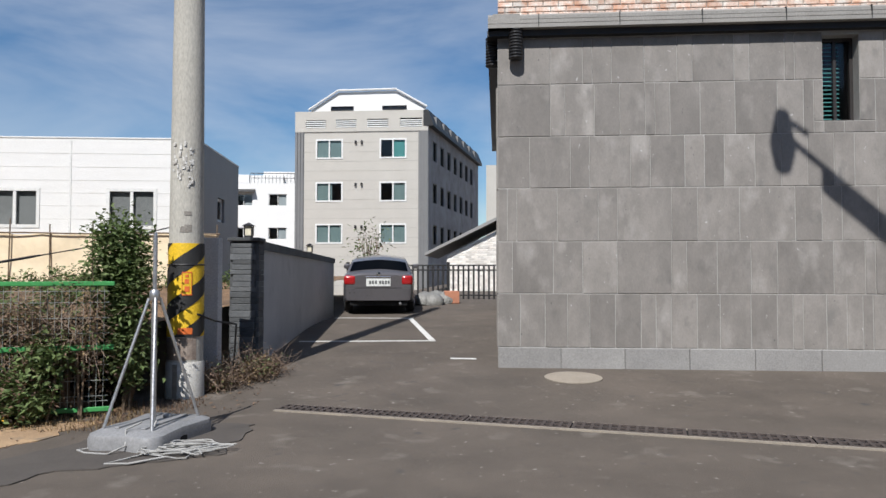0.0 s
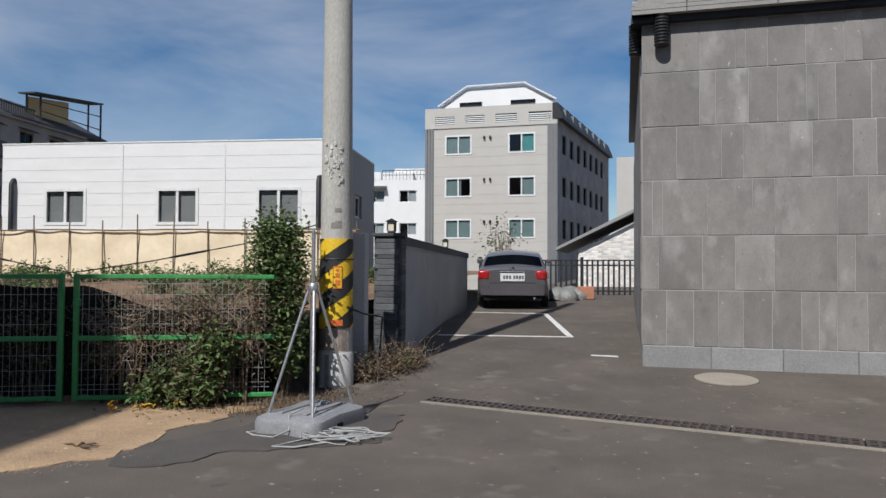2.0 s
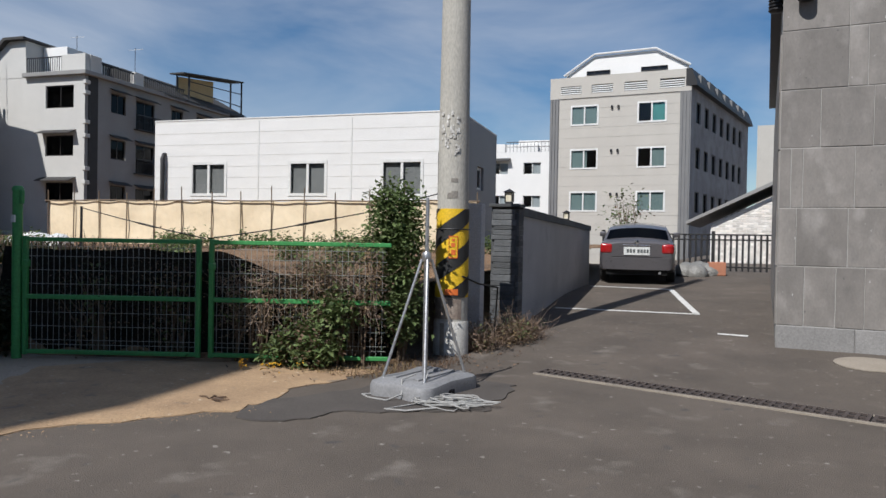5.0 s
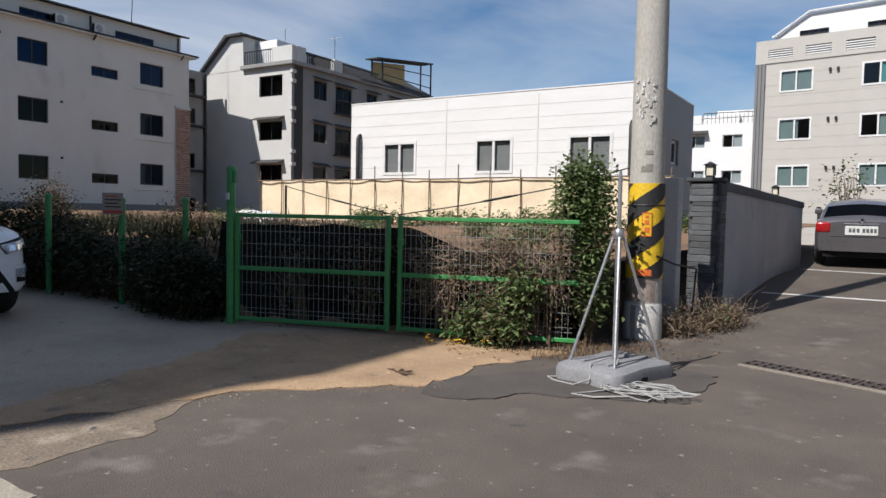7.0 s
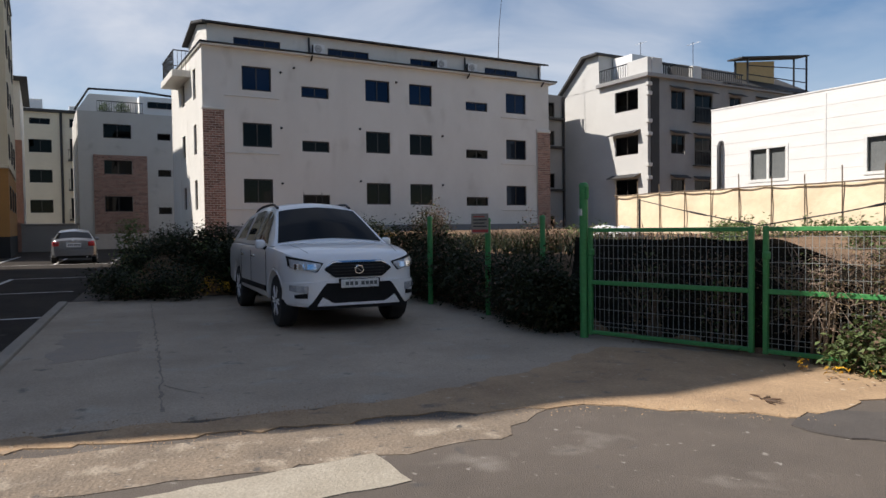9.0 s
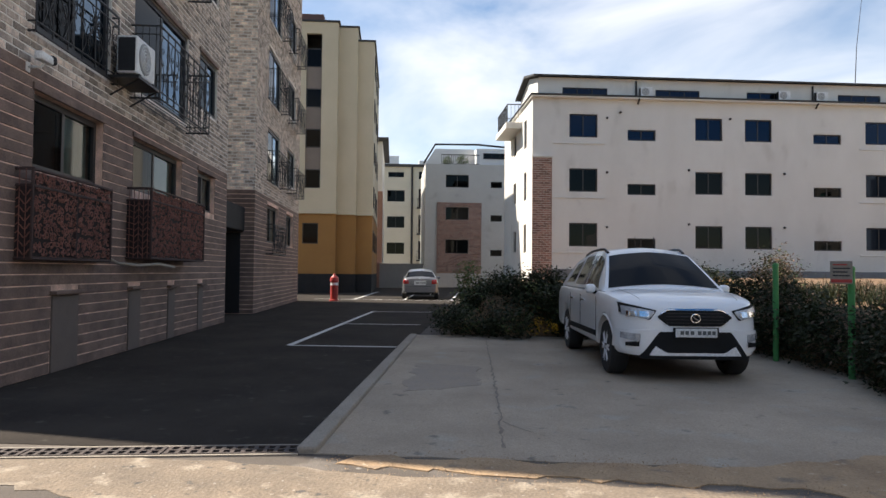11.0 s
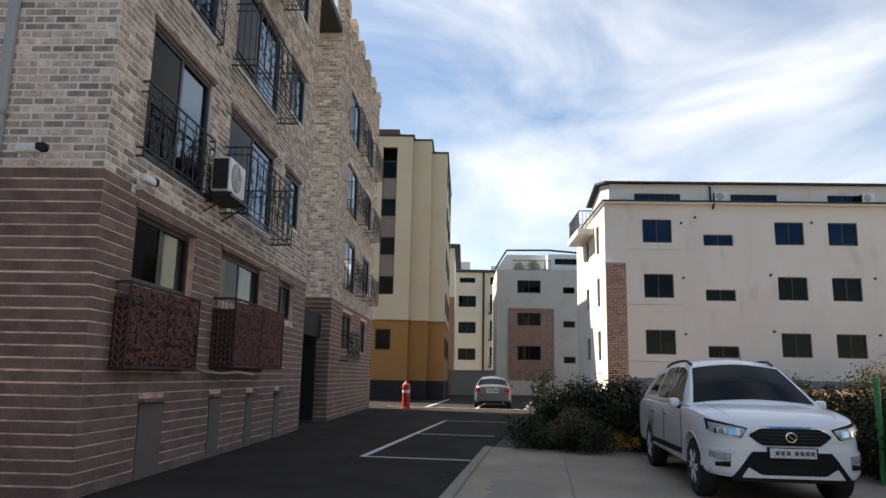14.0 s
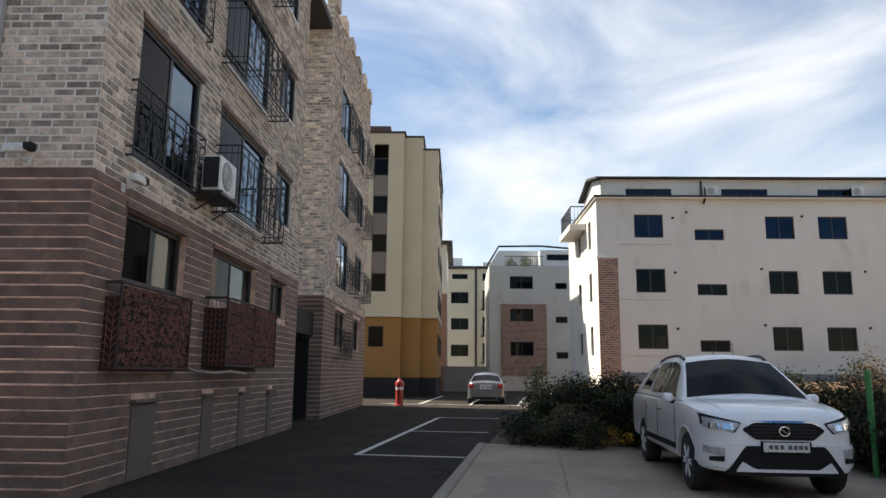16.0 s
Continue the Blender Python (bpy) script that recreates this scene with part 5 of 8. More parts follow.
cctv(BR @ pose(0.74, 0.0, 3.80), "white security camera with dark visor on the brick wall")
EAST = BR @ left_side(0.0)
cctv(EAST @ pose(-0.82, 0.0, 3.92), "white security camera on the brick end wall")
dp = thing("downpipe", EAST, "pale grey downpipe on the brick end wall", "downpipe")
part("pipe", MB().rbox(-1.42, -1.30, -0.10, -0.01, 0.1, 12.0, 0.02), STUCCO_GREY, dp)
for z in (1.5, 4.5, 7.5):
    part("clip", MB().box(-1.46, -1.26, -0.105, 0.0, z, z + 0.04), KERB, dp)
pipe = thing("refrigerant_hose", BR, "pale bent hose beneath the window grille", "hose")
part("hose", MB().tube([(3.1, -0.02, 1.55), (3.3, -0.12, 1.45), (3.7, -0.3, 1.42), (4.2, -0.42, 1.45), (5.0, -0.45, 1.40)], 0.025, 6), KERB, pipe, smooth=60)
lay(brick_house, "brick_block", field(0.0, 10.6, 0.0, 3.86, 40.0, 0.143, 0.016, h1 + hv, 0.1, seed=21, upright=0.001), DARK_BRICK, -0.004, 300, None, depth=0.028)
lay(brick_house, "brick_block", field(-2.6, 0.0, 0.0, 3.86, 40.0, 0.143, 0.016, (), 0.1, seed=22, upright=0.001), DARK_BRICK, -0.004, 60, left_side(0.0), depth=0.012)
lay(brick_house, "brick_block", field(E2, 23.6, 0.0, 3.86, 40.0, 0.143, 0.016, h1b, 0.1, seed=23, upright=0.001), DARK_BRICK, -0.004, 0, None, depth=0.028)
lay(brick_house, "brick_block", field(-1.4, 0.0, 0.0, 3.86, 40.0, 0.143, 0.016, (), 0.1, seed=24, upright=0.001), DARK_BRICK, -0.004, 0, left_side(E2), depth=0.012)
lay(brick_house, "brick", field(0.0, 10.6, 3.86, TOP, 0.27, 0.0995, 0.021, hu, 0.03, seed=25), LIGHT_BRICK, -0.004, 150, None, depth=0.028)
lay(brick_house, "brick", field(-2.6, 0.0, 3.86, TOP, 0.27, 0.0995, 0.021, (), 0.03, seed=26), LIGHT_BRICK, -0.004, 150, left_side(0.0), depth=0.012)
lay(brick_house, "brick", field(E2, 23.6, 3.86, TOP + 0.68, 0.27, 0.0995, 0.021, hub, 0.03, seed=27), LIGHT_BRICK, -0.004, 0, None, depth=0.028)
lay(brick_house, "brick", field(-1.4, 0.0, 3.86, TOP + 0.68, 0.27, 0.0995, 0.021, (), 0.03, seed=28), LIGHT_BRICK, -0.004, 0, left_side(E2), depth=0.012)


# ---- the vacant lot ----
def lot_depth(x, y):
    front = (4.96 + (x + 7.26) * 0.423 + 0.22) if x > -7.26 else (5.15 + (x + 7.26) * 0.05)
    return max(y - front, min(-15.4 - x, y + 0.9))


def lot_height(x, y):
    d = lot_depth(x, y)
    t = min(max(d / 0.75, 0), 1)
    rough = 0.10 * noise.noise(Vector((x * 0.9, y * 0.9, 3))) + 0.05 * noise.noise(Vector((x * 3.1, y * 3.1, 7)))
    return t * t * (3 - 2 * t) * (0.90 + 0.022 * min(max(d, 0), 14) + rough) - 0.03 + 0.02 * (1 - t)


lx = list(np.arange(-40, -16, 1.0)) + list(np.arange(-16, -3.4, 0.16))
ly = list(np.arange(-1.4, 4.2, 0.7)) + list(np.arange(4.2, 9.0, 0.16)) + list(np.arange(9.0, 44, 1.0))
lm = MB()
keep = {}
for j, y in enumerate(ly):
    for i, x in enumerate(lx):
        if lot_depth(x, y) > -0.25 and x < -3.45 - 0.1 * max(y - 9.3, 0):
            keep[i, j] = len(lm.v)
            lm.v.append((x, y, lot_height(x, y)))
for i, j in keep:
    q = [keep.get(k) for k in ((i, j), (i + 1, j), (i + 1, j + 1), (i, j + 1))]
    if None not in q:
        lm.f.append(tuple(q))
LOT_SOIL = M("dry_lot_soil", (0.27, 0.165, 0.09), (0.13, 0.082, 0.048), 0.97, 0.9, 18, 0.9, dist=0.06, spread=0.35)
solid("soil_bank", lm, LOT_SOIL, "raised bare brown soil of the vacant lot", "soil bank", "structure", smooth=60)


patch("pad_stain", [(-8.0, -0.9), (-10.5, -1.0), (-10.3, -0.1), (-8.6, -0.05)], M("rust_stain", (0.34, 0.27, 0.20), (0.28, 0.24, 0.20), 0.9, 3, 60, 0.3), "brown stained strip of the concrete pad", "stain", 0.009, 0.08, 0.12, seed=66)

PAD_JOINT = M("dark_pad_joint", (0.17, 0.14, 0.11), (0.27, 0.22, 0.17), 0.95, 8, 60, 0.3)


def crack(pts, width, seed, label):
    """A thin ragged dark line let into the pad."""
    rnd, mb, way = random.Random(seed), MB(), []
    for (ax, ay), (bx, by) in zip(pts, pts[1:]):
        n = max(1, int(math.hypot(bx - ax, by - ay) / 0.12))
        way += [(ax + (bx - ax) * k / n + rnd.uniform(-0.02, 0.02), ay + (by - ay) * k / n + rnd.uniform(-0.02, 0.02)) for k in range(n)]
    way.append(pts[-1])
    for p, q in zip(way, way[1:]):
        d = Vector((q[0] - p[0], q[1] - p[1])).normalized() * width * rnd.uniform(0.10, 0.5)
        mb.quad((p[0] + d.y, p[1] - d.x, 0.0095), (q[0] + d.y, q[1] - d.x, 0.0095), (q[0] - d.y, q[1] + d.x, 0.0095), (p[0] - d.y, p[1] + d.x, 0.0095))
    return solid("pad_crack", mb, PAD_JOINT, label, "crack", "structure")


crack([(-14.0, 0.0), (-9.2, 0.13), (-7.3, 0.18), (-5.6, 0.2)], 0.035, 1, "dark joint across the concrete pad")
crack([(-6.6, 0.19), (-6.3, 0.36), (-6.05, 0.55)], 0.022, 2, "fine crack in the concrete pad")
crack([(-10.6, 0.12), (-10.3, -0.5), (-10.5, -1.3)], 0.02, 4, "fine crack in the concrete pad")

# ---- plants ----
def leaf_material(name, a, b, dry=0.0):
    m = M(name, a, b, 0.6, 3.0, 30, 0.0, island=0.45, spread=0.3, spec=0.3)
    n, l = m.node_tree.nodes, m.node_tree.links
    p, out = n["Principled BSDF"], n["Material Output"]
    back, mix = n.new("ShaderNodeBsdfTranslucent"), n.new("ShaderNodeMixShader")
    l.new(p.inputs["Base Color"].links[0].from_socket, back.inputs["Color"])
    mix.inputs["Fac"].default_value = 0.30
    l.new(p.outputs["BSDF"], mix.inputs[1])
    l.new(back.outputs["BSDF"], mix.inputs[2])
    l.new(mix.outputs["Shader"], out.inputs["Surface"])
    return m


LEAF = leaf_material("green_leaf", (0.100, 0.150, 0.050), (0.150, 0.185, 0.074))
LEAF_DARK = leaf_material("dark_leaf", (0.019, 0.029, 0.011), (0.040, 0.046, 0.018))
LEAF_DRY = leaf_material("dry_leaf", (0.205, 0.135, 0.09), (0.125, 0.082, 0.058))
STRAW = leaf_material("dry_straw", (0.34, 0.25, 0.13), (0.22, 0.15, 0.08))
FLOWER = leaf_material("yellow_flower", (0.60, 0.36, 0.03), (0.50, 0.25, 0.02))
TWIG = M("dry_twig_bark", (0.34, 0.25, 0.18), (0.20, 0.145, 0.11), 0.9, 8, 40, 0.2)
STEM = M("brown_stem", (0.16, 0.11, 0.07), (0.10, 0.075, 0.05), 0.9, 6, 40, 0.2)


def leaves(points, size, rng, fold=0.25, aspect=0.62, droop=0.3):
    """One mesh of small folded leaves, one at each point."""
    n = len(points)
    a = rng.uniform(0, 2 * np.pi, n)
    tilt = rng.uniform(-0.7, 0.9, n) - droop
    way = np.stack([np.cos(a) * np.cos(tilt), np.sin(a) * np.cos(tilt), np.sin(tilt)], 1)
    side = np.stack([-np.sin(a), np.cos(a), np.zeros(n)], 1)
    side += rng.normal(0, 0.35, (n, 3))
    side /= np.linalg.norm(side, axis=1, keepdims=True)
    up = np.cross(way, side)
    ln = (size * rng.uniform(0.6, 1.35, n))[:, None]
    p = np.asarray(points, float)
    v = np.stack([p, p + way * ln * 0.45 + side * ln * aspect / 2 + up * ln * fold * 0.4, p + way * ln, p + way * ln * 0.45 - side * ln * aspect / 2 + up * ln * fold * 0.4], 1)
    k = np.arange(n)[:, None] * 4
    f = np.concatenate([k + np.array([0, 1, 2]), k + np.array([0, 2, 3])], 0)
    mb = MB()
    mb.v, mb.f = v.reshape(-1, 3).tolist(), f.tolist()
    return mb


def clumps(rng, boxes, n, gather=0.22, per=26):
    """Points in loose clumps inside ellipsoids (x, y, z, rx, ry, rz)."""
    out = []
    vol = np.array([b[3] * b[4] * b[5] for b in boxes])
    for b, m in zip(boxes, rng.multinomial(max(1, n // per), vol / vol.sum())):
        d = rng.normal(0, 1, (m, 3))
        d /= np.linalg.norm(d, axis=1, keepdims=True)
        c = np.array(b[:3]) + d * (rng.uniform(0.25, 1.0, (m, 1)) ** 0.5) * np.array(b[3:])
        for q in c:
            out.append(q + rng.normal(0, gather * 0.5, (per, 3)))
    out = np.concatenate(out)
    return out[out[:, 2] > 0.01]


def twigs(rng, boxes, n, r=0.003, reach=0.3):
    """A tangle of thin bent twigs inside the boxes."""
    mb = MB()
    for k in range(n):
        b = np.array(boxes[k % len(boxes)])
        p = b[:3] + rng.uniform(-0.85, 0.85, 3) * b[3:]
        way = rng.normal(0, 1, 3) * np.array((1, 0.5, 1))
        pts = [p]
        for q in range(4):
            way = way / np.linalg.norm(way) + rng.normal(0, 0.45, 3)
            pts.append(pts[-1] + way * reach / 4)
        pts = [(x, y, max(z, 0.01)) for x, y, z in pts]
        mb.tube(pts, [r, r, r * 0.8, r * 0.7, r * 0.4], 3, False)
    return mb


def shrub(name, label, boxes, n, size, mat, seed, extra=(), category="shrub", stems=10, gather=0.22, floor=0.0, group="", tangle=0):
    """A shrub with stems and a loose crown; extra: (material, count, size, boxes or None) for other leaves and flowers."""
    rng = np.random.default_rng(seed)
    e = thing(name, pose(0, 0, 0), label, category, group)
    st = MB()
    for k in range(stems):
        b = boxes[k % len(boxes)]
        x, y = b[0] + rng.uniform(-0.6, 0.6) * b[3], b[1] + rng.uniform(-0.6, 0.6) * b[4]
        tx, ty, tz = b[0] + rng.uniform(-0.8, 0.8) * b[3], b[1] + rng.uniform(-0.8, 0.8) * b[4], b[2] + rng.uniform(0.1, 0.7) * b[5]
        st.tube([(x, y, floor - 0.03), (x * 0.6 + tx * 0.4 + 0.04, y * 0.6 + ty * 0.4, floor + (tz - floor) * 0.55), (tx, ty, tz)], [0.014, 0.010, 0.004], 5)
    part("branchwork", st, STEM, e, kind="stuff")
    part("crown", leaves(clumps(rng, boxes, n, gather), size, rng), mat, e, kind="stuff")
    if tangle:
        part("twig_tangle", twigs(rng, boxes, tangle), TWIG, e, kind="stuff")
    for em, en, es, eb in extra:
        part("blossoms" if em is FLOWER else "dry_leaves", leaves(clumps(rng, eb or boxes, en, gather * (0.3 if em is FLOWER else 1), 8 if em is FLOWER else 20), es, rng), em, e, kind="stuff")
    return e


def tuft(name, label, x0, x1, y0, y1, n, height, mat, seed, base=None, category="weeds", wide=1.0):
    """Thin dry blades standing in a patch."""
    rng = np.random.default_rng(seed)
    mb = MB()
    for k in range(n):
        x, y = rng.uniform(x0, x1), rng.uniform(y0, y1)
        z = base(x, y) if base else 0.0
        h, a, lean = height * rng.uniform(0.3, 1.2), rng.uniform(0, 6.28), rng.uniform(0.3, 1.5)
        w = (0.002 + 0.003 * rng.random()) * wide
        dx, dy = math.cos(a), math.sin(a)
        p = [(x - dy * w, y + dx * w, z - 0.02), (x + dy * w, y - dx * w, z - 0.02)]
        q = [(x + dx * h * lean * 0.4 + dy * w * 0.7, y + dy * h * lean * 0.4 - dx * w * 0.7, z + h * 0.6), (x + dx * h * lean * 0.4 - dy * w * 0.7, y + dy * h * lean * 0.4 + dx * w * 0.7, z + h * 0.6)]
        t = (x + dx * h * lean, y + dy * h * lean, z + h * (1 - lean * 0.3))
        mb.add([*p, *q, t], [(0, 1, 2, 3), (3, 2, 4)])
    return solid(name, mb, mat, label, category, "stuff")


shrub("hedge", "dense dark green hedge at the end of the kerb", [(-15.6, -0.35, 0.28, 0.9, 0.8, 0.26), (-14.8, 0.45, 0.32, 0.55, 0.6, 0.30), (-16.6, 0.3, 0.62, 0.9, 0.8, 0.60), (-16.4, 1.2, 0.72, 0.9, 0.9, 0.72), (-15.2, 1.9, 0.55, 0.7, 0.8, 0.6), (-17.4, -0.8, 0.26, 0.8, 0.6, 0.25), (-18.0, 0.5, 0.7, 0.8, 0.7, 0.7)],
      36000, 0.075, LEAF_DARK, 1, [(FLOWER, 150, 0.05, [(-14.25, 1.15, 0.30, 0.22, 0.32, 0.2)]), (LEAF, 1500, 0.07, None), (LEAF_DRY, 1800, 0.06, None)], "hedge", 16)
shrub("shrub", "pale-flowered shrub beside the lane", [(-18.7, -0.45, 0.95, 0.4, 0.35, 0.65), (-18.6, -0.4, 0.5, 0.5, 0.4, 0.4)], 2200, 0.09, LEAF, 2, [(STRAW, 700, 0.08, None)], stems=7)
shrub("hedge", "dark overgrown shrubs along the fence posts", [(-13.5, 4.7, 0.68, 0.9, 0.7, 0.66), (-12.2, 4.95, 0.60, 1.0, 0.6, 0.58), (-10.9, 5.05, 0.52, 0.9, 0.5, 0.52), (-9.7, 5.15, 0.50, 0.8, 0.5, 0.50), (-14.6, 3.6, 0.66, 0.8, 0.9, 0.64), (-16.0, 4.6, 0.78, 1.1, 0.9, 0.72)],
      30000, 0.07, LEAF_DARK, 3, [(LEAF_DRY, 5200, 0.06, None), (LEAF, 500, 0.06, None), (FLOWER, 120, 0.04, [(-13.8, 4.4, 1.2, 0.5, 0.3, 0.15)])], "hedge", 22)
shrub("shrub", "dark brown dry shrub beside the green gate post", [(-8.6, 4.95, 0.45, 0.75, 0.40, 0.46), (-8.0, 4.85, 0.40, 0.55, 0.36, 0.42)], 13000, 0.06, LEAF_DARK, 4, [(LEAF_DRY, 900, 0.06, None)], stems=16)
shrub("shrub", "tall dry reddish shrub behind the posts", [(-10.3, 6.1, 1.05, 0.45, 0.4, 0.45), (-13.5, 5.3, 1.25, 0.55, 0.4, 0.55), (-12.7, 5.2, 1.05, 0.4, 0.3, 0.4)], 3600, 0.05, LEAF_DRY, 5, [(LEAF_DARK, 2200, 0.06, None), (LEAF, 300, 0.06, None)], stems=26, floor=0.7)
shrub("climbing_vine", "green climbing vine heaped over the fence end", [(-3.72, 7.0, 1.66, 0.24, 0.24, 0.36), (-3.60, 6.95, 1.15, 0.20, 0.22, 0.45), (-3.56, 6.82, 0.62, 0.17, 0.2, 0.40), (-3.88, 6.80, 1.32, 0.16, 0.16, 0.2)],
      8600, 0.062, LEAF, 6, [(LEAF_DRY, 900, 0.06, [(-3.9, 6.75, 0.5, 0.35, 0.25, 0.45)])], "vine", 14, 0.16)
shrub("climbing_vine", "sprawling green vine on the lower gate", [(-4.22, 6.1, 0.26, 0.36, 0.2, 0.24), (-4.05, 6.25, 0.5, 0.22, 0.14, 0.32), (-4.55, 5.98, 0.2, 0.25, 0.18, 0.15)],
      2600, 0.066, LEAF, 7, [(FLOWER, 70, 0.038, [(-4.55, 5.62, 0.10, 0.28, 0.10, 0.05), (-4.2, 5.75, 0.12, 0.2, 0.08, 0.05)]), (LEAF_DRY, 500, 0.05, None)], "vine", 10, 0.14)
shrub("climbing_vine", "dry brown vine tangled in the wire mesh", [(-3.95, 6.45, 0.85, 0.38, 0.12, 0.48), (-4.4, 6.28, 0.72, 0.36, 0.10, 0.45), (-5.0, 6.02, 0.7, 0.4, 0.08, 0.4)], 3000, 0.034, LEAF_DRY, 8, [(LEAF, 500, 0.045, None), (STRAW, 1300, 0.035, None)], "vine", 46, 0.16, tangle=420)
shrub("dry_bush", "withered brown weeds against the slate pier", [(-2.92, 8.55, 0.18, 0.38, 0.40, 0.20), (-3.05, 8.0, 0.14, 0.30, 0.35, 0.16), (-2.75, 8.85, 0.15, 0.25, 0.25, 0.16)], 4200, 0.032, LEAF_DRY, 9, [(STRAW, 1100, 0.035, None), (LEAF, 500, 0.035, None)], "weeds", 70, 0.16, tangle=320)
shrub("shrub", "thin bare shrub behind the parked car", [(-3.6, 20.9, 2.3, 0.5, 0.4, 0.45)], 260, 0.10, LEAF, 10, [(LEAF_DRY, 60, 0.1, None)], stems=22, gather=0.5, floor=0.5)
shrub("terrace_plant", "green plants behind the railing of a roof terrace", [(-60.9, -3.7, 11.05, 0.3, 0.45, 0.40), (-60.9, -2.5, 11.0, 0.3, 0.5, 0.36)], 700, 0.14, LEAF, 90, stems=8, floor=10.62)
tuft("weeds", "dry straw weeds before the gate", -4.7, -3.1, 5.85, 6.9, 1300, 0.065, STRAW, 11)
tuft("weeds", "dry straw weeds round the stand", -3.6, -2.9, 5.9, 7.6, 1100, 0.065, LEAF_DRY, 12)
tuft("weeds", "brown dead weeds along the soil crest", -9.0, -3.6, 6.6, 9.5, 900, 0.14, LEAF_DRY, 13, lot_height)
tuft("weeds", "tall dry weeds behind the fence posts", -16.0, -7.4, 6.2, 8.2, 2200, 0.45, LEAF_DRY, 14, lot_height, wide=2.2)
tuft("weeds", "dark green weeds behind the fence posts", -16.0, -7.4, 5.6, 7.6, 3000, 0.42, LEAF_DARK, 15, lot_height, wide=2.6)
rng0 = np.random.default_rng(40)
for k in range(9):
    x, y = rng0.uniform(-12, -4.2), rng0.uniform(6.8, 11)
    z = lot_height(x, y)
    shrub("weed", "low green weed on the vacant lot soil", [(x, y, z + 0.18, 0.35, 0.3, 0.2)], 420, 0.07, LEAF, 50 + k, [(LEAF_DRY, 120, 0.05, None)], "weeds", 6, 0.14, z, "lot weeds")
for k in range(15):
    x = -13.8 + k * 0.62
    y = 12.9 + 0.14 * x + rng0.uniform(-0.5, 0.3) + 2.3
    z = lot_height(x, y)
    shrub("weed", "low green weed on the vacant lot soil", [(x, y, z + 0.10 + 0.05 * (k % 3), 0.45, 0.3, 0.16 + 0.05 * (k % 3))], 380, 0.08, LEAF, 70 + k, [], "weeds", 5, 0.14, z, "lot weeds")

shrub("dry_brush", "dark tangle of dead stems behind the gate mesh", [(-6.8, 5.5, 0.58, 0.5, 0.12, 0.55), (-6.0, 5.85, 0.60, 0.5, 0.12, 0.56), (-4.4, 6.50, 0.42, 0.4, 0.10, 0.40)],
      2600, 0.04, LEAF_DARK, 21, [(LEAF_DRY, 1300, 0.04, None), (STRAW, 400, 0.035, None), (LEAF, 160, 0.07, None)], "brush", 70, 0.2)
litter_rng = np.random.default_rng(33)
lp = np.stack([litter_rng.uniform(-4.9, -2.3, 700), litter_rng.uniform(5.3, 8.9, 700), np.zeros(700)], 1)
near = np.abs(lp[:, 1] - 6.1 - (lp[:, 0] + 4.6) * 0.55) < litter_rng.exponential(0.55, 700)
lp = lp[near]
lp[:, 2] = [ground_height(x, y) + 0.022 for x, y in lp[:, :2]]
solid("leaf_litter", leaves(lp, 0.042, litter_rng, 0.25, 0.62, 0.1), LEAF_DRY, "fallen brown leaves scattered before the gate", "leaves", "stuff")
grit_rng = np.random.default_rng(34)
gr = MB()
rim = [(-3.60, 4.30), (-3.98, 3.86), (-4.35, 3.43), (-4.62, 2.7), (-4.75, 1.9), (-4.85, 0.2), (-5.05, -1.0), (-5.25, -0.9), (-5.25, 1.8)]
for (ax, ay), (bx, by) in zip(rim, rim[1:]):
    for k in range(int(260 * math.hypot(bx - ax, by - ay))):
        u, s = grit_rng.random(), 0.002 + 0.006 * grit_rng.random() ** 3
        x, y = ax + (bx - ax) * u + grit_rng.normal(0, 0.10), ay + (by - ay) * u + grit_rng.normal(0, 0.10)
        gr.add([(x + s, y, 0.013), (x - s, y + s * 0.6, 0.013), (x - s * 0.4, y - s, 0.013), (x, y, 0.013 + s * 1.1)], [(0, 1, 3), (1, 2, 3), (2, 0, 3)])
solid("loose_grit", gr, SAND, "loose grains of sandy grit at the sand's edge", "grit", "stuff")

twig = MB()
for k in range(9):
    a = -0.5 + 0.42 * k + 0.2 * math.sin(k * 3)
    twig.tube([(-4.06 + 0.02 * math.cos(a), 4.46, 0.016), (-4.06 + 0.09 * math.cos(a), 4.46 + 0.08 * math.sin(a), 0.022), (-4.06 + 0.17 * math.cos(a + 0.2), 4.46 + 0.14 * math.sin(a + 0.2), 0.014)], [0.004, 0.007, 0.002], 5)
solid("dry_twig", twig, LEAF_DRY, "withered brown sprig lying on the sand", "twig", smooth=50)

# ---- gate and posts ----
GREEN = M("green_painted_steel", (0.060, 0.30, 0.085), (0.045, 0.23, 0.066), 0.45, 3, 40, 0.05)
WIRE = M("zinc_wire", (0.38, 0.39, 0.37), (0.28, 0.30, 0.28), 0.45, 5, 40, 0.0, metal=0.3)
GALV = M("galvanised_steel", (0.55, 0.55, 0.55), (0.45, 0.45, 0.46), 0.35, 5, 60, 0.03, metal=0.8)


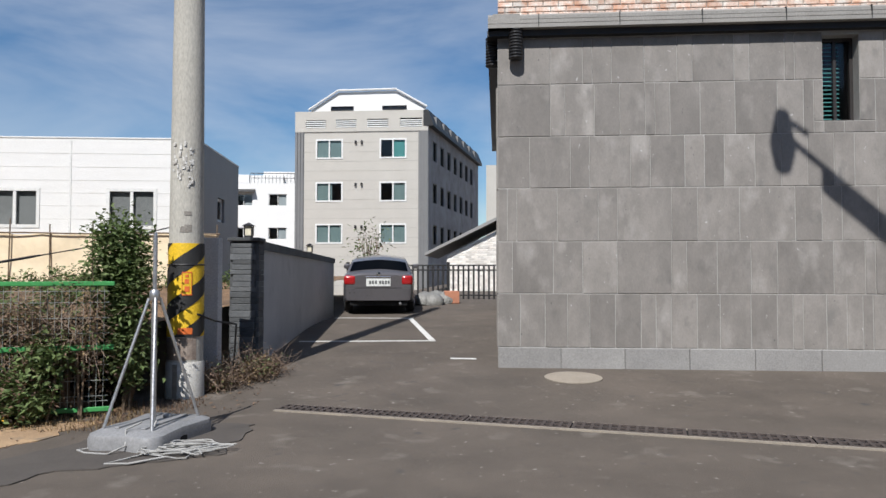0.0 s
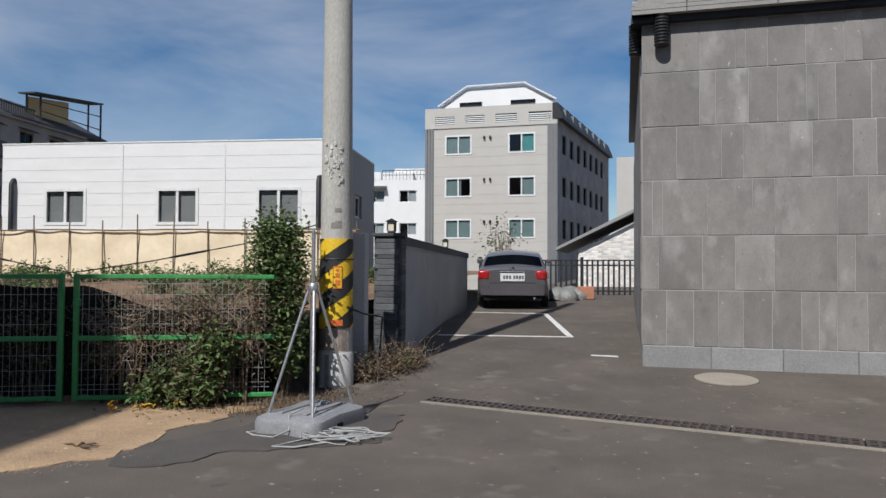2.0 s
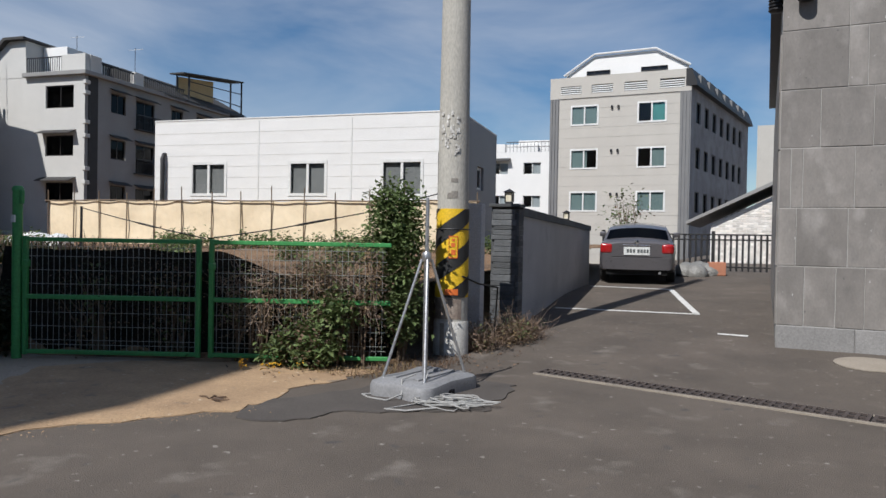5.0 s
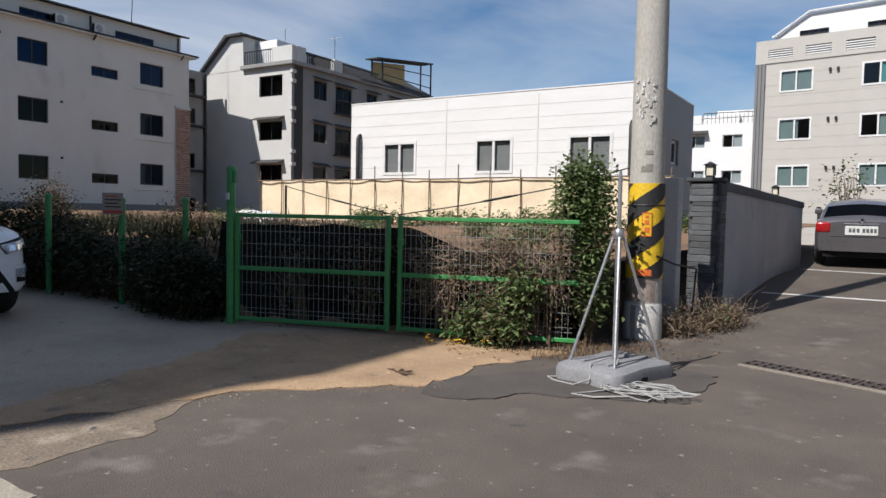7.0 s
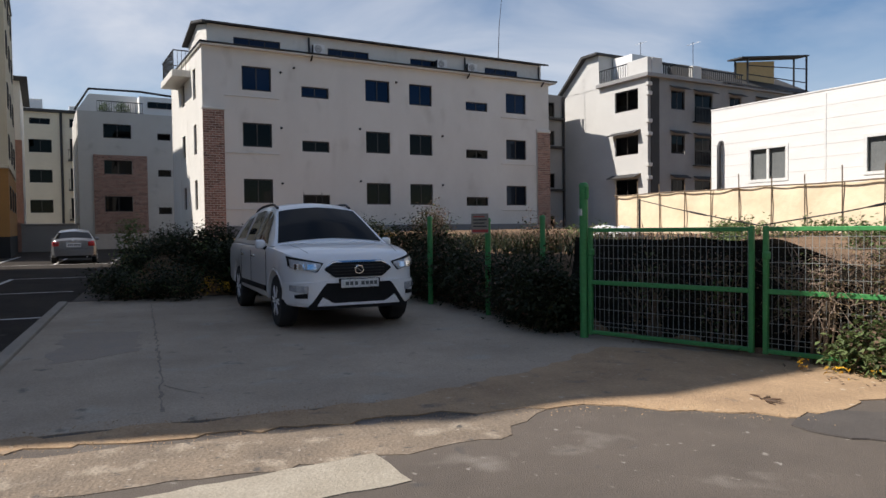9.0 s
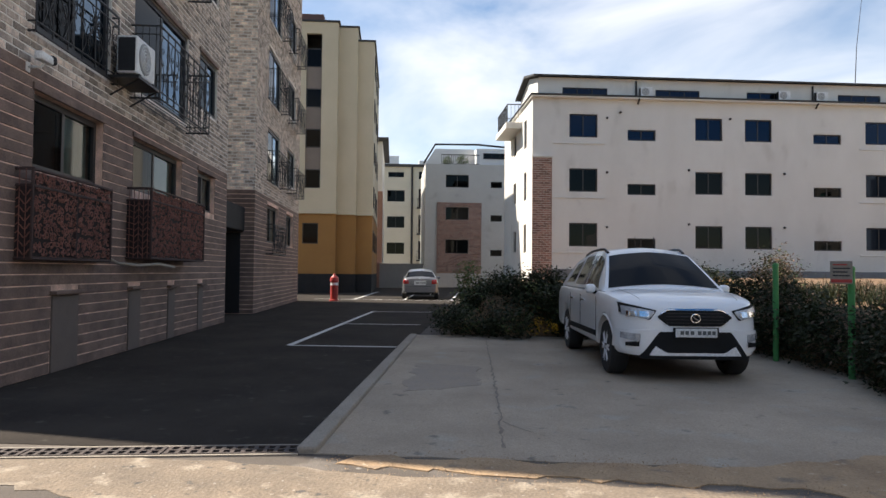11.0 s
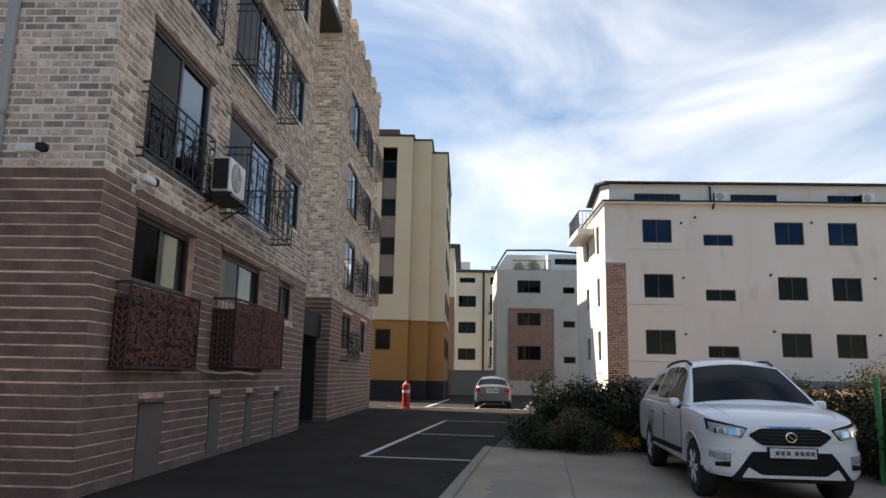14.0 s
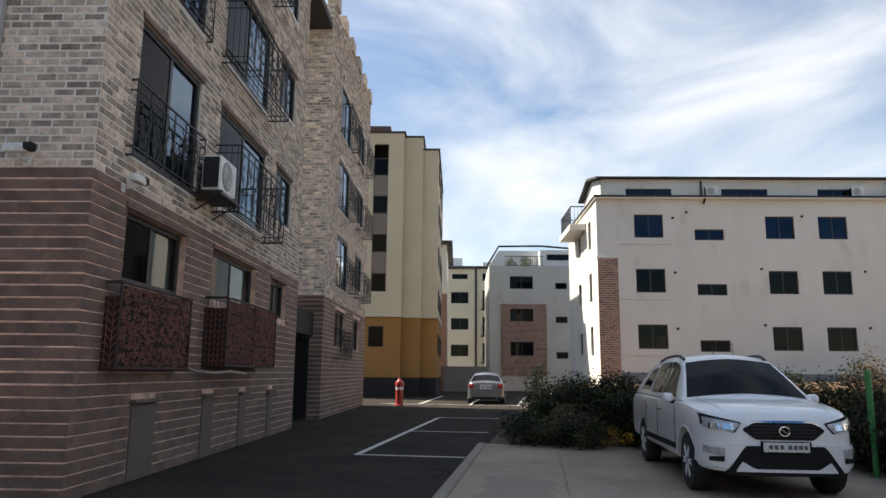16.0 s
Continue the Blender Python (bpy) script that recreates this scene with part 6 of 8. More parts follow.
def gate_leaf(a, b, label, stiles=2):
    a, b = Vector(a), Vector(b)
    ln = (b - a).length
    m = Matrix.Translation((a.x, a.y, 0)) @ Matrix.Rotation(math.atan2(b.y - a.y, b.x - a.x), 4, "Z")
    e = thing("gate_leaf", m, label, "gate", "gate leaves")
    for nm, q in (("top_rail", (0, ln, 1.28, 1.325)), ("middle_rail", (0, ln, 0.655, 0.705)), ("bottom_rail", (0, ln, 0.06, 0.105))):
        part(nm, MB().rbox(q[0], q[1], -0.02, 0.02, q[2], q[3], 0.006, 1), GREEN, e)
    for x in (0.0, ln - 0.05)[:stiles]:
        part("stile", MB().rbox(x, x + 0.05, -0.025, 0.025, 0.05, 1.335, 0.006, 1), GREEN, e)
    wires = MB()
    for x in np.arange(0.08, ln - 0.06, 0.062):
        wires.tube([(x, 0.012, 0.10), (x, 0.012, 1.29)], 0.0030, 4, False)
    for z in [0.16, 0.21, 0.36, 0.51, 0.82, 0.97, 1.12, 1.23]:
        wires.tube([(0.05, 0.017, z), (ln - 0.05, 0.017, z)], 0.0034, 4, False)
    part("wire_mesh", wires, WIRE, e, kind="stuff")
    part("hinge", MB().rbox(0.0, 0.06, -0.04, 0.04, 1.0, 1.08, 0.01, 1), GREEN, e)
    return e


gate_leaf((-7.20, 4.98), (-5.42, 5.76), "green steel gate leaf with wire mesh in shade")
gate_leaf((-5.34, 5.80), (-3.52, 6.56), "green steel gate leaf with wire mesh and vines", 1)
for x, y, h, r, lab in ((-7.26, 4.95, 1.88, 0.052, "tall green steel gate post with rounded cap"), (-8.9, 5.32, 1.52, 0.04, "green steel fence post in the shrubs"),
                        (-9.75, 4.85, 1.50, 0.045, "green steel fence post carrying a notice"), (-11.6, 4.6, 1.56, 0.045, "green steel fence post in the shrubs")):
    e = thing("fence_post", pose(x, y, 0), lab, "fence post", "green fence posts")
    part("shaft", MB().tube([(0, 0, -0.05), (0, 0, h - 0.05)], r, 12), GREEN, e, smooth=40)
    part("cap", MB().lathe([(r * 1.12, h - 0.06), (r * 1.12, h - 0.03), (r * 0.8, h - 0.005), (0.0, h)], 12), GREEN, e, smooth=50)
    if h > 1.8:
        part("lug", MB().rbox(0.04, 0.09, -0.02, 0.02, h - 0.2, h - 0.05, 0.01), GREEN, e)
        part("sticker", MB().box(-0.03, 0.03, -r - 0.006, -r + 0.02, 1.48, 1.56), FRAME_WHITE, e)
SIGN_RED = M("faded_red_paint", (0.50, 0.06, 0.05), None, 0.6, 6, 40, 0.02)
sg = thing("notice_board", pose(-9.62, 4.66, 1.26, 0, 0, 72), "small white notice with red lower band on a post", "sign")
part("board", MB().rbox(-0.13, 0.13, -0.006, 0.006, 0.0, 0.30, 0.004, 1), KERB, sg)
part("red_band", MB().box(-0.12, 0.12, -0.010, -0.007, 0.02, 0.06), SIGN_RED, sg)
for k in range(4):
    part("text_bar", MB().box(-0.10, 0.10 - 0.03 * (k % 2), -0.010, -0.007, 0.10 + k * 0.048, 0.117 + k * 0.048), SIGN_RED if k == 3 else DARK_METAL, sg)
for pts, lab in (([(-5.37, 5.77, 1.34), (-6.3, 6.12, 1.43), (-7.7, 6.65, 1.58), (-9.1, 7.17, 1.75)], "slack steel guy wire with turnbuckle at the gate"),
                 ([(-5.36, 5.80, 1.34), (-4.8, 6.25, 1.46), (-4.1, 6.9, 1.66), (-3.45, 7.6, 1.93)], "slack wire running from gate to utility pole")):
    e = thing("guy_wire", pose(0, 0, 0), lab, "wire", "guy wires")
    part("wire", MB().tube(pts, 0.007, 5), DARK_METAL, e)
    p, q = Vector(pts[1]), Vector(pts[2])
    part("turnbuckle", MB().tube([p.lerp(q, 0.2), p.lerp(q, 0.28), p.lerp(q, 0.55), p.lerp(q, 0.63)], [0.008, 0.013, 0.013, 0.008], 6), DARK_METAL, e)
gp = thing("wire_anchor", pose(-9.1, 7.17, 0.9), "thin steel stake holding the guy wire", "stake")
part("stake", MB().tube([(0, 0, -0.3), (0, 0, 0.87)], 0.018, 6), DARK_METAL, gp)

# near-black sheet that puts the bank's overhang shade behind the gate
BANK_SHADE = M("dark_bank_shade", (0.012, 0.011, 0.009), (0.026, 0.021, 0.015), 0.95, 3, 45, 0.8, dist=0.05, spread=0.3, grain=0.5, spec=0.08)
nm = MB()
cols = 60
for j in range(8):
    for i in range(cols + 1):
        u = i / cols
        x = -8.3 + 4.75 * u
        front = 5.0 + max(x + 7.26, 0) * 0.423 + 0.20
        tall = 1.16 - 0.26 * min(max((x + 5.6) / 0.8, 0), 1)
        z = 0.03 + tall * j / 7 + 0.05 * noise.noise(Vector((x * 2.1, j, 1)))
        nm.v.append((x, front + 0.10 + 0.20 * (j / 7) + 0.07 * noise.noise(Vector((x * 2.6, j * 0.7, 5))), z))
nm.f = [(j * (cols + 1) + i, j * (cols + 1) + i + 1, (j + 1) * (cols + 1) + i + 1, (j + 1) * (cols + 1) + i) for j in range(7) for i in range(cols)]
solid("shade_net", nm, BANK_SHADE, "dark sheet for the shade on the soil bank behind the gate", "net", smooth=60)

# ---- tarpaulin fence before the white building ----
TF = WH @ pose(0, -1.5, 0)
tf = thing("tarpaulin_fence", TF, "beige tarpaulin screen on thin steel pipes", "fence")
tm = MB()
tx = np.arange(-11.2, 2.3, 0.15)
tz = np.linspace(0.95, 2.36, 9)
for z in tz:
    for x in tx:
        u = (x % 0.95) / 0.95
        tm.v.append((x, 0.03 * math.sin(u * math.pi) + 0.05 * noise.noise(Vector((x * 1.3, z * 1.6, 1))), z - (0.05 * math.sin(u * math.pi) if z > 2.3 else 0)))
n = len(tx)
tm.f = [(j * n + i, j * n + i + 1, (j + 1) * n + i + 1, (j + 1) * n + i) for j in range(len(tz) - 1) for i in range(n - 1)]
part("tarpaulin", tm, TARP, tf, smooth=60)
PIPE = M("rusty_pipe", (0.22, 0.17, 0.12), (0.13, 0.09, 0.06), 0.7, 4, 40, 0.1, metal=0.3)
for k, x in enumerate(np.arange(-11.2, 2.3, 0.95)):
    lean = 0.03 * math.sin(k * 2.3)
    part("upright", MB().tube([(x, -0.03, 0.7), (x + lean, -0.03, 2.65 + 0.1 * math.sin(k * 1.7))], 0.016, 6), PIPE, tf)
part("top_pipe", MB().tube([(x, -0.05, 2.34 + 0.012 * math.sin(x * 1.9)) for x in np.arange(-11.3, 2.4, 0.5)], 0.018, 6), PIPE, tf)
for k in range(4):
    bag = MB().lathe([(0.02, 0.0), (0.28, 0.06), (0.32, 0.2), (0.2, 0.36), (0.03, 0.42)], 9)
    solid("rubble_sack", bag, FRAME_WHITE, "white rubble sack lying on the vacant lot", "sack", smooth=50, group="white sacks",
          m=pose(-15.0 + 0.42 * k, 10.2 + 0.15 * math.sin(k * 3), lot_height(-15.0 + 0.42 * k, 10.2) - 0.03, 12 * math.sin(k * 2), 9 * math.cos(k), 40 * k))

# ---- retaining wall, slate pier and concrete upright ----
RW = pose(-3.06, 9.30, 0, 0, 0, 96.0)
rw = thing("retaining_wall", RW, "grey stucco wall with dark slate pier and coping", "wall")
LW = 8.4
tmz = MB().add([(0.3, 0, -0.1), (LW, 0, -0.1), (LW, 0, 1.72), (0.3, 0, 1.80), (0.3, 0.26, -0.1), (LW, 0.26, -0.1), (LW, 0.26, 1.72), (0.3, 0.26, 1.80)],
               [(0, 1, 2, 3), (5, 4, 7, 6), (3, 2, 6, 7), (1, 5, 6, 2), (4, 0, 3, 7)])
part("stucco_wall", tmz, PALE_STUCCO, rw)
cop = MB().add([(0.3, -0.03, 1.74), (LW, -0.03, 1.66), (LW, -0.03, 1.78), (0.3, -0.03, 1.86), (0.3, 0.29, 1.74), (LW, 0.29, 1.66), (LW, 0.29, 1.78), (0.3, 0.29, 1.86)],
               [(0, 1, 2, 3), (5, 4, 7, 6), (3, 2, 6, 7), (1, 5, 6, 2), (4, 0, 3, 7), (0, 4, 5, 1)])
part("coping", cop, SLATE, rw, "dark slate coping")
part("pier_core", MB().box(0.03, 0.30, 0.0, 0.36, -0.1, 1.84), SLATE, rw)
part("pier_cap", MB().rbox(-0.03, 0.34, -0.06, 0.39, 1.845, 1.895, 0.012), SLATE, rw)
rnd = random.Random(31)
sl = []
z = 0.0
while z < 1.82:
    h = min(rnd.uniform(0.05, 0.095), 1.83 - z)
    sl += [(-0.36 + rnd.uniform(0, 0.05), 0.03 - rnd.uniform(0, 0.05), z + 0.002, z + h - 0.002)]
    z += h
lay(rw, "slate", sl, SLATE, -0.02, 300, left_side(0.02), depth=0.05, seed=7)
lay(rw, "slate", [(0.0, 0.30, c[2], c[3]) for c in sl], SLATE, -0.045, 300, None, depth=0.04, seed=8)
lant = thing("pier_lantern", RW @ pose(0.16, 0.14, 1.90), "small square garden lantern on the pier cap", "lantern")
part("foot", MB().rbox(-0.05, 0.05, -0.05, 0.05, 0.0, 0.03, 0.006), DARK_METAL, lant)
part("diffuser", MB().rbox(-0.045, 0.045, -0.045, 0.045, 0.03, 0.16, 0.006), M("frosted_diffuser", (0.72, 0.66, 0.50), None, 0.5, 4, 40, 0.0), lant)
for x, y in ((-0.05, -0.05), (0.05, -0.05), (-0.05, 0.05), (0.05, 0.05)):
    part("corner_bar", MB().box(x - 0.007, x + 0.007, y - 0.007, y + 0.007, 0.03, 0.17), DARK_METAL, lant)
part("hood", MB().add([(-0.08, -0.08, 0.165), (0.08, -0.08, 0.165), (0.08, 0.08, 0.165), (-0.08, 0.08, 0.165), (0, 0, 0.215)], [(3, 2, 1, 0), (0, 1, 4), (1, 2, 4), (2, 3, 4), (3, 0, 4)]), DARK_METAL, lant)
solid("concrete_upright", MB().rbox(-3.46, -3.15, 8.22, 8.36, -0.05, 1.84, 0.012), PALE_STUCCO, "pale grey concrete slab upright behind the pole", "concrete post")
copy_thing(lant, RW @ pose(5.37, 0.13, 1.83))
bf = thing("pole_fence", pose(-3.75, 9.1, 0), "brown wooden poles beside the slate pier", "fence")
for k in range(7):
    part("stake", MB().tube([(-0.28 + 0.09 * k, 0.0, 0.0), (-0.27 + 0.09 * k, 0.02, 1.62 + 0.07 * math.sin(k * 2.1))], 0.022, 6), WOOD, bf)

# ---- utility pole ----
POLE = M("pole_concrete", (0.47, 0.45, 0.40), (0.38, 0.36, 0.32), 0.9, 3.0, 60, 0.25, stretch=(1, 1, 0.35))
YELLOW_PAINT = M("yellow_sleeve", (0.80, 0.52, 0.02), (0.70, 0.44, 0.02), 0.55, 4, 55, 0.25, dist=0.01)
BLACK_PAINT = M("black_stripe", (0.018, 0.018, 0.018), (0.03, 0.03, 0.03), 0.55, 4, 55, 0.3, dist=0.01)
POLE_BASE = M("pale_pole_collar", (0.56, 0.545, 0.51), (0.42, 0.405, 0.375), 0.9, 4, 60, 0.3)
up = thing("utility_pole", pose(-3.28, 7.62, 0), "tall grey concrete utility pole with hazard stripes", "utility pole")
pr = lambda z: 0.200 - 0.0075 * z
part("shaft", MB().lathe([(pr(z), z) for z in (-0.1, 0.3, 0.7, 1.2, 1.8, 2.5, 4, 6, 9, 12)], 40), POLE, up, smooth=40)
part("base_collar", MB().lathe([(pr(0) + 0.012, -0.05), (pr(0.4) + 0.012, 0.40), (pr(0.42) + 0.002, 0.42)], 40), POLE_BASE, up, smooth=40)
SL0, SL1 = 0.70, 1.74
part("sleeve", MB().lathe([(pr(SL0) + 0.006, SL0), (pr(1.2) + 0.006, 1.2), (pr(SL1) + 0.006, SL1)], 48), YELLOW_PAINT, up, "yellow hazard sleeve", smooth=40)
for k in range(-4, 6):
    st, N = MB(), 72
    ok = []
    for i in range(N + 1):
        th = 2 * math.pi * i / N
        mid = SL0 + 0.02 + k * 0.42 + th * 0.42 * 2 / (2 * math.pi)
        lo, hi = max(mid - 0.105, SL0), min(mid + 0.105, SL1)
        ok.append(hi > lo)
        a = th + 2.2
        for z in (lo, max(hi, lo)):
            st.v.append(((pr(z) + 0.010) * math.cos(a), (pr(z) + 0.010) * math.sin(a), z))
    st.f = [(2 * i, 2 * i + 2, 2 * i + 3, 2 * i + 1) for i in range(N) if ok[i] and ok[i + 1]]
    if st.f:
        part("stripe", st, BLACK_PAINT, up, "black diagonal stripe")
ORANGE = M("orange_print", (0.72, 0.16, 0.03), None, 0.6, 5, 40, 0.0)


def on_pole(a0, a1, z0, z1, off, mat, nm):
    q = MB()
    for i in range(9):
        a = radians(a0 + (a1 - a0) * i / 8)
        for z in (z0, z1):
            q.v.append(((pr(z) + off) * math.cos(a), (pr(z) + off) * math.sin(a), z))
    q.f = [(2 * i, 2 * i + 2, 2 * i + 3, 2 * i + 1) for i in range(8)]
    return part(nm, q, mat, up)


on_pole(-78, -48, 1.16, 1.42, 0.013, YELLOW_PAINT, "label_plate")
for z0, z1, a0, a1 in ((1.16, 1.172, -78, -48), (1.408, 1.42, -78, -48), (1.16, 1.42, -78, -76), (1.16, 1.42, -50, -48), (1.20, 1.26, -70, -55), (1.29, 1.34, -70, -57), (1.36, 1.39, -68, -58)):
    on_pole(a0, a1, z0, z1, 0.016, ORANGE, "print_bar")
on_pole(-90, -45, 0.73, 0.80, 0.013, ORANGE, "print_bar")
SCUFF = M("paper_residue", (0.66, 0.65, 0.62), (0.35, 0.33, 0.30), 0.9, 25, 60, 0.2, spread=0.15)
DARKSCUFF = M("glue_stain", (0.20, 0.18, 0.16), (0.28, 0.26, 0.23), 0.9, 20, 60, 0.2)
STAIN = M("brown_pole_stain", (0.17, 0.125, 0.10), (0.30, 0.25, 0.21), 0.9, 9, 60, 0.2, spread=0.3)
on_pole(-150, -30, 0.445, 0.69, 0.003, STAIN, "stain_band")
# dark upright streak on the pale collar
on_pole(-104, -88, 0.0, 0.40, 0.015, DARKSCUFF, "stain_streak")
rnd = random.Random(3)
for k in range(34):
    a, z = rnd.uniform(-120, -50), rnd.choice((rnd.uniform(2.35, 2.85), rnd.uniform(2.4, 2.75)))
    on_pole(a, a + rnd.uniform(4, 13), z, z + rnd.uniform(0.02, 0.07), 0.002 + 0.0004 * k, SCUFF, "paper_scrap")
for k in range(5):
    a = rnd.uniform(-100, -70)
    z = rnd.choice((1.86, 2.05))
    on_pole(a, a + rnd.uniform(12, 26), z, z + rnd.uniform(0.04, 0.09), 0.002 + 0.0005 * k, DARKSCUFF, "glue_stain")
part("strap", MB().lathe([(pr(1.50) + 0.013, 1.492), (pr(1.50) + 0.018, 1.50), (pr(1.50) + 0.013, 1.508)], 40), DARK_METAL, up)
part("cable", MB().tube([(0.18, -0.1, 0.95), (0.30, 0.1, 0.86), (0.42, 0.45, 0.80), (0.34, 0.62, 0.5), (0.3, 0.65, 0.05)], 0.012, 6), DARK_METAL, up, smooth=60)

# ---- banner stand on its water-filled foot, with rope ----
FOOT = M("grey_plastic_tank", (0.26, 0.26, 0.265), (0.21, 0.21, 0.215), 0.55, 3, 50, 0.1)
bs = thing("banner_stand", pose(-2.66, 5.66, 0.004, 0, 0, 82), "silver steel banner stand on a grey plastic foot", "banner stand")
ft = MB()
prof = [(0.0, 1.0), (0.09, 1.0), (0.12, 0.97), (0.15, 0.80)]
outl = []
for cx, cy, a0 in ((0.33, 0.20, 0), (-0.33, 0.20, 90), (-0.33, -0.20, 180), (0.33, -0.20, 270)):
    for s in range(5):
        a = radians(a0 + s * 22.5)
        outl.append((cx + 0.13 * math.cos(a), cy + 0.13 * math.sin(a)))
    nxt = {0: (0.0, 0.285), 90: (-0.41, 0.0), 180: (0.0, -0.285), 270: (0.41, 0.0)}[a0]
    outl.append(nxt)
for i, (z, s) in enumerate(prof):
    ft.v += [(x * s, y * s, z) for x, y in outl]
no = len(outl)
ft.f = [(i * no + k, i * no + (k + 1) % no, (i + 1) * no + (k + 1) % no, (i + 1) * no + k) for i in range(3) for k in range(no)] + [tuple(range(no))[::-1], tuple(range(3 * no, 4 * no))]
part("foot_tank", ft, FOOT, bs, "grey water-filled plastic foot", smooth=30)
for y in (-0.12, 0.12):
    part("rib", MB().rbox(-0.30, 0.30, y - 0.02, y + 0.02, 0.147, 0.165, 0.006), FOOT, bs)
part("foot_slot", MB().rbox(-0.10, 0.10, -0.292, -0.27, 0.0, 0.05, 0.006), BLACK_STONE, bs, "dark slot under the foot")
part("filler_cap", MB().lathe([(0.04, 0.145), (0.04, 0.175), (0.03, 0.18), (0.0, 0.18)], 14, Matrix.Translation((0.2, 0.0, 0))), FOOT, bs, smooth=40)
part("mast", MB().tube([(0, 0, 0.14), (0, 0, 1.22)], 0.024, 12), GALV, bs, smooth=40)
part("upper_mast", MB().tube([(0, 0, 1.2), (0, 0, 1.70), (0, 0, 1.75)], [0.018, 0.018, 0.012], 12), GALV, bs, smooth=40)
part("collar", MB().lathe([(0.036, 1.17), (0.042, 1.18), (0.042, 1.24), (0.030, 1.26)], 14), GALV, bs, smooth=40)
for x, y in ((0.36, 0.24), (-0.36, 0.27), (-0.36, -0.24), (0.36, -0.27)):
    k = 0.9
    lg = part("leg", MB().tube([(0.03 * x / 0.36, 0.03 * y / 0.25, 1.19), (x * k, y * k, 0.10)], 0.013, 8), GALV, bs, smooth=40)
    part("leg_clip", MB().rbox(x * k - 0.025, x * k + 0.025, y * k - 0.025, y * k + 0.025, 0.085, 0.125, 0.006), DARK_METAL, lg)
ROPE = M("pale_rope", (0.42, 0.415, 0.40), (0.33, 0.325, 0.31), 0.9, 30, 120, 0.5)
rg = np.random.default_rng(8)
pts = []
for k in range(13):
    cx, cy, turn = -2.20 + rg.normal(0, 0.075), 5.27 + rg.normal(0, 0.05), rg.normal(0.15, 0.45)
    ra, rb, a0 = rg.uniform(0.13, 0.31), rg.uniform(0.05, 0.13), rg.uniform(0, 0.8)
    for i in range(15):
        a = a0 + i * 0.41
        u, v = ra * math.cos(a), rb * math.sin(a) * (1 + 0.25 * math.sin(2 * a + k))
        pts.append((cx + u * math.cos(turn) - v * math.sin(turn), cy + u * math.sin(turn) + v * math.cos(turn), 0.008 + 0.0035 * k + 0.006 * (1 + math.sin(3 * a + k))))
rope = thing("rope_coil", pose(0, 0, 0.006), "loose pale rope coiled on the asphalt beside the stand", "rope")
part("coil", MB().tube(pts, 0.0055, 5), ROPE, rope, smooth=60)
tail = [(-2.62, 5.40, 0.20), (-2.70, 5.30, 0.16), (-2.66, 5.22, 0.05), (-2.75, 5.12, 0.01), (-2.95, 5.15, 0.01), (-3.05, 5.22, 0.012), (-2.98, 5.28, 0.012)]
part("loose_end", MB().tube(tail, 0.0075, 6), ROPE, rope, smooth=60)
part("loose_end", MB().tube([(-2.55, 5.5, 0.19), (-2.50, 5.3, 0.12), (-2.42, 5.2, 0.015), (-2.55, 4.98, 0.01), (-2.62, 4.86, 0.01), (-2.45, 4.88, 0.01), (-2.25, 5.05, 0.02)], 0.0075, 6), ROPE, rope, smooth=60)

# ---- railing, rubble and small things by the car park ----
rl = thing("park_railing", pose(-4.2, 20.6, 0.62), "black steel railing at the end of the car park", "railing")
for z in (0.12, 0.86, 1.0):
    part("rail", MB().rbox(0.0, 4.5, -0.02, 0.02, z, z + 0.04, 0.006, 1), DARK_METAL, rl)
for x in np.arange(0.0, 4.51, 0.15):
    big = abs(round(x / 1.5) * 1.5 - x) < 0.03
    part("baluster", MB().rbox(x - (0.045 if big else 0.028), x + (0.045 if big else 0.028), -0.012, 0.012, 0.0, 1.12 if big else 1.0, 0.004, 1), DARK_METAL, rl)
PLASTIC = M("grey_plastic_sheet", (0.27, 0.265, 0.25), (0.15, 0.148, 0.14), 0.5, 3, 12, 0.6, dist=0.08)
for k in range(5):
    hp = MB().lathe([(0.05, 0.0), (0.28, 0.04), (0.30, 0.16), (0.2, 0.28), (0.04, 0.34)], 10)
    xx, yy = -1.72 + 0.26 * (k % 3), 18.5 + 0.45 * (k // 2)
    solid("rubble_sack", hp, PLASTIC, "grey plastic rubble sack beside the parked car", "sack", smooth=50, group="grey sacks",
          m=pose(xx, yy, ground_height(xx, yy) - 0.02, 10 * math.sin(k), 8 * math.cos(2 * k), 50 * k))
solid("terracotta_block", MB().rbox(-0.2, 0.2, -0.14, 0.14, 0.0, 0.34, 0.02), M("terracotta", (0.46, 0.20, 0.12), None, 0.85, 4, 40, 0.2), "terracotta block beside the rubble heap", "block", m=pose(-1.0, 18.9, ground_height(-1.0, 18.9), 0, 0, 15))

# ---- lamp whose shadow falls on the stone wall ----
k0 = 6.5
L0 = Vector((4.05, 9.55, 3.21)) - SUN_TRAVEL * k0
lampm = thing("street_camera_pole", pose(L0.x, L0.y, 0), "grey steel pole with camera arm and notice board", "pole")
part("pole", MB().tube([(3.4, -0.6, 0), (3.4, -0.6, L0.z - 2.15)], 0.07, 10), GALV, lampm)
part("arm", MB().tube([(3.4, -0.6, L0.z - 2.2), (1.4, -0.2, L0.z - 0.98), (0.05, 0, L0.z + 0.02)], 0.035, 8), GALV, lampm)
part("stub", MB().tube([(0.1, 0, L0.z + 0.22), (0.32, -0.04, L0.z + 0.10)], 0.032, 8), GALV, lampm)
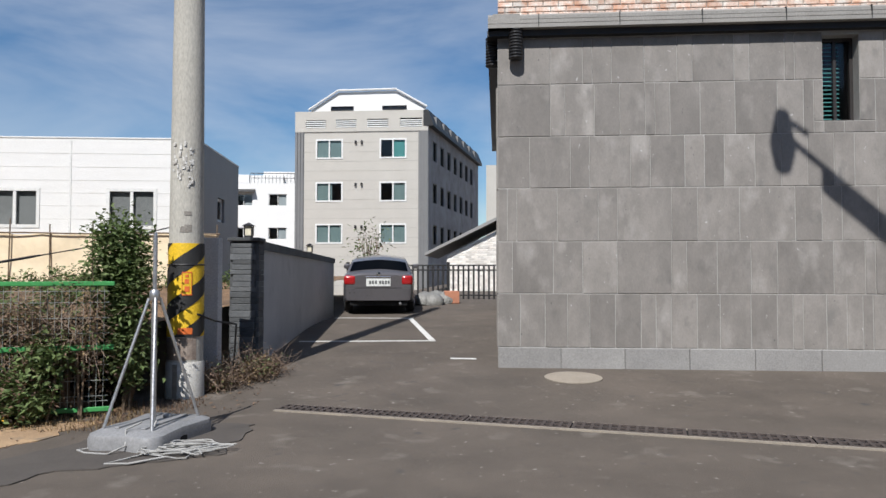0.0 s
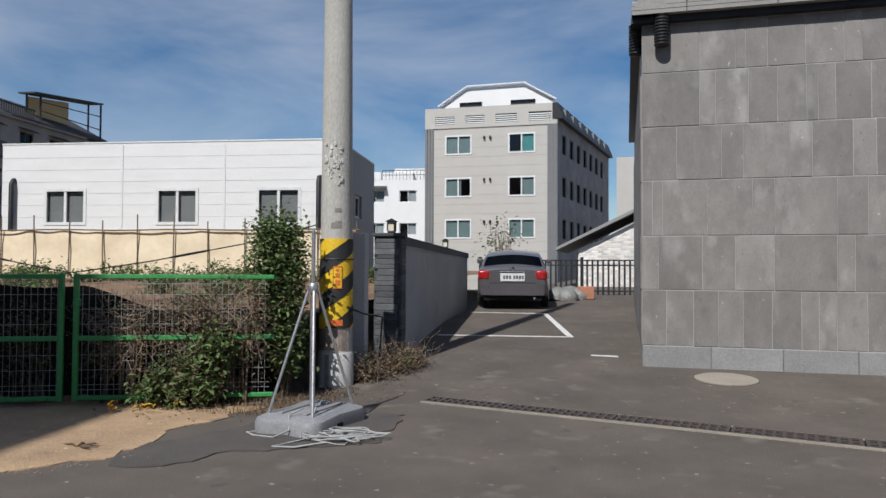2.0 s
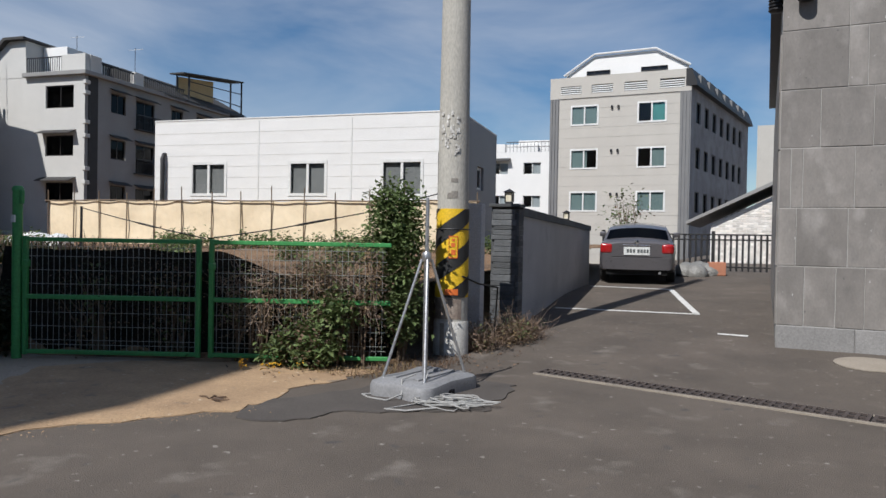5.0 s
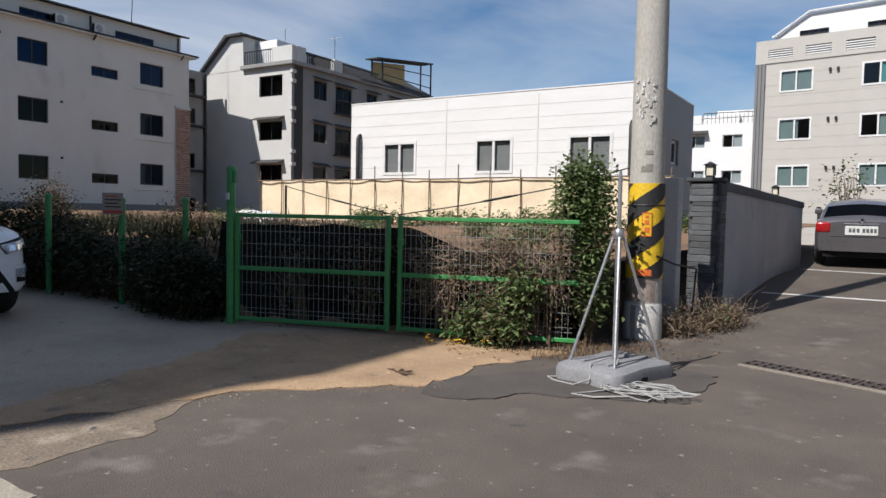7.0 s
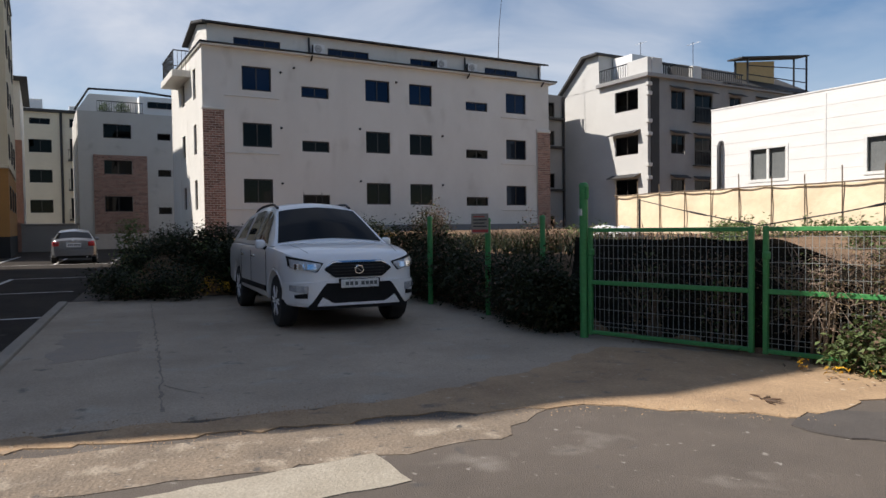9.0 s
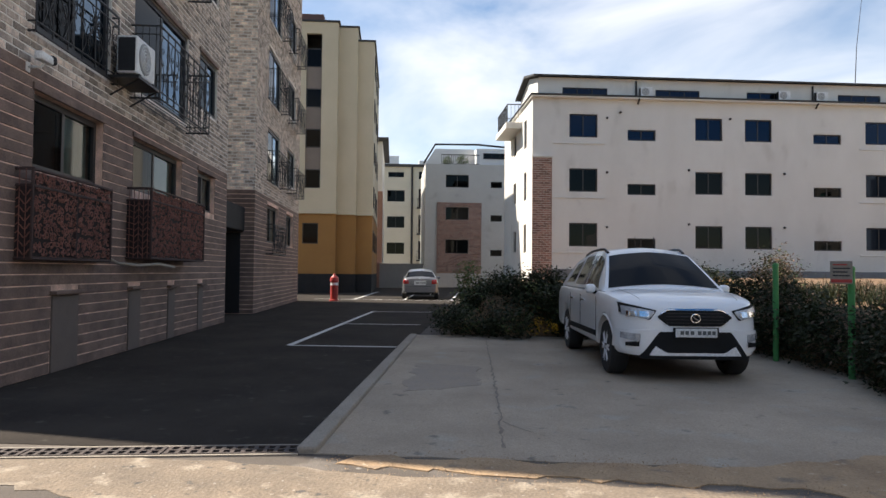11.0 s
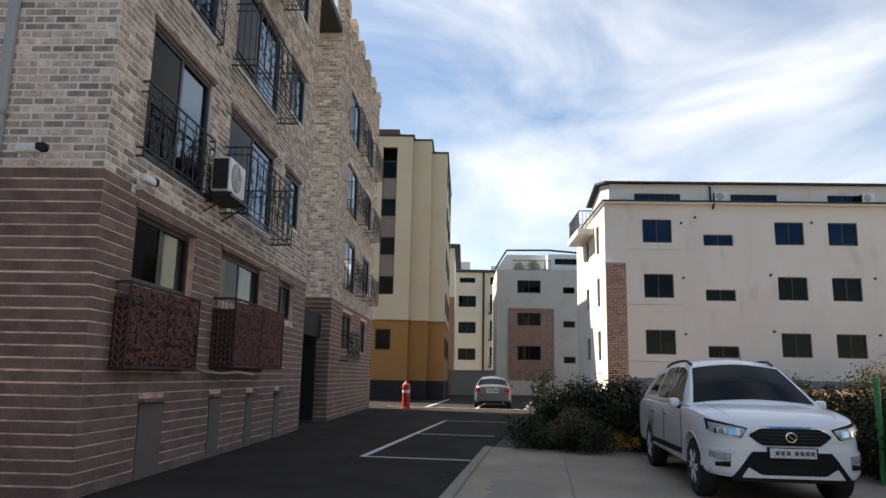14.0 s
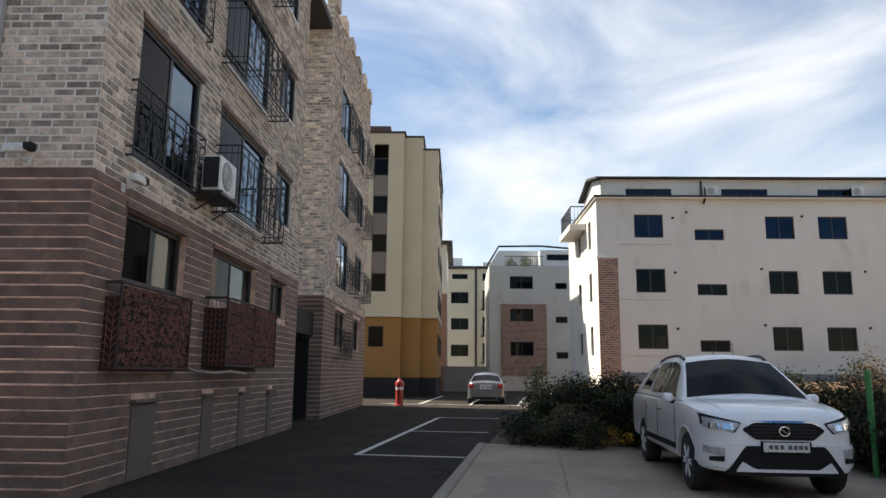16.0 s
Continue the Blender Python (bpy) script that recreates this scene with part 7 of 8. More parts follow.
part("head", MB().tube([(0, 0, L0.z + 0.30), (0, 0, L0.z - 0.10), (0, 0, L0.z - 0.36)], [0.10, 0.17, 0.12], 12), GALV, lampm)
part("board", MB().add([(0.50, 0, L0.z - 0.42), (1.32, -0.1, L0.z - 1.05), (1.32, -0.1, L0.z - 1.37), (0.50, 0, L0.z - 0.72), (0.50, 0.03, L0.z - 0.42), (1.32, -0.07, L0.z - 1.05), (1.32, -0.07, L0.z - 1.37), (0.50, 0.03, L0.z - 0.72)],
                      [(0, 1, 2, 3), (7, 6, 5, 4), (0, 4, 5, 1), (1, 5, 6, 2), (2, 6, 7, 3), (3, 7, 4, 0)]), FRAME_WHITE, lampm)

# ---- red hydrant down the lane ----
hy = thing("fire_hydrant", pose(-31.0, -6.9, 0), "red fire hydrant with a white band beside the lane", "hydrant")
RED = M("red_enamel", (0.42, 0.035, 0.025), (0.32, 0.028, 0.022), 0.4, 4, 40, 0.05)
part("barrel", MB().lathe([(0.22, 0.0), (0.22, 0.06), (0.17, 0.08), (0.17, 0.85), (0.20, 0.88), (0.20, 0.94)], 18), RED, hy, smooth=40)
part("band", MB().lathe([(0.176, 0.70), (0.176, 0.82)], 18), FRAME_WHITE, hy, "white reflective band", smooth=40)
part("bonnet", MB().lathe([(0.20, 0.94), (0.18, 1.05), (0.08, 1.13), (0.05, 1.22), (0.0, 1.23)], 18), RED, hy, smooth=40)
part("outlet", MB().lathe([(0.07, 0.0), (0.07, 0.12), (0.085, 0.12), (0.085, 0.17), (0.0, 0.17)], 12, Matrix.Translation((0.14, 0.05, 0.6)) @ Matrix.Rotation(radians(90), 4, "Y")), RED, hy, smooth=40)


# ---- cars ----
TYRE = M("tyre_rubber", (0.018, 0.018, 0.019), (0.03, 0.029, 0.028), 0.9, 6, 60, 0.2)
RIM = M("alloy_rim", (0.80, 0.80, 0.81), (0.70, 0.70, 0.71), 0.4, 5, 40, 0.02, metal=0.1)
CHROME = M("chrome_trim", (0.75, 0.75, 0.76), None, 0.12, 5, 40, 0.0, metal=1.0)
BLACK_TRIM = M("black_plastic_trim", (0.010, 0.010, 0.011), (0.016, 0.016, 0.016), 0.7, 5, 60, 0.1, spec=0.2)
LENS = M("clear_lamp_lens", (0.62, 0.63, 0.64), (0.30, 0.31, 0.33), 0.2, 14, 40, 0.05, metal=0.1, coat=1.0)
RED_LENS = M("red_lamp_lens", (0.42, 0.012, 0.015), (0.30, 0.01, 0.01), 0.2, 8, 40, 0.05, coat=0.8)
PLATE_INK = M("plate_ink", (0.10, 0.11, 0.11), None, 0.6, 6, 40, 0.0)
PLATE_W = M("number_plate", (0.70, 0.71, 0.69), None, 0.5, 6, 40, 0.0)
PAINT_W = M("white_car_paint", (0.88, 0.88, 0.87), (0.84, 0.84, 0.83), 0.32, 1, 30, 0.0, coat=0.7, grain=0.02)
PAINT_G = M("grey_car_paint", (0.150, 0.142, 0.150), (0.120, 0.114, 0.120), 0.30, 1, 30, 0.0, metal=0.45, coat=0.7, grain=0.02)
PAINT_S = M("silver_car_paint", (0.20, 0.20, 0.205), (0.17, 0.17, 0.175), 0.30, 1, 30, 0.0, metal=0.5, coat=0.7, grain=0.02)


def wheel(parent, x, y, r, w, out):
    m = Matrix.Translation((x, y, r)) @ Matrix.Rotation(radians(90 * out), 4, "X")
    t = MB().lathe([(r * 0.62, -w / 2), (r * 0.93, -w / 2), (r, -w * 0.36), (r, w * 0.36), (r * 0.93, w / 2), (r * 0.62, w / 2), (r * 0.60, 0.0)], 32, m)
    wh = part("wheel", t, TYRE, parent, "black tyre on alloy rim", smooth=40)
    face = -w / 2 + 0.02
    rim = MB().lathe([(r * 0.64, face - 0.015), (r * 0.60, face - 0.02), (r * 0.56, face + 0.03), (r * 0.54, face + 0.05)], 32, m)
    for k in range(6):
        a = k * 2 * math.pi / 6
        for d in (-0.15, 0.15):
            p0, p1 = (0.06 * math.cos(a), 0.06 * math.sin(a)), (r * 0.60 * math.cos(a + d), r * 0.60 * math.sin(a + d))
            rim.tube([m @ Vector((*p0, face - 0.005)), m @ Vector((*p1, face + 0.0))], [0.034, 0.026], 6)
    rim.lathe([(0.0, face - 0.02), (0.06, face - 0.02), (0.075, face)], 14, m)
    part("rim", rim, RIM, wh, "silver six-spoke alloy rim", smooth=40)
    part("brake_disc", MB().lathe([(0.0, face + 0.05), (r * 0.55, face + 0.05), (r * 0.55, face + 0.06)], 24, m), DARK_METAL, wh)


def lerp_list(pairs, x):
    xs, zs = zip(*sorted(pairs))
    return float(np.interp(x, xs, zs))


class Body:
    """The skin of a car: local x forward from the front axle, y to its left."""

    def __init__(self, fo, wb, ro, width, deck, plan, roof, roofw, sill, r, arch, glass0, crown=0.03):
        self.fo, self.wb, self.ro, self.hw = fo, wb, ro, width / 2
        self.deck, self.plan, self.roof, self.roofw = deck, plan, roof, roofw
        self.sill, self.r, self.arch, self.glass0, self.crown = sill, r, arch, glass0, crown

    def half(self, x):
        return self.hw * lerp_list(self.plan, x)

    def low(self, x):
        z = lerp_list(self.sill, x)
        for c in (0.0, -self.wb):
            d = abs(x - c)
            if d < self.arch:
                z = max(z, self.r + math.sqrt(self.arch ** 2 - d * d))
        return z

    def section(self, x):
        h, lo, hi = self.half(x), self.low(x), lerp_list(self.deck, x)
        lo = min(lo, hi - 0.06)
        mid = max(lo + 0.03, min(0.68 * hi, hi - 0.1))
        return [(0.0, lo), (h * 0.75, lo), (h - 0.035, lo + 0.004), (h - 0.008, lo + 0.03), (h, max(lo + 0.04, mid)), (h - 0.012, hi - 0.13 if hi - 0.13 > lo + 0.05 else hi - 0.05), (h - 0.05, hi - 0.045), (h - 0.13, hi - 0.008), (h * 0.5, hi + self.crown * 0.75), (0.0, hi + self.crown)]

    def skin(self):
        xs = sorted({*np.arange(-(self.wb + self.ro), self.fo, 0.05), self.fo, self.fo - 0.015, -(self.wb + self.ro) + 0.015, *(c + s * (self.arch - 0.002) for c in (0.0, -self.wb) for s in (1, -1))})
        mb = MB()
        rows = []
        for x in xs:
            sec = self.section(x)
            loop = [(x, y, z) for y, z in sec] + [(x, -y, z) for y, z in sec[-2:0:-1]]
            rows.append(list(range(len(mb.v), len(mb.v) + len(loop))))
            mb.v += loop
        n = len(rows[0])
        for a, b in zip(rows, rows[1:]):
            mb.f += [(a[k], a[(k + 1) % n], b[(k + 1) % n], b[k]) for k in range(n)]
        mb.f += [tuple(rows[0]), tuple(rows[-1][::-1])]
        return mb

    def cabin_point(self, x, v, off=0.0):
        """v: 0 at the belt, 1 at the edge of the roof, 2 at its middle."""
        belt, top = lerp_list(self.deck, x) - 0.02, lerp_list(self.roof, x)
        hb = self.half(x) - 0.075
        ht = hb - (hb - self.roofw) * min(1, max(0, (top - belt)) / self.glass0)
        if v <= 1:
            y, z = hb + (ht - hb) * v ** 1.15, belt + (top - 0.05 - belt) * v
            return (x, y + off, z + off * 0.3)
        u = v - 1
        return (x, ht * (1 - u), top - 0.05 * (1 - u) ** 2.2 + 0.02 * u + off)

    def cabin(self):
        x0, x1 = min(x for x, z in self.roof), max(x for x, z in self.roof)
        xs = sorted({*np.arange(x0, x1, 0.05), x1, *(x for x, z in self.roof)})
        vs = [0, 0.25, 0.5, 0.75, 0.92, 1.0, 1.1, 1.25, 1.5, 1.75, 2.0]
        mb, rows = MB(), []
        for x in xs:
            loop = [self.cabin_point(x, v) for v in vs]
            loop += [(p[0], -p[1], p[2]) for p in loop[-2::-1]]
            rows.append(list(range(len(mb.v), len(mb.v) + len(loop))))
            mb.v += loop
        for a, b in zip(rows, rows[1:]):
            mb.f += [(a[k], a[k + 1], b[k + 1], b[k]) for k in range(len(a) - 1)]
        mb.f += [tuple(rows[0]), tuple(rows[-1][::-1])]
        return mb

    def sheet(self, x0, x1, v0, v1, side, off=0.006, nx=10, nv=6, over=False, slant=(0.0, 0.0)):
        """A pane that follows the cabin; over: it reaches across to the other side."""
        mb = MB()
        cols = []
        for j in range(nv + 1):
            v = v0 + (v1 - v0) * j / nv
            row = []
            for i in range(nx + 1):
                u = j / nv
                a, b = x0 + slant[0] * u, x1 + slant[1] * u
                p = self.cabin_point(a + (b - a) * i / nx, v, off)
                row.append((p[0], p[1] * side, p[2]))
            cols.append(row)
        if over:
            cols += [[(p[0], -p[1], p[2]) for p in row] for row in cols[-2::-1]]
        n = nx + 1
        for row in cols:
            mb.v += row
        mb.f = [(j * n + i, j * n + i + 1, (j + 1) * n + i + 1, (j + 1) * n + i) for j in range(len(cols) - 1) for i in range(nx)]
        if side > 0:
            mb.f = [q[::-1] for q in mb.f]
        return mb


def plate(parent, m, w=0.52, h=0.11):
    ob = part("number_plate", MB().rbox(-w / 2, w / 2, -0.008, 0.0, 0, h, 0.004, 1), PLATE_W, parent, "white number plate")
    ob.matrix_local = m
    for k, (a, b) in enumerate(((-0.20, -0.155), (-0.14, -0.095), (-0.075, -0.03), (0.015, 0.06), (0.075, 0.12), (0.135, 0.18), (0.195, 0.235))):
        s = w / 0.52
        bar = part("plate_bar", MB().box(a * s, b * s, -0.0105, -0.0082, 0.032 * h / 0.11, 0.080 * h / 0.11), PLATE_INK, ob)


def nose_of(body):
    """The foremost x of a car's skin over (y, z)."""
    cuts = []
    for x in np.arange(body.fo, -0.4, -0.008):
        up = body.section(x)[3:]
        cuts.append((x, [z for y, z in up], [y for y, z in up]))

    def at(y, z):
        for x, zs, ys in cuts:
            if z <= zs[-1] and abs(y) <= np.interp(z, zs, ys):
                return x
        return cuts[-1][0]
    return at


def front_patch(ys, z0, z1, nose, mat, name, parent, off=0.012, label="", rows=6, n=20):
    """A panel that follows a car's nose, between two edges given over y."""
    mb = MB()
    for j in range(rows + 1):
        for i in range(n + 1):
            y = ys[0] + (ys[1] - ys[0]) * i / n
            lo, hi = (z(y) if callable(z) else z for z in (z0, z1))
            z = lo + (hi - lo) * j / rows
            mb.v.append((nose(y, z) + off, y + math.copysign(off * min(1.0, max(0.0, (abs(y) - 0.6) / 0.3)), y), z))
    mb.f = [(j * (n + 1) + i, j * (n + 1) + i + 1, (j + 1) * (n + 1) + i + 1, (j + 1) * (n + 1) + i) for j in range(rows) for i in range(n)]
    k = len(mb.v)
    rim = list(range(n + 1)) + [j * (n + 1) + n for j in range(1, rows + 1)] + [rows * (n + 1) + i for i in range(n - 1, -1, -1)] + [j * (n + 1) for j in range(rows - 1, 0, -1)]
    mb.v += [(mb.v[r][0] - 0.04, mb.v[r][1], mb.v[r][2]) for r in rim]
    mb.f += [(rim[(i + 1) % len(rim)], rim[i], k + i, k + (i + 1) % len(rim)) for i in range(len(rim))]
    return part(name, mb, mat, parent, label, smooth=50)


# white pickup
SUV = pose(-9.97, 2.58, 0.006, 0, 0, 3.75)
suv = thing("pickup_truck", SUV, "white double-cab pickup parked on the concrete pad", "pickup truck")
sb = Body(0.87, 3.06, 1.06, 1.90,
          deck=[(-4.12, 1.14), (-3.4, 1.15), (-2.2, 1.14), (-0.9, 1.14), (-0.35, 1.135), (0.0, 1.115), (0.3, 1.085), (0.55, 1.045), (0.68, 1.01), (0.76, 0.975), (0.82, 0.93), (0.855, 0.87), (0.87, 0.80)],
          plan=[(-4.12, 0.93), (-3.9, 0.985), (-2.5, 1.0), (-0.4, 1.0), (0.15, 0.99), (0.35, 0.97), (0.5, 0.94), (0.62, 0.895), (0.72, 0.83), (0.79, 0.75), (0.835, 0.66), (0.86, 0.56), (0.87, 0.46)],
          roof=[(-4.05, 1.20), (-3.75, 1.43), (-3.3, 1.62), (-2.5, 1.74), (-1.9, 1.765), (-1.45, 1.75), (-1.20, 1.69), (-0.80, 1.46), (-0.30, 1.135)], roofw=0.62,
          sill=[(-4.12, 0.55), (-3.7, 0.40), (-0.5, 0.36), (0.4, 0.34), (0.80, 0.33), (0.87, 0.34)], r=0.365, arch=0.43, glass0=0.60)
part("body", sb.skin(), PAINT_W, suv, "white painted body", smooth=35)
part("cab", sb.cabin(), PAINT_W, suv, "white painted cab", smooth=35)
part("windscreen", sb.sheet(-1.16, -0.38, 1.06, 2.0, 1, 0.008, 10, 8, True), CAR_GLASS, suv, "dark tinted windscreen", smooth=60)
part("cabin_shade", MB().box(-3.6, -0.75, -0.55, 0.55, 0.9, 1.2), BLACK_TRIM, suv)
for s in (1, -1):
    part("front_side_window", sb.sheet(-1.62, -0.66, 0.10, 0.90, s, 0.007, 10, 5, slant=(0.0, -0.42)), CAR_GLASS, suv, "dark side window")
    part("rear_side_window", sb.sheet(-2.52, -1.70, 0.10, 0.90, s, 0.007, 10, 5, slant=(0.05, 0.0)), CAR_GLASS, suv, "dark side window")
    part("quarter_window", sb.sheet(-3.45, -2.68, 0.16, 0.84, s, 0.007, 8, 5, slant=(0.35, 0.0)), CAR_GLASS, suv, "dark quarter window")
    part("roof_rail", MB().tube([(-3.05, s * 0.585, 1.61), (-2.85, s * 0.595, 1.685), (-2.4, s * 0.595, 1.735), (-1.8, s * 0.595, 1.752), (-1.5, s * 0.592, 1.742), (-1.30, s * 0.585, 1.685)], 0.02, 8), DARK_METAL, suv, "dark roof rail", smooth=50)
    mir = part("door_mirror", MB().rbox(-0.76, -0.64, s * 0.985 - 0.075, s * 0.985 + 0.075, 1.07, 1.205, 0.045, 3), PAINT_W, suv, "white door mirror", smooth=50)
    part("mirror_arm", MB().tube([(-0.68, s * 0.86, 1.06), (-0.68, s * 0.96, 1.10)], 0.03, 6), BLACK_TRIM, mir)
    part("side_moulding", MB().rbox(-2.55, -0.52, s * 0.945 - 0.012, s * 0.945 + 0.012, 0.46, 0.54, 0.01), BLACK_TRIM, suv, "black side moulding")
    for x in (-1.55, -2.5):
        part("door_handle", MB().rbox(x, x + 0.2, s * 0.945 - 0.02, s * 0.945 + 0.02, 0.93, 0.965, 0.012), CHROME, suv, "chrome door handle")
    for x in (-0.48, -1.66, -2.56):
        part("door_gap", MB().box(x, x + 0.008, s * 0.952 - 0.003, s * 0.952 + 0.003, 0.45, 1.03), BLACK_TRIM, suv)
    wheel(suv, 0.0, s * 0.80, 0.365, 0.235, s)
    wheel(suv, -3.06, s * 0.80, 0.365, 0.235, s)
nose = nose_of(sb)
over = lambda y, a, b: min(1.0, max(0.0, (abs(y) - a) / (b - a)))
front_patch((-0.90, 0.90), lambda y: 0.36 + 0.06 * over(y, 0.6, 0.9), lambda y: 0.665 - 0.02 * over(y, 0.5, 0.9), nose, PAINT_W, "bumper", suv, 0.022, "white painted bumper", 8, 30)
front_patch((-0.46, 0.46), lambda y: 0.712 + 0.10 * over(y, 0.33, 0.46), lambda y: 0.905 - 0.075 * over(y, 0.37, 0.46), nose, BLACK_TRIM, "grille", suv, 0.016, "black hexagonal grille")
for z in (0.745, 0.785, 0.825, 0.865):
    front_patch((-0.36, 0.36), z, z + 0.010, nose, DARK_METAL, "grille_bar", suv, 0.021, rows=1)
front_patch((-0.43, 0.43), lambda y: 0.908 - 0.055 * over(y, 0.33, 0.43), lambda y: 0.930 - 0.06 * over(y, 0.33, 0.43), nose, CHROME, "grille_trim", suv, 0.024, "chrome grille strip", 2)
en = nose(0, 0.81) + 0.03
part("emblem", MB().tube([(en, 0.058 * math.cos(a), 0.81 + 0.052 * math.sin(a)) for a in np.linspace(0, 2 * math.pi, 25)], 0.010, 6).tube([(en, 0.03, 0.785), (en, 0.0, 0.81), (en, -0.03, 0.835)], 0.010, 5), CHROME, suv, "chrome ring emblem", smooth=50)
front_patch((-0.66, 0.66), 0.30, lambda y: 0.640 - 0.30 * over(y, 0.45, 0.66), nose, BLACK_TRIM, "lower_intake", suv, 0.034, "black lower air intake", 8, 30)
front_patch((-0.57, 0.57), 0.345, lambda y: 0.378 + 0.085 * over(y, 0.36, 0.50) - 0.115 * over(y, 0.50, 0.57), nose, RIM, "skid_plate", suv, 0.050, "silver skid plate", 3, 30)
for s in (1, -1):
    lo, hi = sorted((s * 0.475, s * 0.86))
    front_patch((lo, hi), lambda y: 0.895 - 0.115 * over(y, 0.475, 0.56) + 0.085 * over(y, 0.56, 0.86), lambda y: 0.905 + 0.090 * over(y, 0.475, 0.86), nose, BLACK_TRIM, "headlamp", suv, 0.016, "dark-edged headlamp")
    lo, hi = sorted((s * 0.505, s * 0.84))
    lens = front_patch((lo, hi), lambda y: 0.868 - 0.075 * over(y, 0.505, 0.575) + 0.050 * over(y, 0.575, 0.84), lambda y: 0.895 + 0.062 * over(y, 0.505, 0.84), nose, LENS, "headlamp_lens", suv, 0.026, "clear headlamp lens")
    for c in (0.62, 0.75):
        lo, hi = sorted((s * (c - 0.05), s * (c + 0.05)))
        front_patch((lo, hi), 0.825, 0.893, nose, CHROME, "reflector", lens, 0.030, rows=2, n=6)
    lo, hi = sorted((s * 0.665, s * 0.845))
    front_patch((lo, hi), lambda y: 0.500 + 0.045 * over(y, 0.665, 0.845), lambda y: 0.607 + 0.012 * over(y, 0.665, 0.845), nose, LENS, "fog_lamp", suv, 0.032, "clear daytime lamp")
    lo, hi = sorted((s * 0.675, s * 0.80))
    front_patch((lo, hi), lambda y: 0.45, lambda y: 0.515 - 0.02 * over(y, 0.675, 0.80), nose, BLACK_TRIM, "fog_lamp_recess", suv, 0.036, "dark fog lamp recess")
    part("bonnet_gap", MB().tube([(x, s * (0.70 - 0.10 * over(x, 0.1, 0.8)), lerp_list(sb.deck, x) + 0.008 + (0.010 if x < 0.5 else 0.004)) for x in np.arange(-0.35, 0.70, 0.1)], 0.003, 5), FAN_GREY, suv)
    part("wheel_arch_lip", MB().tube([(0.435 * math.cos(a), s * (sb.half(0.435 * math.cos(a)) - 0.012), 0.365 + 0.435 * math.sin(a)) for a in np.linspace(0.12, 3.0, 17)], 0.016, 6), PAINT_W, suv, smooth=50)
pn = nose(0, 0.62) + 0.034
part("plate_frame", MB().rbox(pn, pn + 0.02, -0.285, 0.285, 0.565, 0.695, 0.006), BLACK_TRIM, suv, "black plate frame")
plate(suv, Matrix.Translation((pn + 0.024, 0, 0.576)) @ Matrix.Rotation(radians(90), 4, "Z"))
part("under_tray", MB().box(-3.9, 0.6, -0.62, 0.62, 0.28, 0.45), BLACK_TRIM, suv)
for y in (0.2, -0.1):
    part("antenna", MB().tube([(-1.5, y, 1.76), (-1.56, y, 1.95)], 0.006, 4), DARK_METAL, suv)


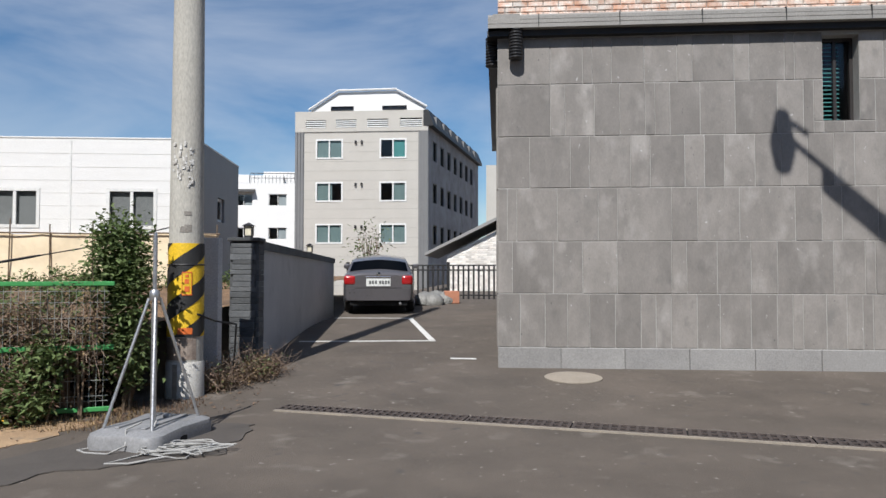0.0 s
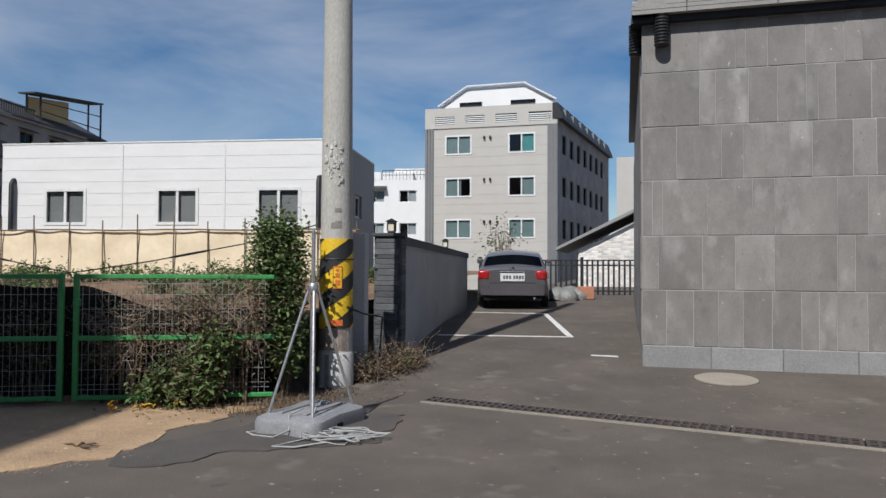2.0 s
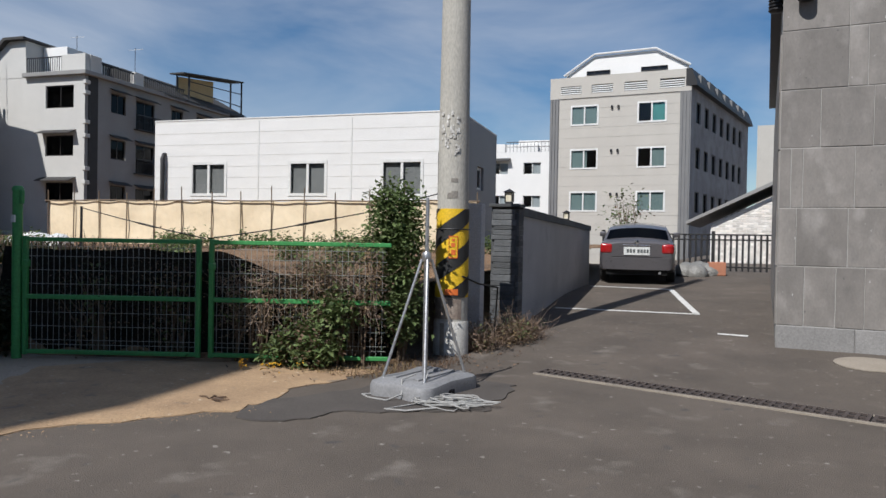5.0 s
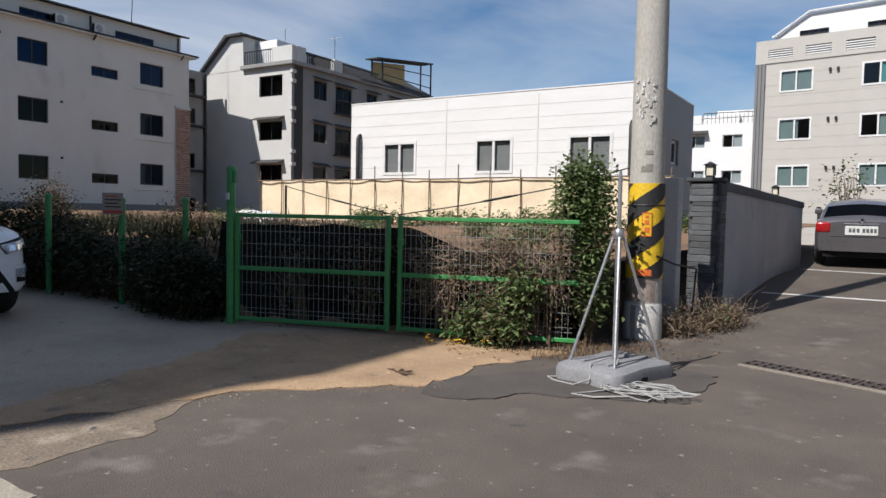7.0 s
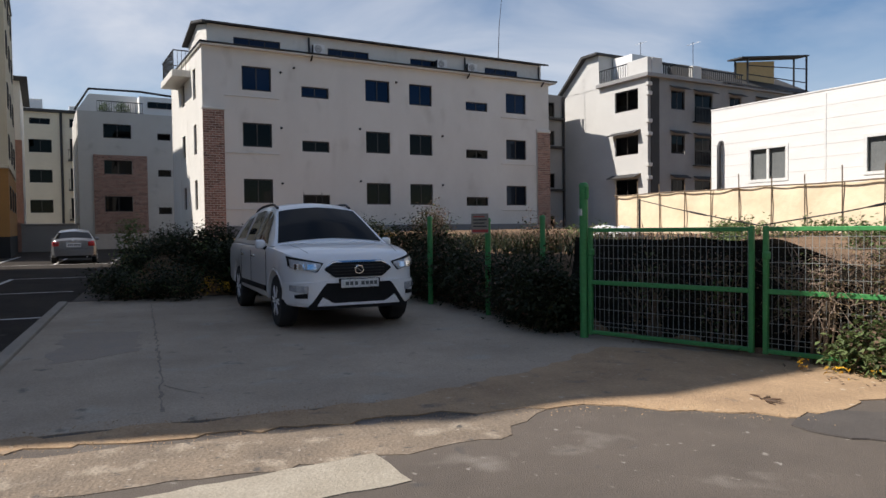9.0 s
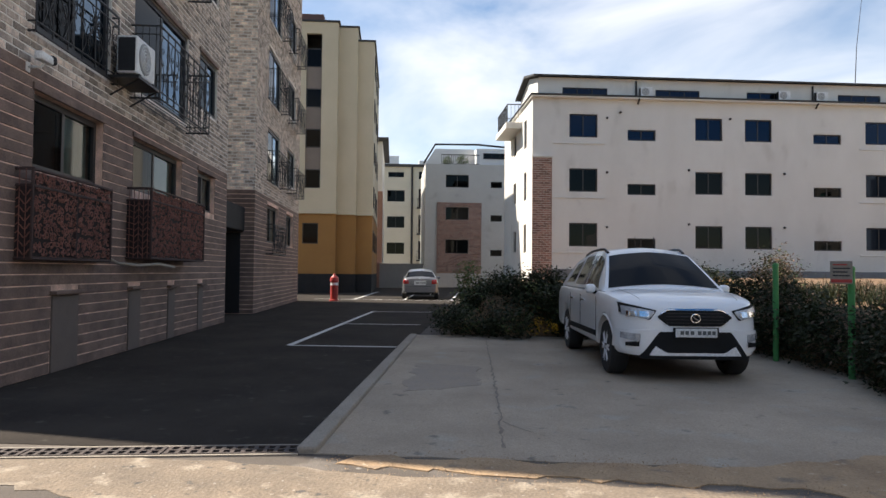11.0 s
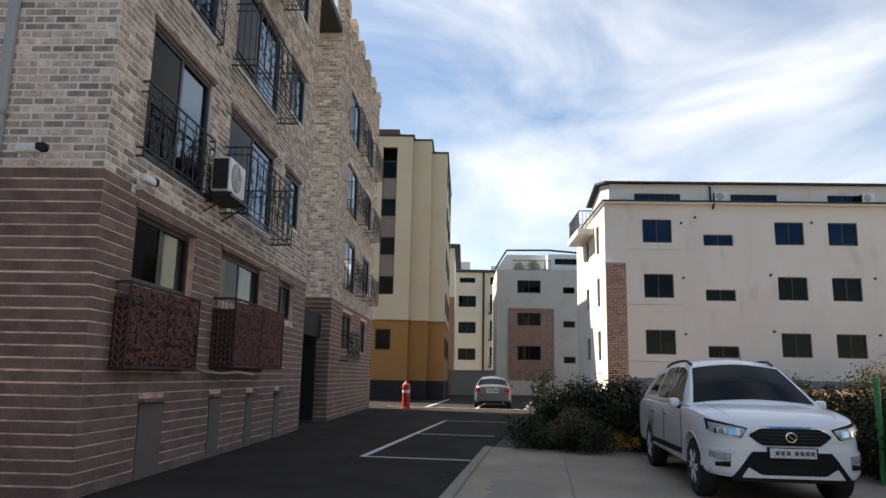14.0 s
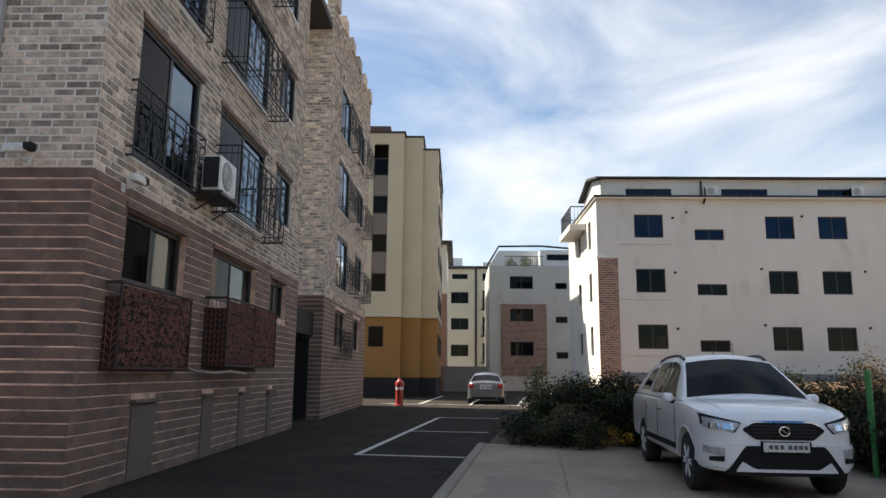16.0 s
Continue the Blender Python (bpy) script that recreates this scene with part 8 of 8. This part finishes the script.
def saloon(m, label, paint, hatch):
    """A small car, of which the tail shows best."""
    c = thing("car", m, label, "car", "parked cars")
    if hatch:
        b = Body(0.80, 2.50, 0.86, 1.70,
                 deck=[(-3.36, 0.90), (-3.30, 0.965), (-2.9, 0.985), (-2.2, 0.95), (-0.5, 0.92), (0.1, 0.88), (0.6, 0.76), (0.8, 0.60)],
                 plan=[(-3.36, 0.88), (-3.2, 0.96), (-2.5, 1.0), (-0.2, 1.0), (0.5, 0.90), (0.8, 0.66)],
                 roof=[(-3.08, 0.985), (-2.66, 1.225), (-2.3, 1.295), (-1.6, 1.32), (-1.1, 1.29), (-0.3, 0.92)], roofw=0.60,
                 sill=[(-3.36, 0.36), (-3.0, 0.26), (-0.5, 0.22), (0.8, 0.26)], r=0.30, arch=0.345, glass0=0.46)
        rear, deck_end = -3.36, 0.96
    else:
        b = Body(0.88, 2.70, 0.98, 1.80,
                 deck=[(-3.68, 0.96), (-3.60, 1.03), (-3.0, 1.05), (-2.2, 0.99), (-0.5, 0.96), (0.1, 0.88), (0.6, 0.76), (0.88, 0.60)],
                 plan=[(-3.68, 0.84), (-3.5, 0.94), (-2.5, 1.0), (-0.2, 1.0), (0.5, 0.90), (0.88, 0.66)],
                 roof=[(-3.30, 1.05), (-2.62, 1.36), (-2.2, 1.44), (-1.6, 1.47), (-1.1, 1.44), (-0.3, 0.96)], roofw=0.57,
                 sill=[(-3.68, 0.36), (-3.3, 0.26), (-0.5, 0.22), (0.88, 0.26)], r=0.31, arch=0.355, glass0=0.46)
        rear, deck_end = -3.68, 1.0
    part("body", b.skin(), paint, c, smooth=35)
    part("cabin", b.cabin(), paint, c, smooth=35)
    xr0 = min(x for x, z in b.roof)
    part("rear_window", b.sheet(xr0 + 0.06, -2.66, 1.07, 2.0, 1, 0.008, 8, 8, True), CAR_GLASS, c, "dark rear window", smooth=60)
    part("windscreen", b.sheet(-1.05, -0.36, 1.06, 2.0, 1, 0.008, 8, 8, True), CAR_GLASS, c, "dark windscreen", smooth=60)
    part("cabin_shade", MB().box(-2.7, -0.7, -0.5, 0.5, 0.8, 1.1), BLACK_TRIM, c)
    zt = deck_end
    for s in (1, -1):
        part("side_window", b.sheet(-1.65, -0.7, 0.12, 0.88, s, 0.007, 8, 5, slant=(0, -0.35)), CAR_GLASS, c, "dark side window")
        part("side_window", b.sheet(-2.55, -1.72, 0.12, 0.88, s, 0.007, 8, 5, slant=(0.12, 0)), CAR_GLASS, c, "dark side window")
        hw = b.half(rear + 0.06)
        part("tail_lamp", MB().rbox(rear - 0.02, rear + 0.22, *sorted((s * (hw - 0.25), s * (hw + 0.02))), zt - 0.27, zt - 0.05, 0.05, 3), RED_LENS, c, "red tail lamp", smooth=40)
        part("door_mirror", MB().rbox(-0.72, -0.60, s * 0.92 - 0.08, s * 0.92 + 0.08, 0.95, 1.08, 0.03), paint, c, smooth=40)
        wheel(c, 0.0, s * (b.hw - 0.11), b.r, 0.19, s)
        wheel(c, -b.wb, s * (b.hw - 0.11), b.r, 0.19, s)
    hw = b.half(rear + 0.02)
    part("rear_bumper", MB().prism([(rear + 0.2, -hw - 0.06), (rear - 0.02, -hw + 0.04), (rear - 0.07, -hw * 0.6), (rear - 0.07, hw * 0.6), (rear - 0.02, hw - 0.04), (rear + 0.2, hw + 0.06)], 2, 0.34, 0.60), paint, c, smooth=30)
    part("bumper_shade", MB().box(rear + 0.02, rear + 0.3, -hw + 0.1, hw - 0.1, 0.22, 0.345), BLACK_TRIM, c)
    part("boot_trim", MB().rbox(rear - 0.02, rear + 0.02, -0.30, 0.30, zt - 0.10, zt - 0.07, 0.008), CHROME, c, "chrome boot strip")
    part("emblem", MB().lathe([(0.0, 0.0), (0.05, 0.0), (0.05, 0.012), (0.0, 0.016)], 16, Matrix.Translation((rear - 0.0, 0, zt - 0.02)) @ Matrix.Rotation(radians(-90), 4, "Y")), CHROME, c)
    plate(c, Matrix.Translation((rear - 0.012, 0, zt - 0.30)) @ Matrix.Rotation(radians(-90), 4, "Z"), 0.56, 0.18)
    part("boot_gap", MB().box(rear - 0.004, rear + 0.01, -hw + 0.22, hw - 0.22, 0.615, 0.625), BLACK_TRIM, c)
    part("exhaust", MB().tube([(rear + 0.2, -0.5, 0.27), (rear - 0.03, -0.5, 0.27)], 0.03, 8), GALV, c)
    return c


saloon(pose(-2.96, 19.29, ground_height(-2.96, 19.29) + 0.004, 0, -2.86, 98), "grey metallic small saloon parked by the grey wall", PAINT_G, True)
saloon(pose(-37.3, -3.65, 0.012, 0, 0, 185), "silver saloon parked at the end of the lane", PAINT_S, False)


# ---- pieces of the walls ----
def piece_mesh(name, w, h, d, material):
    """A slab with a chamfered face, about its lower left back corner."""
    c = min(0.006, d * 0.5)
    v = [(0, d, 0), (w, d, 0), (w, d, h), (0, d, h), (0, c, 0), (w, c, 0), (w, c, h), (0, c, h), (c, 0, c), (w - c, 0, c), (w - c, 0, h - c), (c, 0, h - c)]
    f = [(8, 9, 10, 11)] + [(4 + i, 4 + (i + 1) % 4, 8 + (i + 1) % 4, 8 + i) for i in range(4)] + [(i, (i + 1) % 4, 4 + (i + 1) % 4, 4 + i) for i in range(4)]
    return MB().add(v, f)


for parent, name, cells, material, proud, near, m, depth, seed in LATE:
    rnd = random.Random(seed)
    cells = sorted(cells, key=lambda c: abs(c[0]) + 0.6 * abs(c[2] - 2.5)) if near else cells
    shared, rest = {}, MB()
    for k, (a, b, lo, hi) in enumerate(cells):
        d = rnd.uniform(-0.003, 0.003)
        if k < near:
            key = (round(b - a, 3), round(hi - lo, 3))
            if key not in shared:
                shared[key] = piece_mesh(name, b - a, hi - lo, depth, material).mesh(name, material)
            ob = new(name, shared[key])
            ob.parent = parent
            ob.matrix_local = (m or Matrix.Identity(4)) @ Matrix.Translation((a, proud + d, lo))
        else:
            q = piece_mesh(name, b - a, hi - lo, depth, material)
            rest.add([(x + a, y + proud + d, z + lo) for x, y, z in q.v], q.f)
    if rest.v:
        ob = part(name + "_field", rest, material, parent, kind="stuff")
        if m:
            ob.matrix_local = m
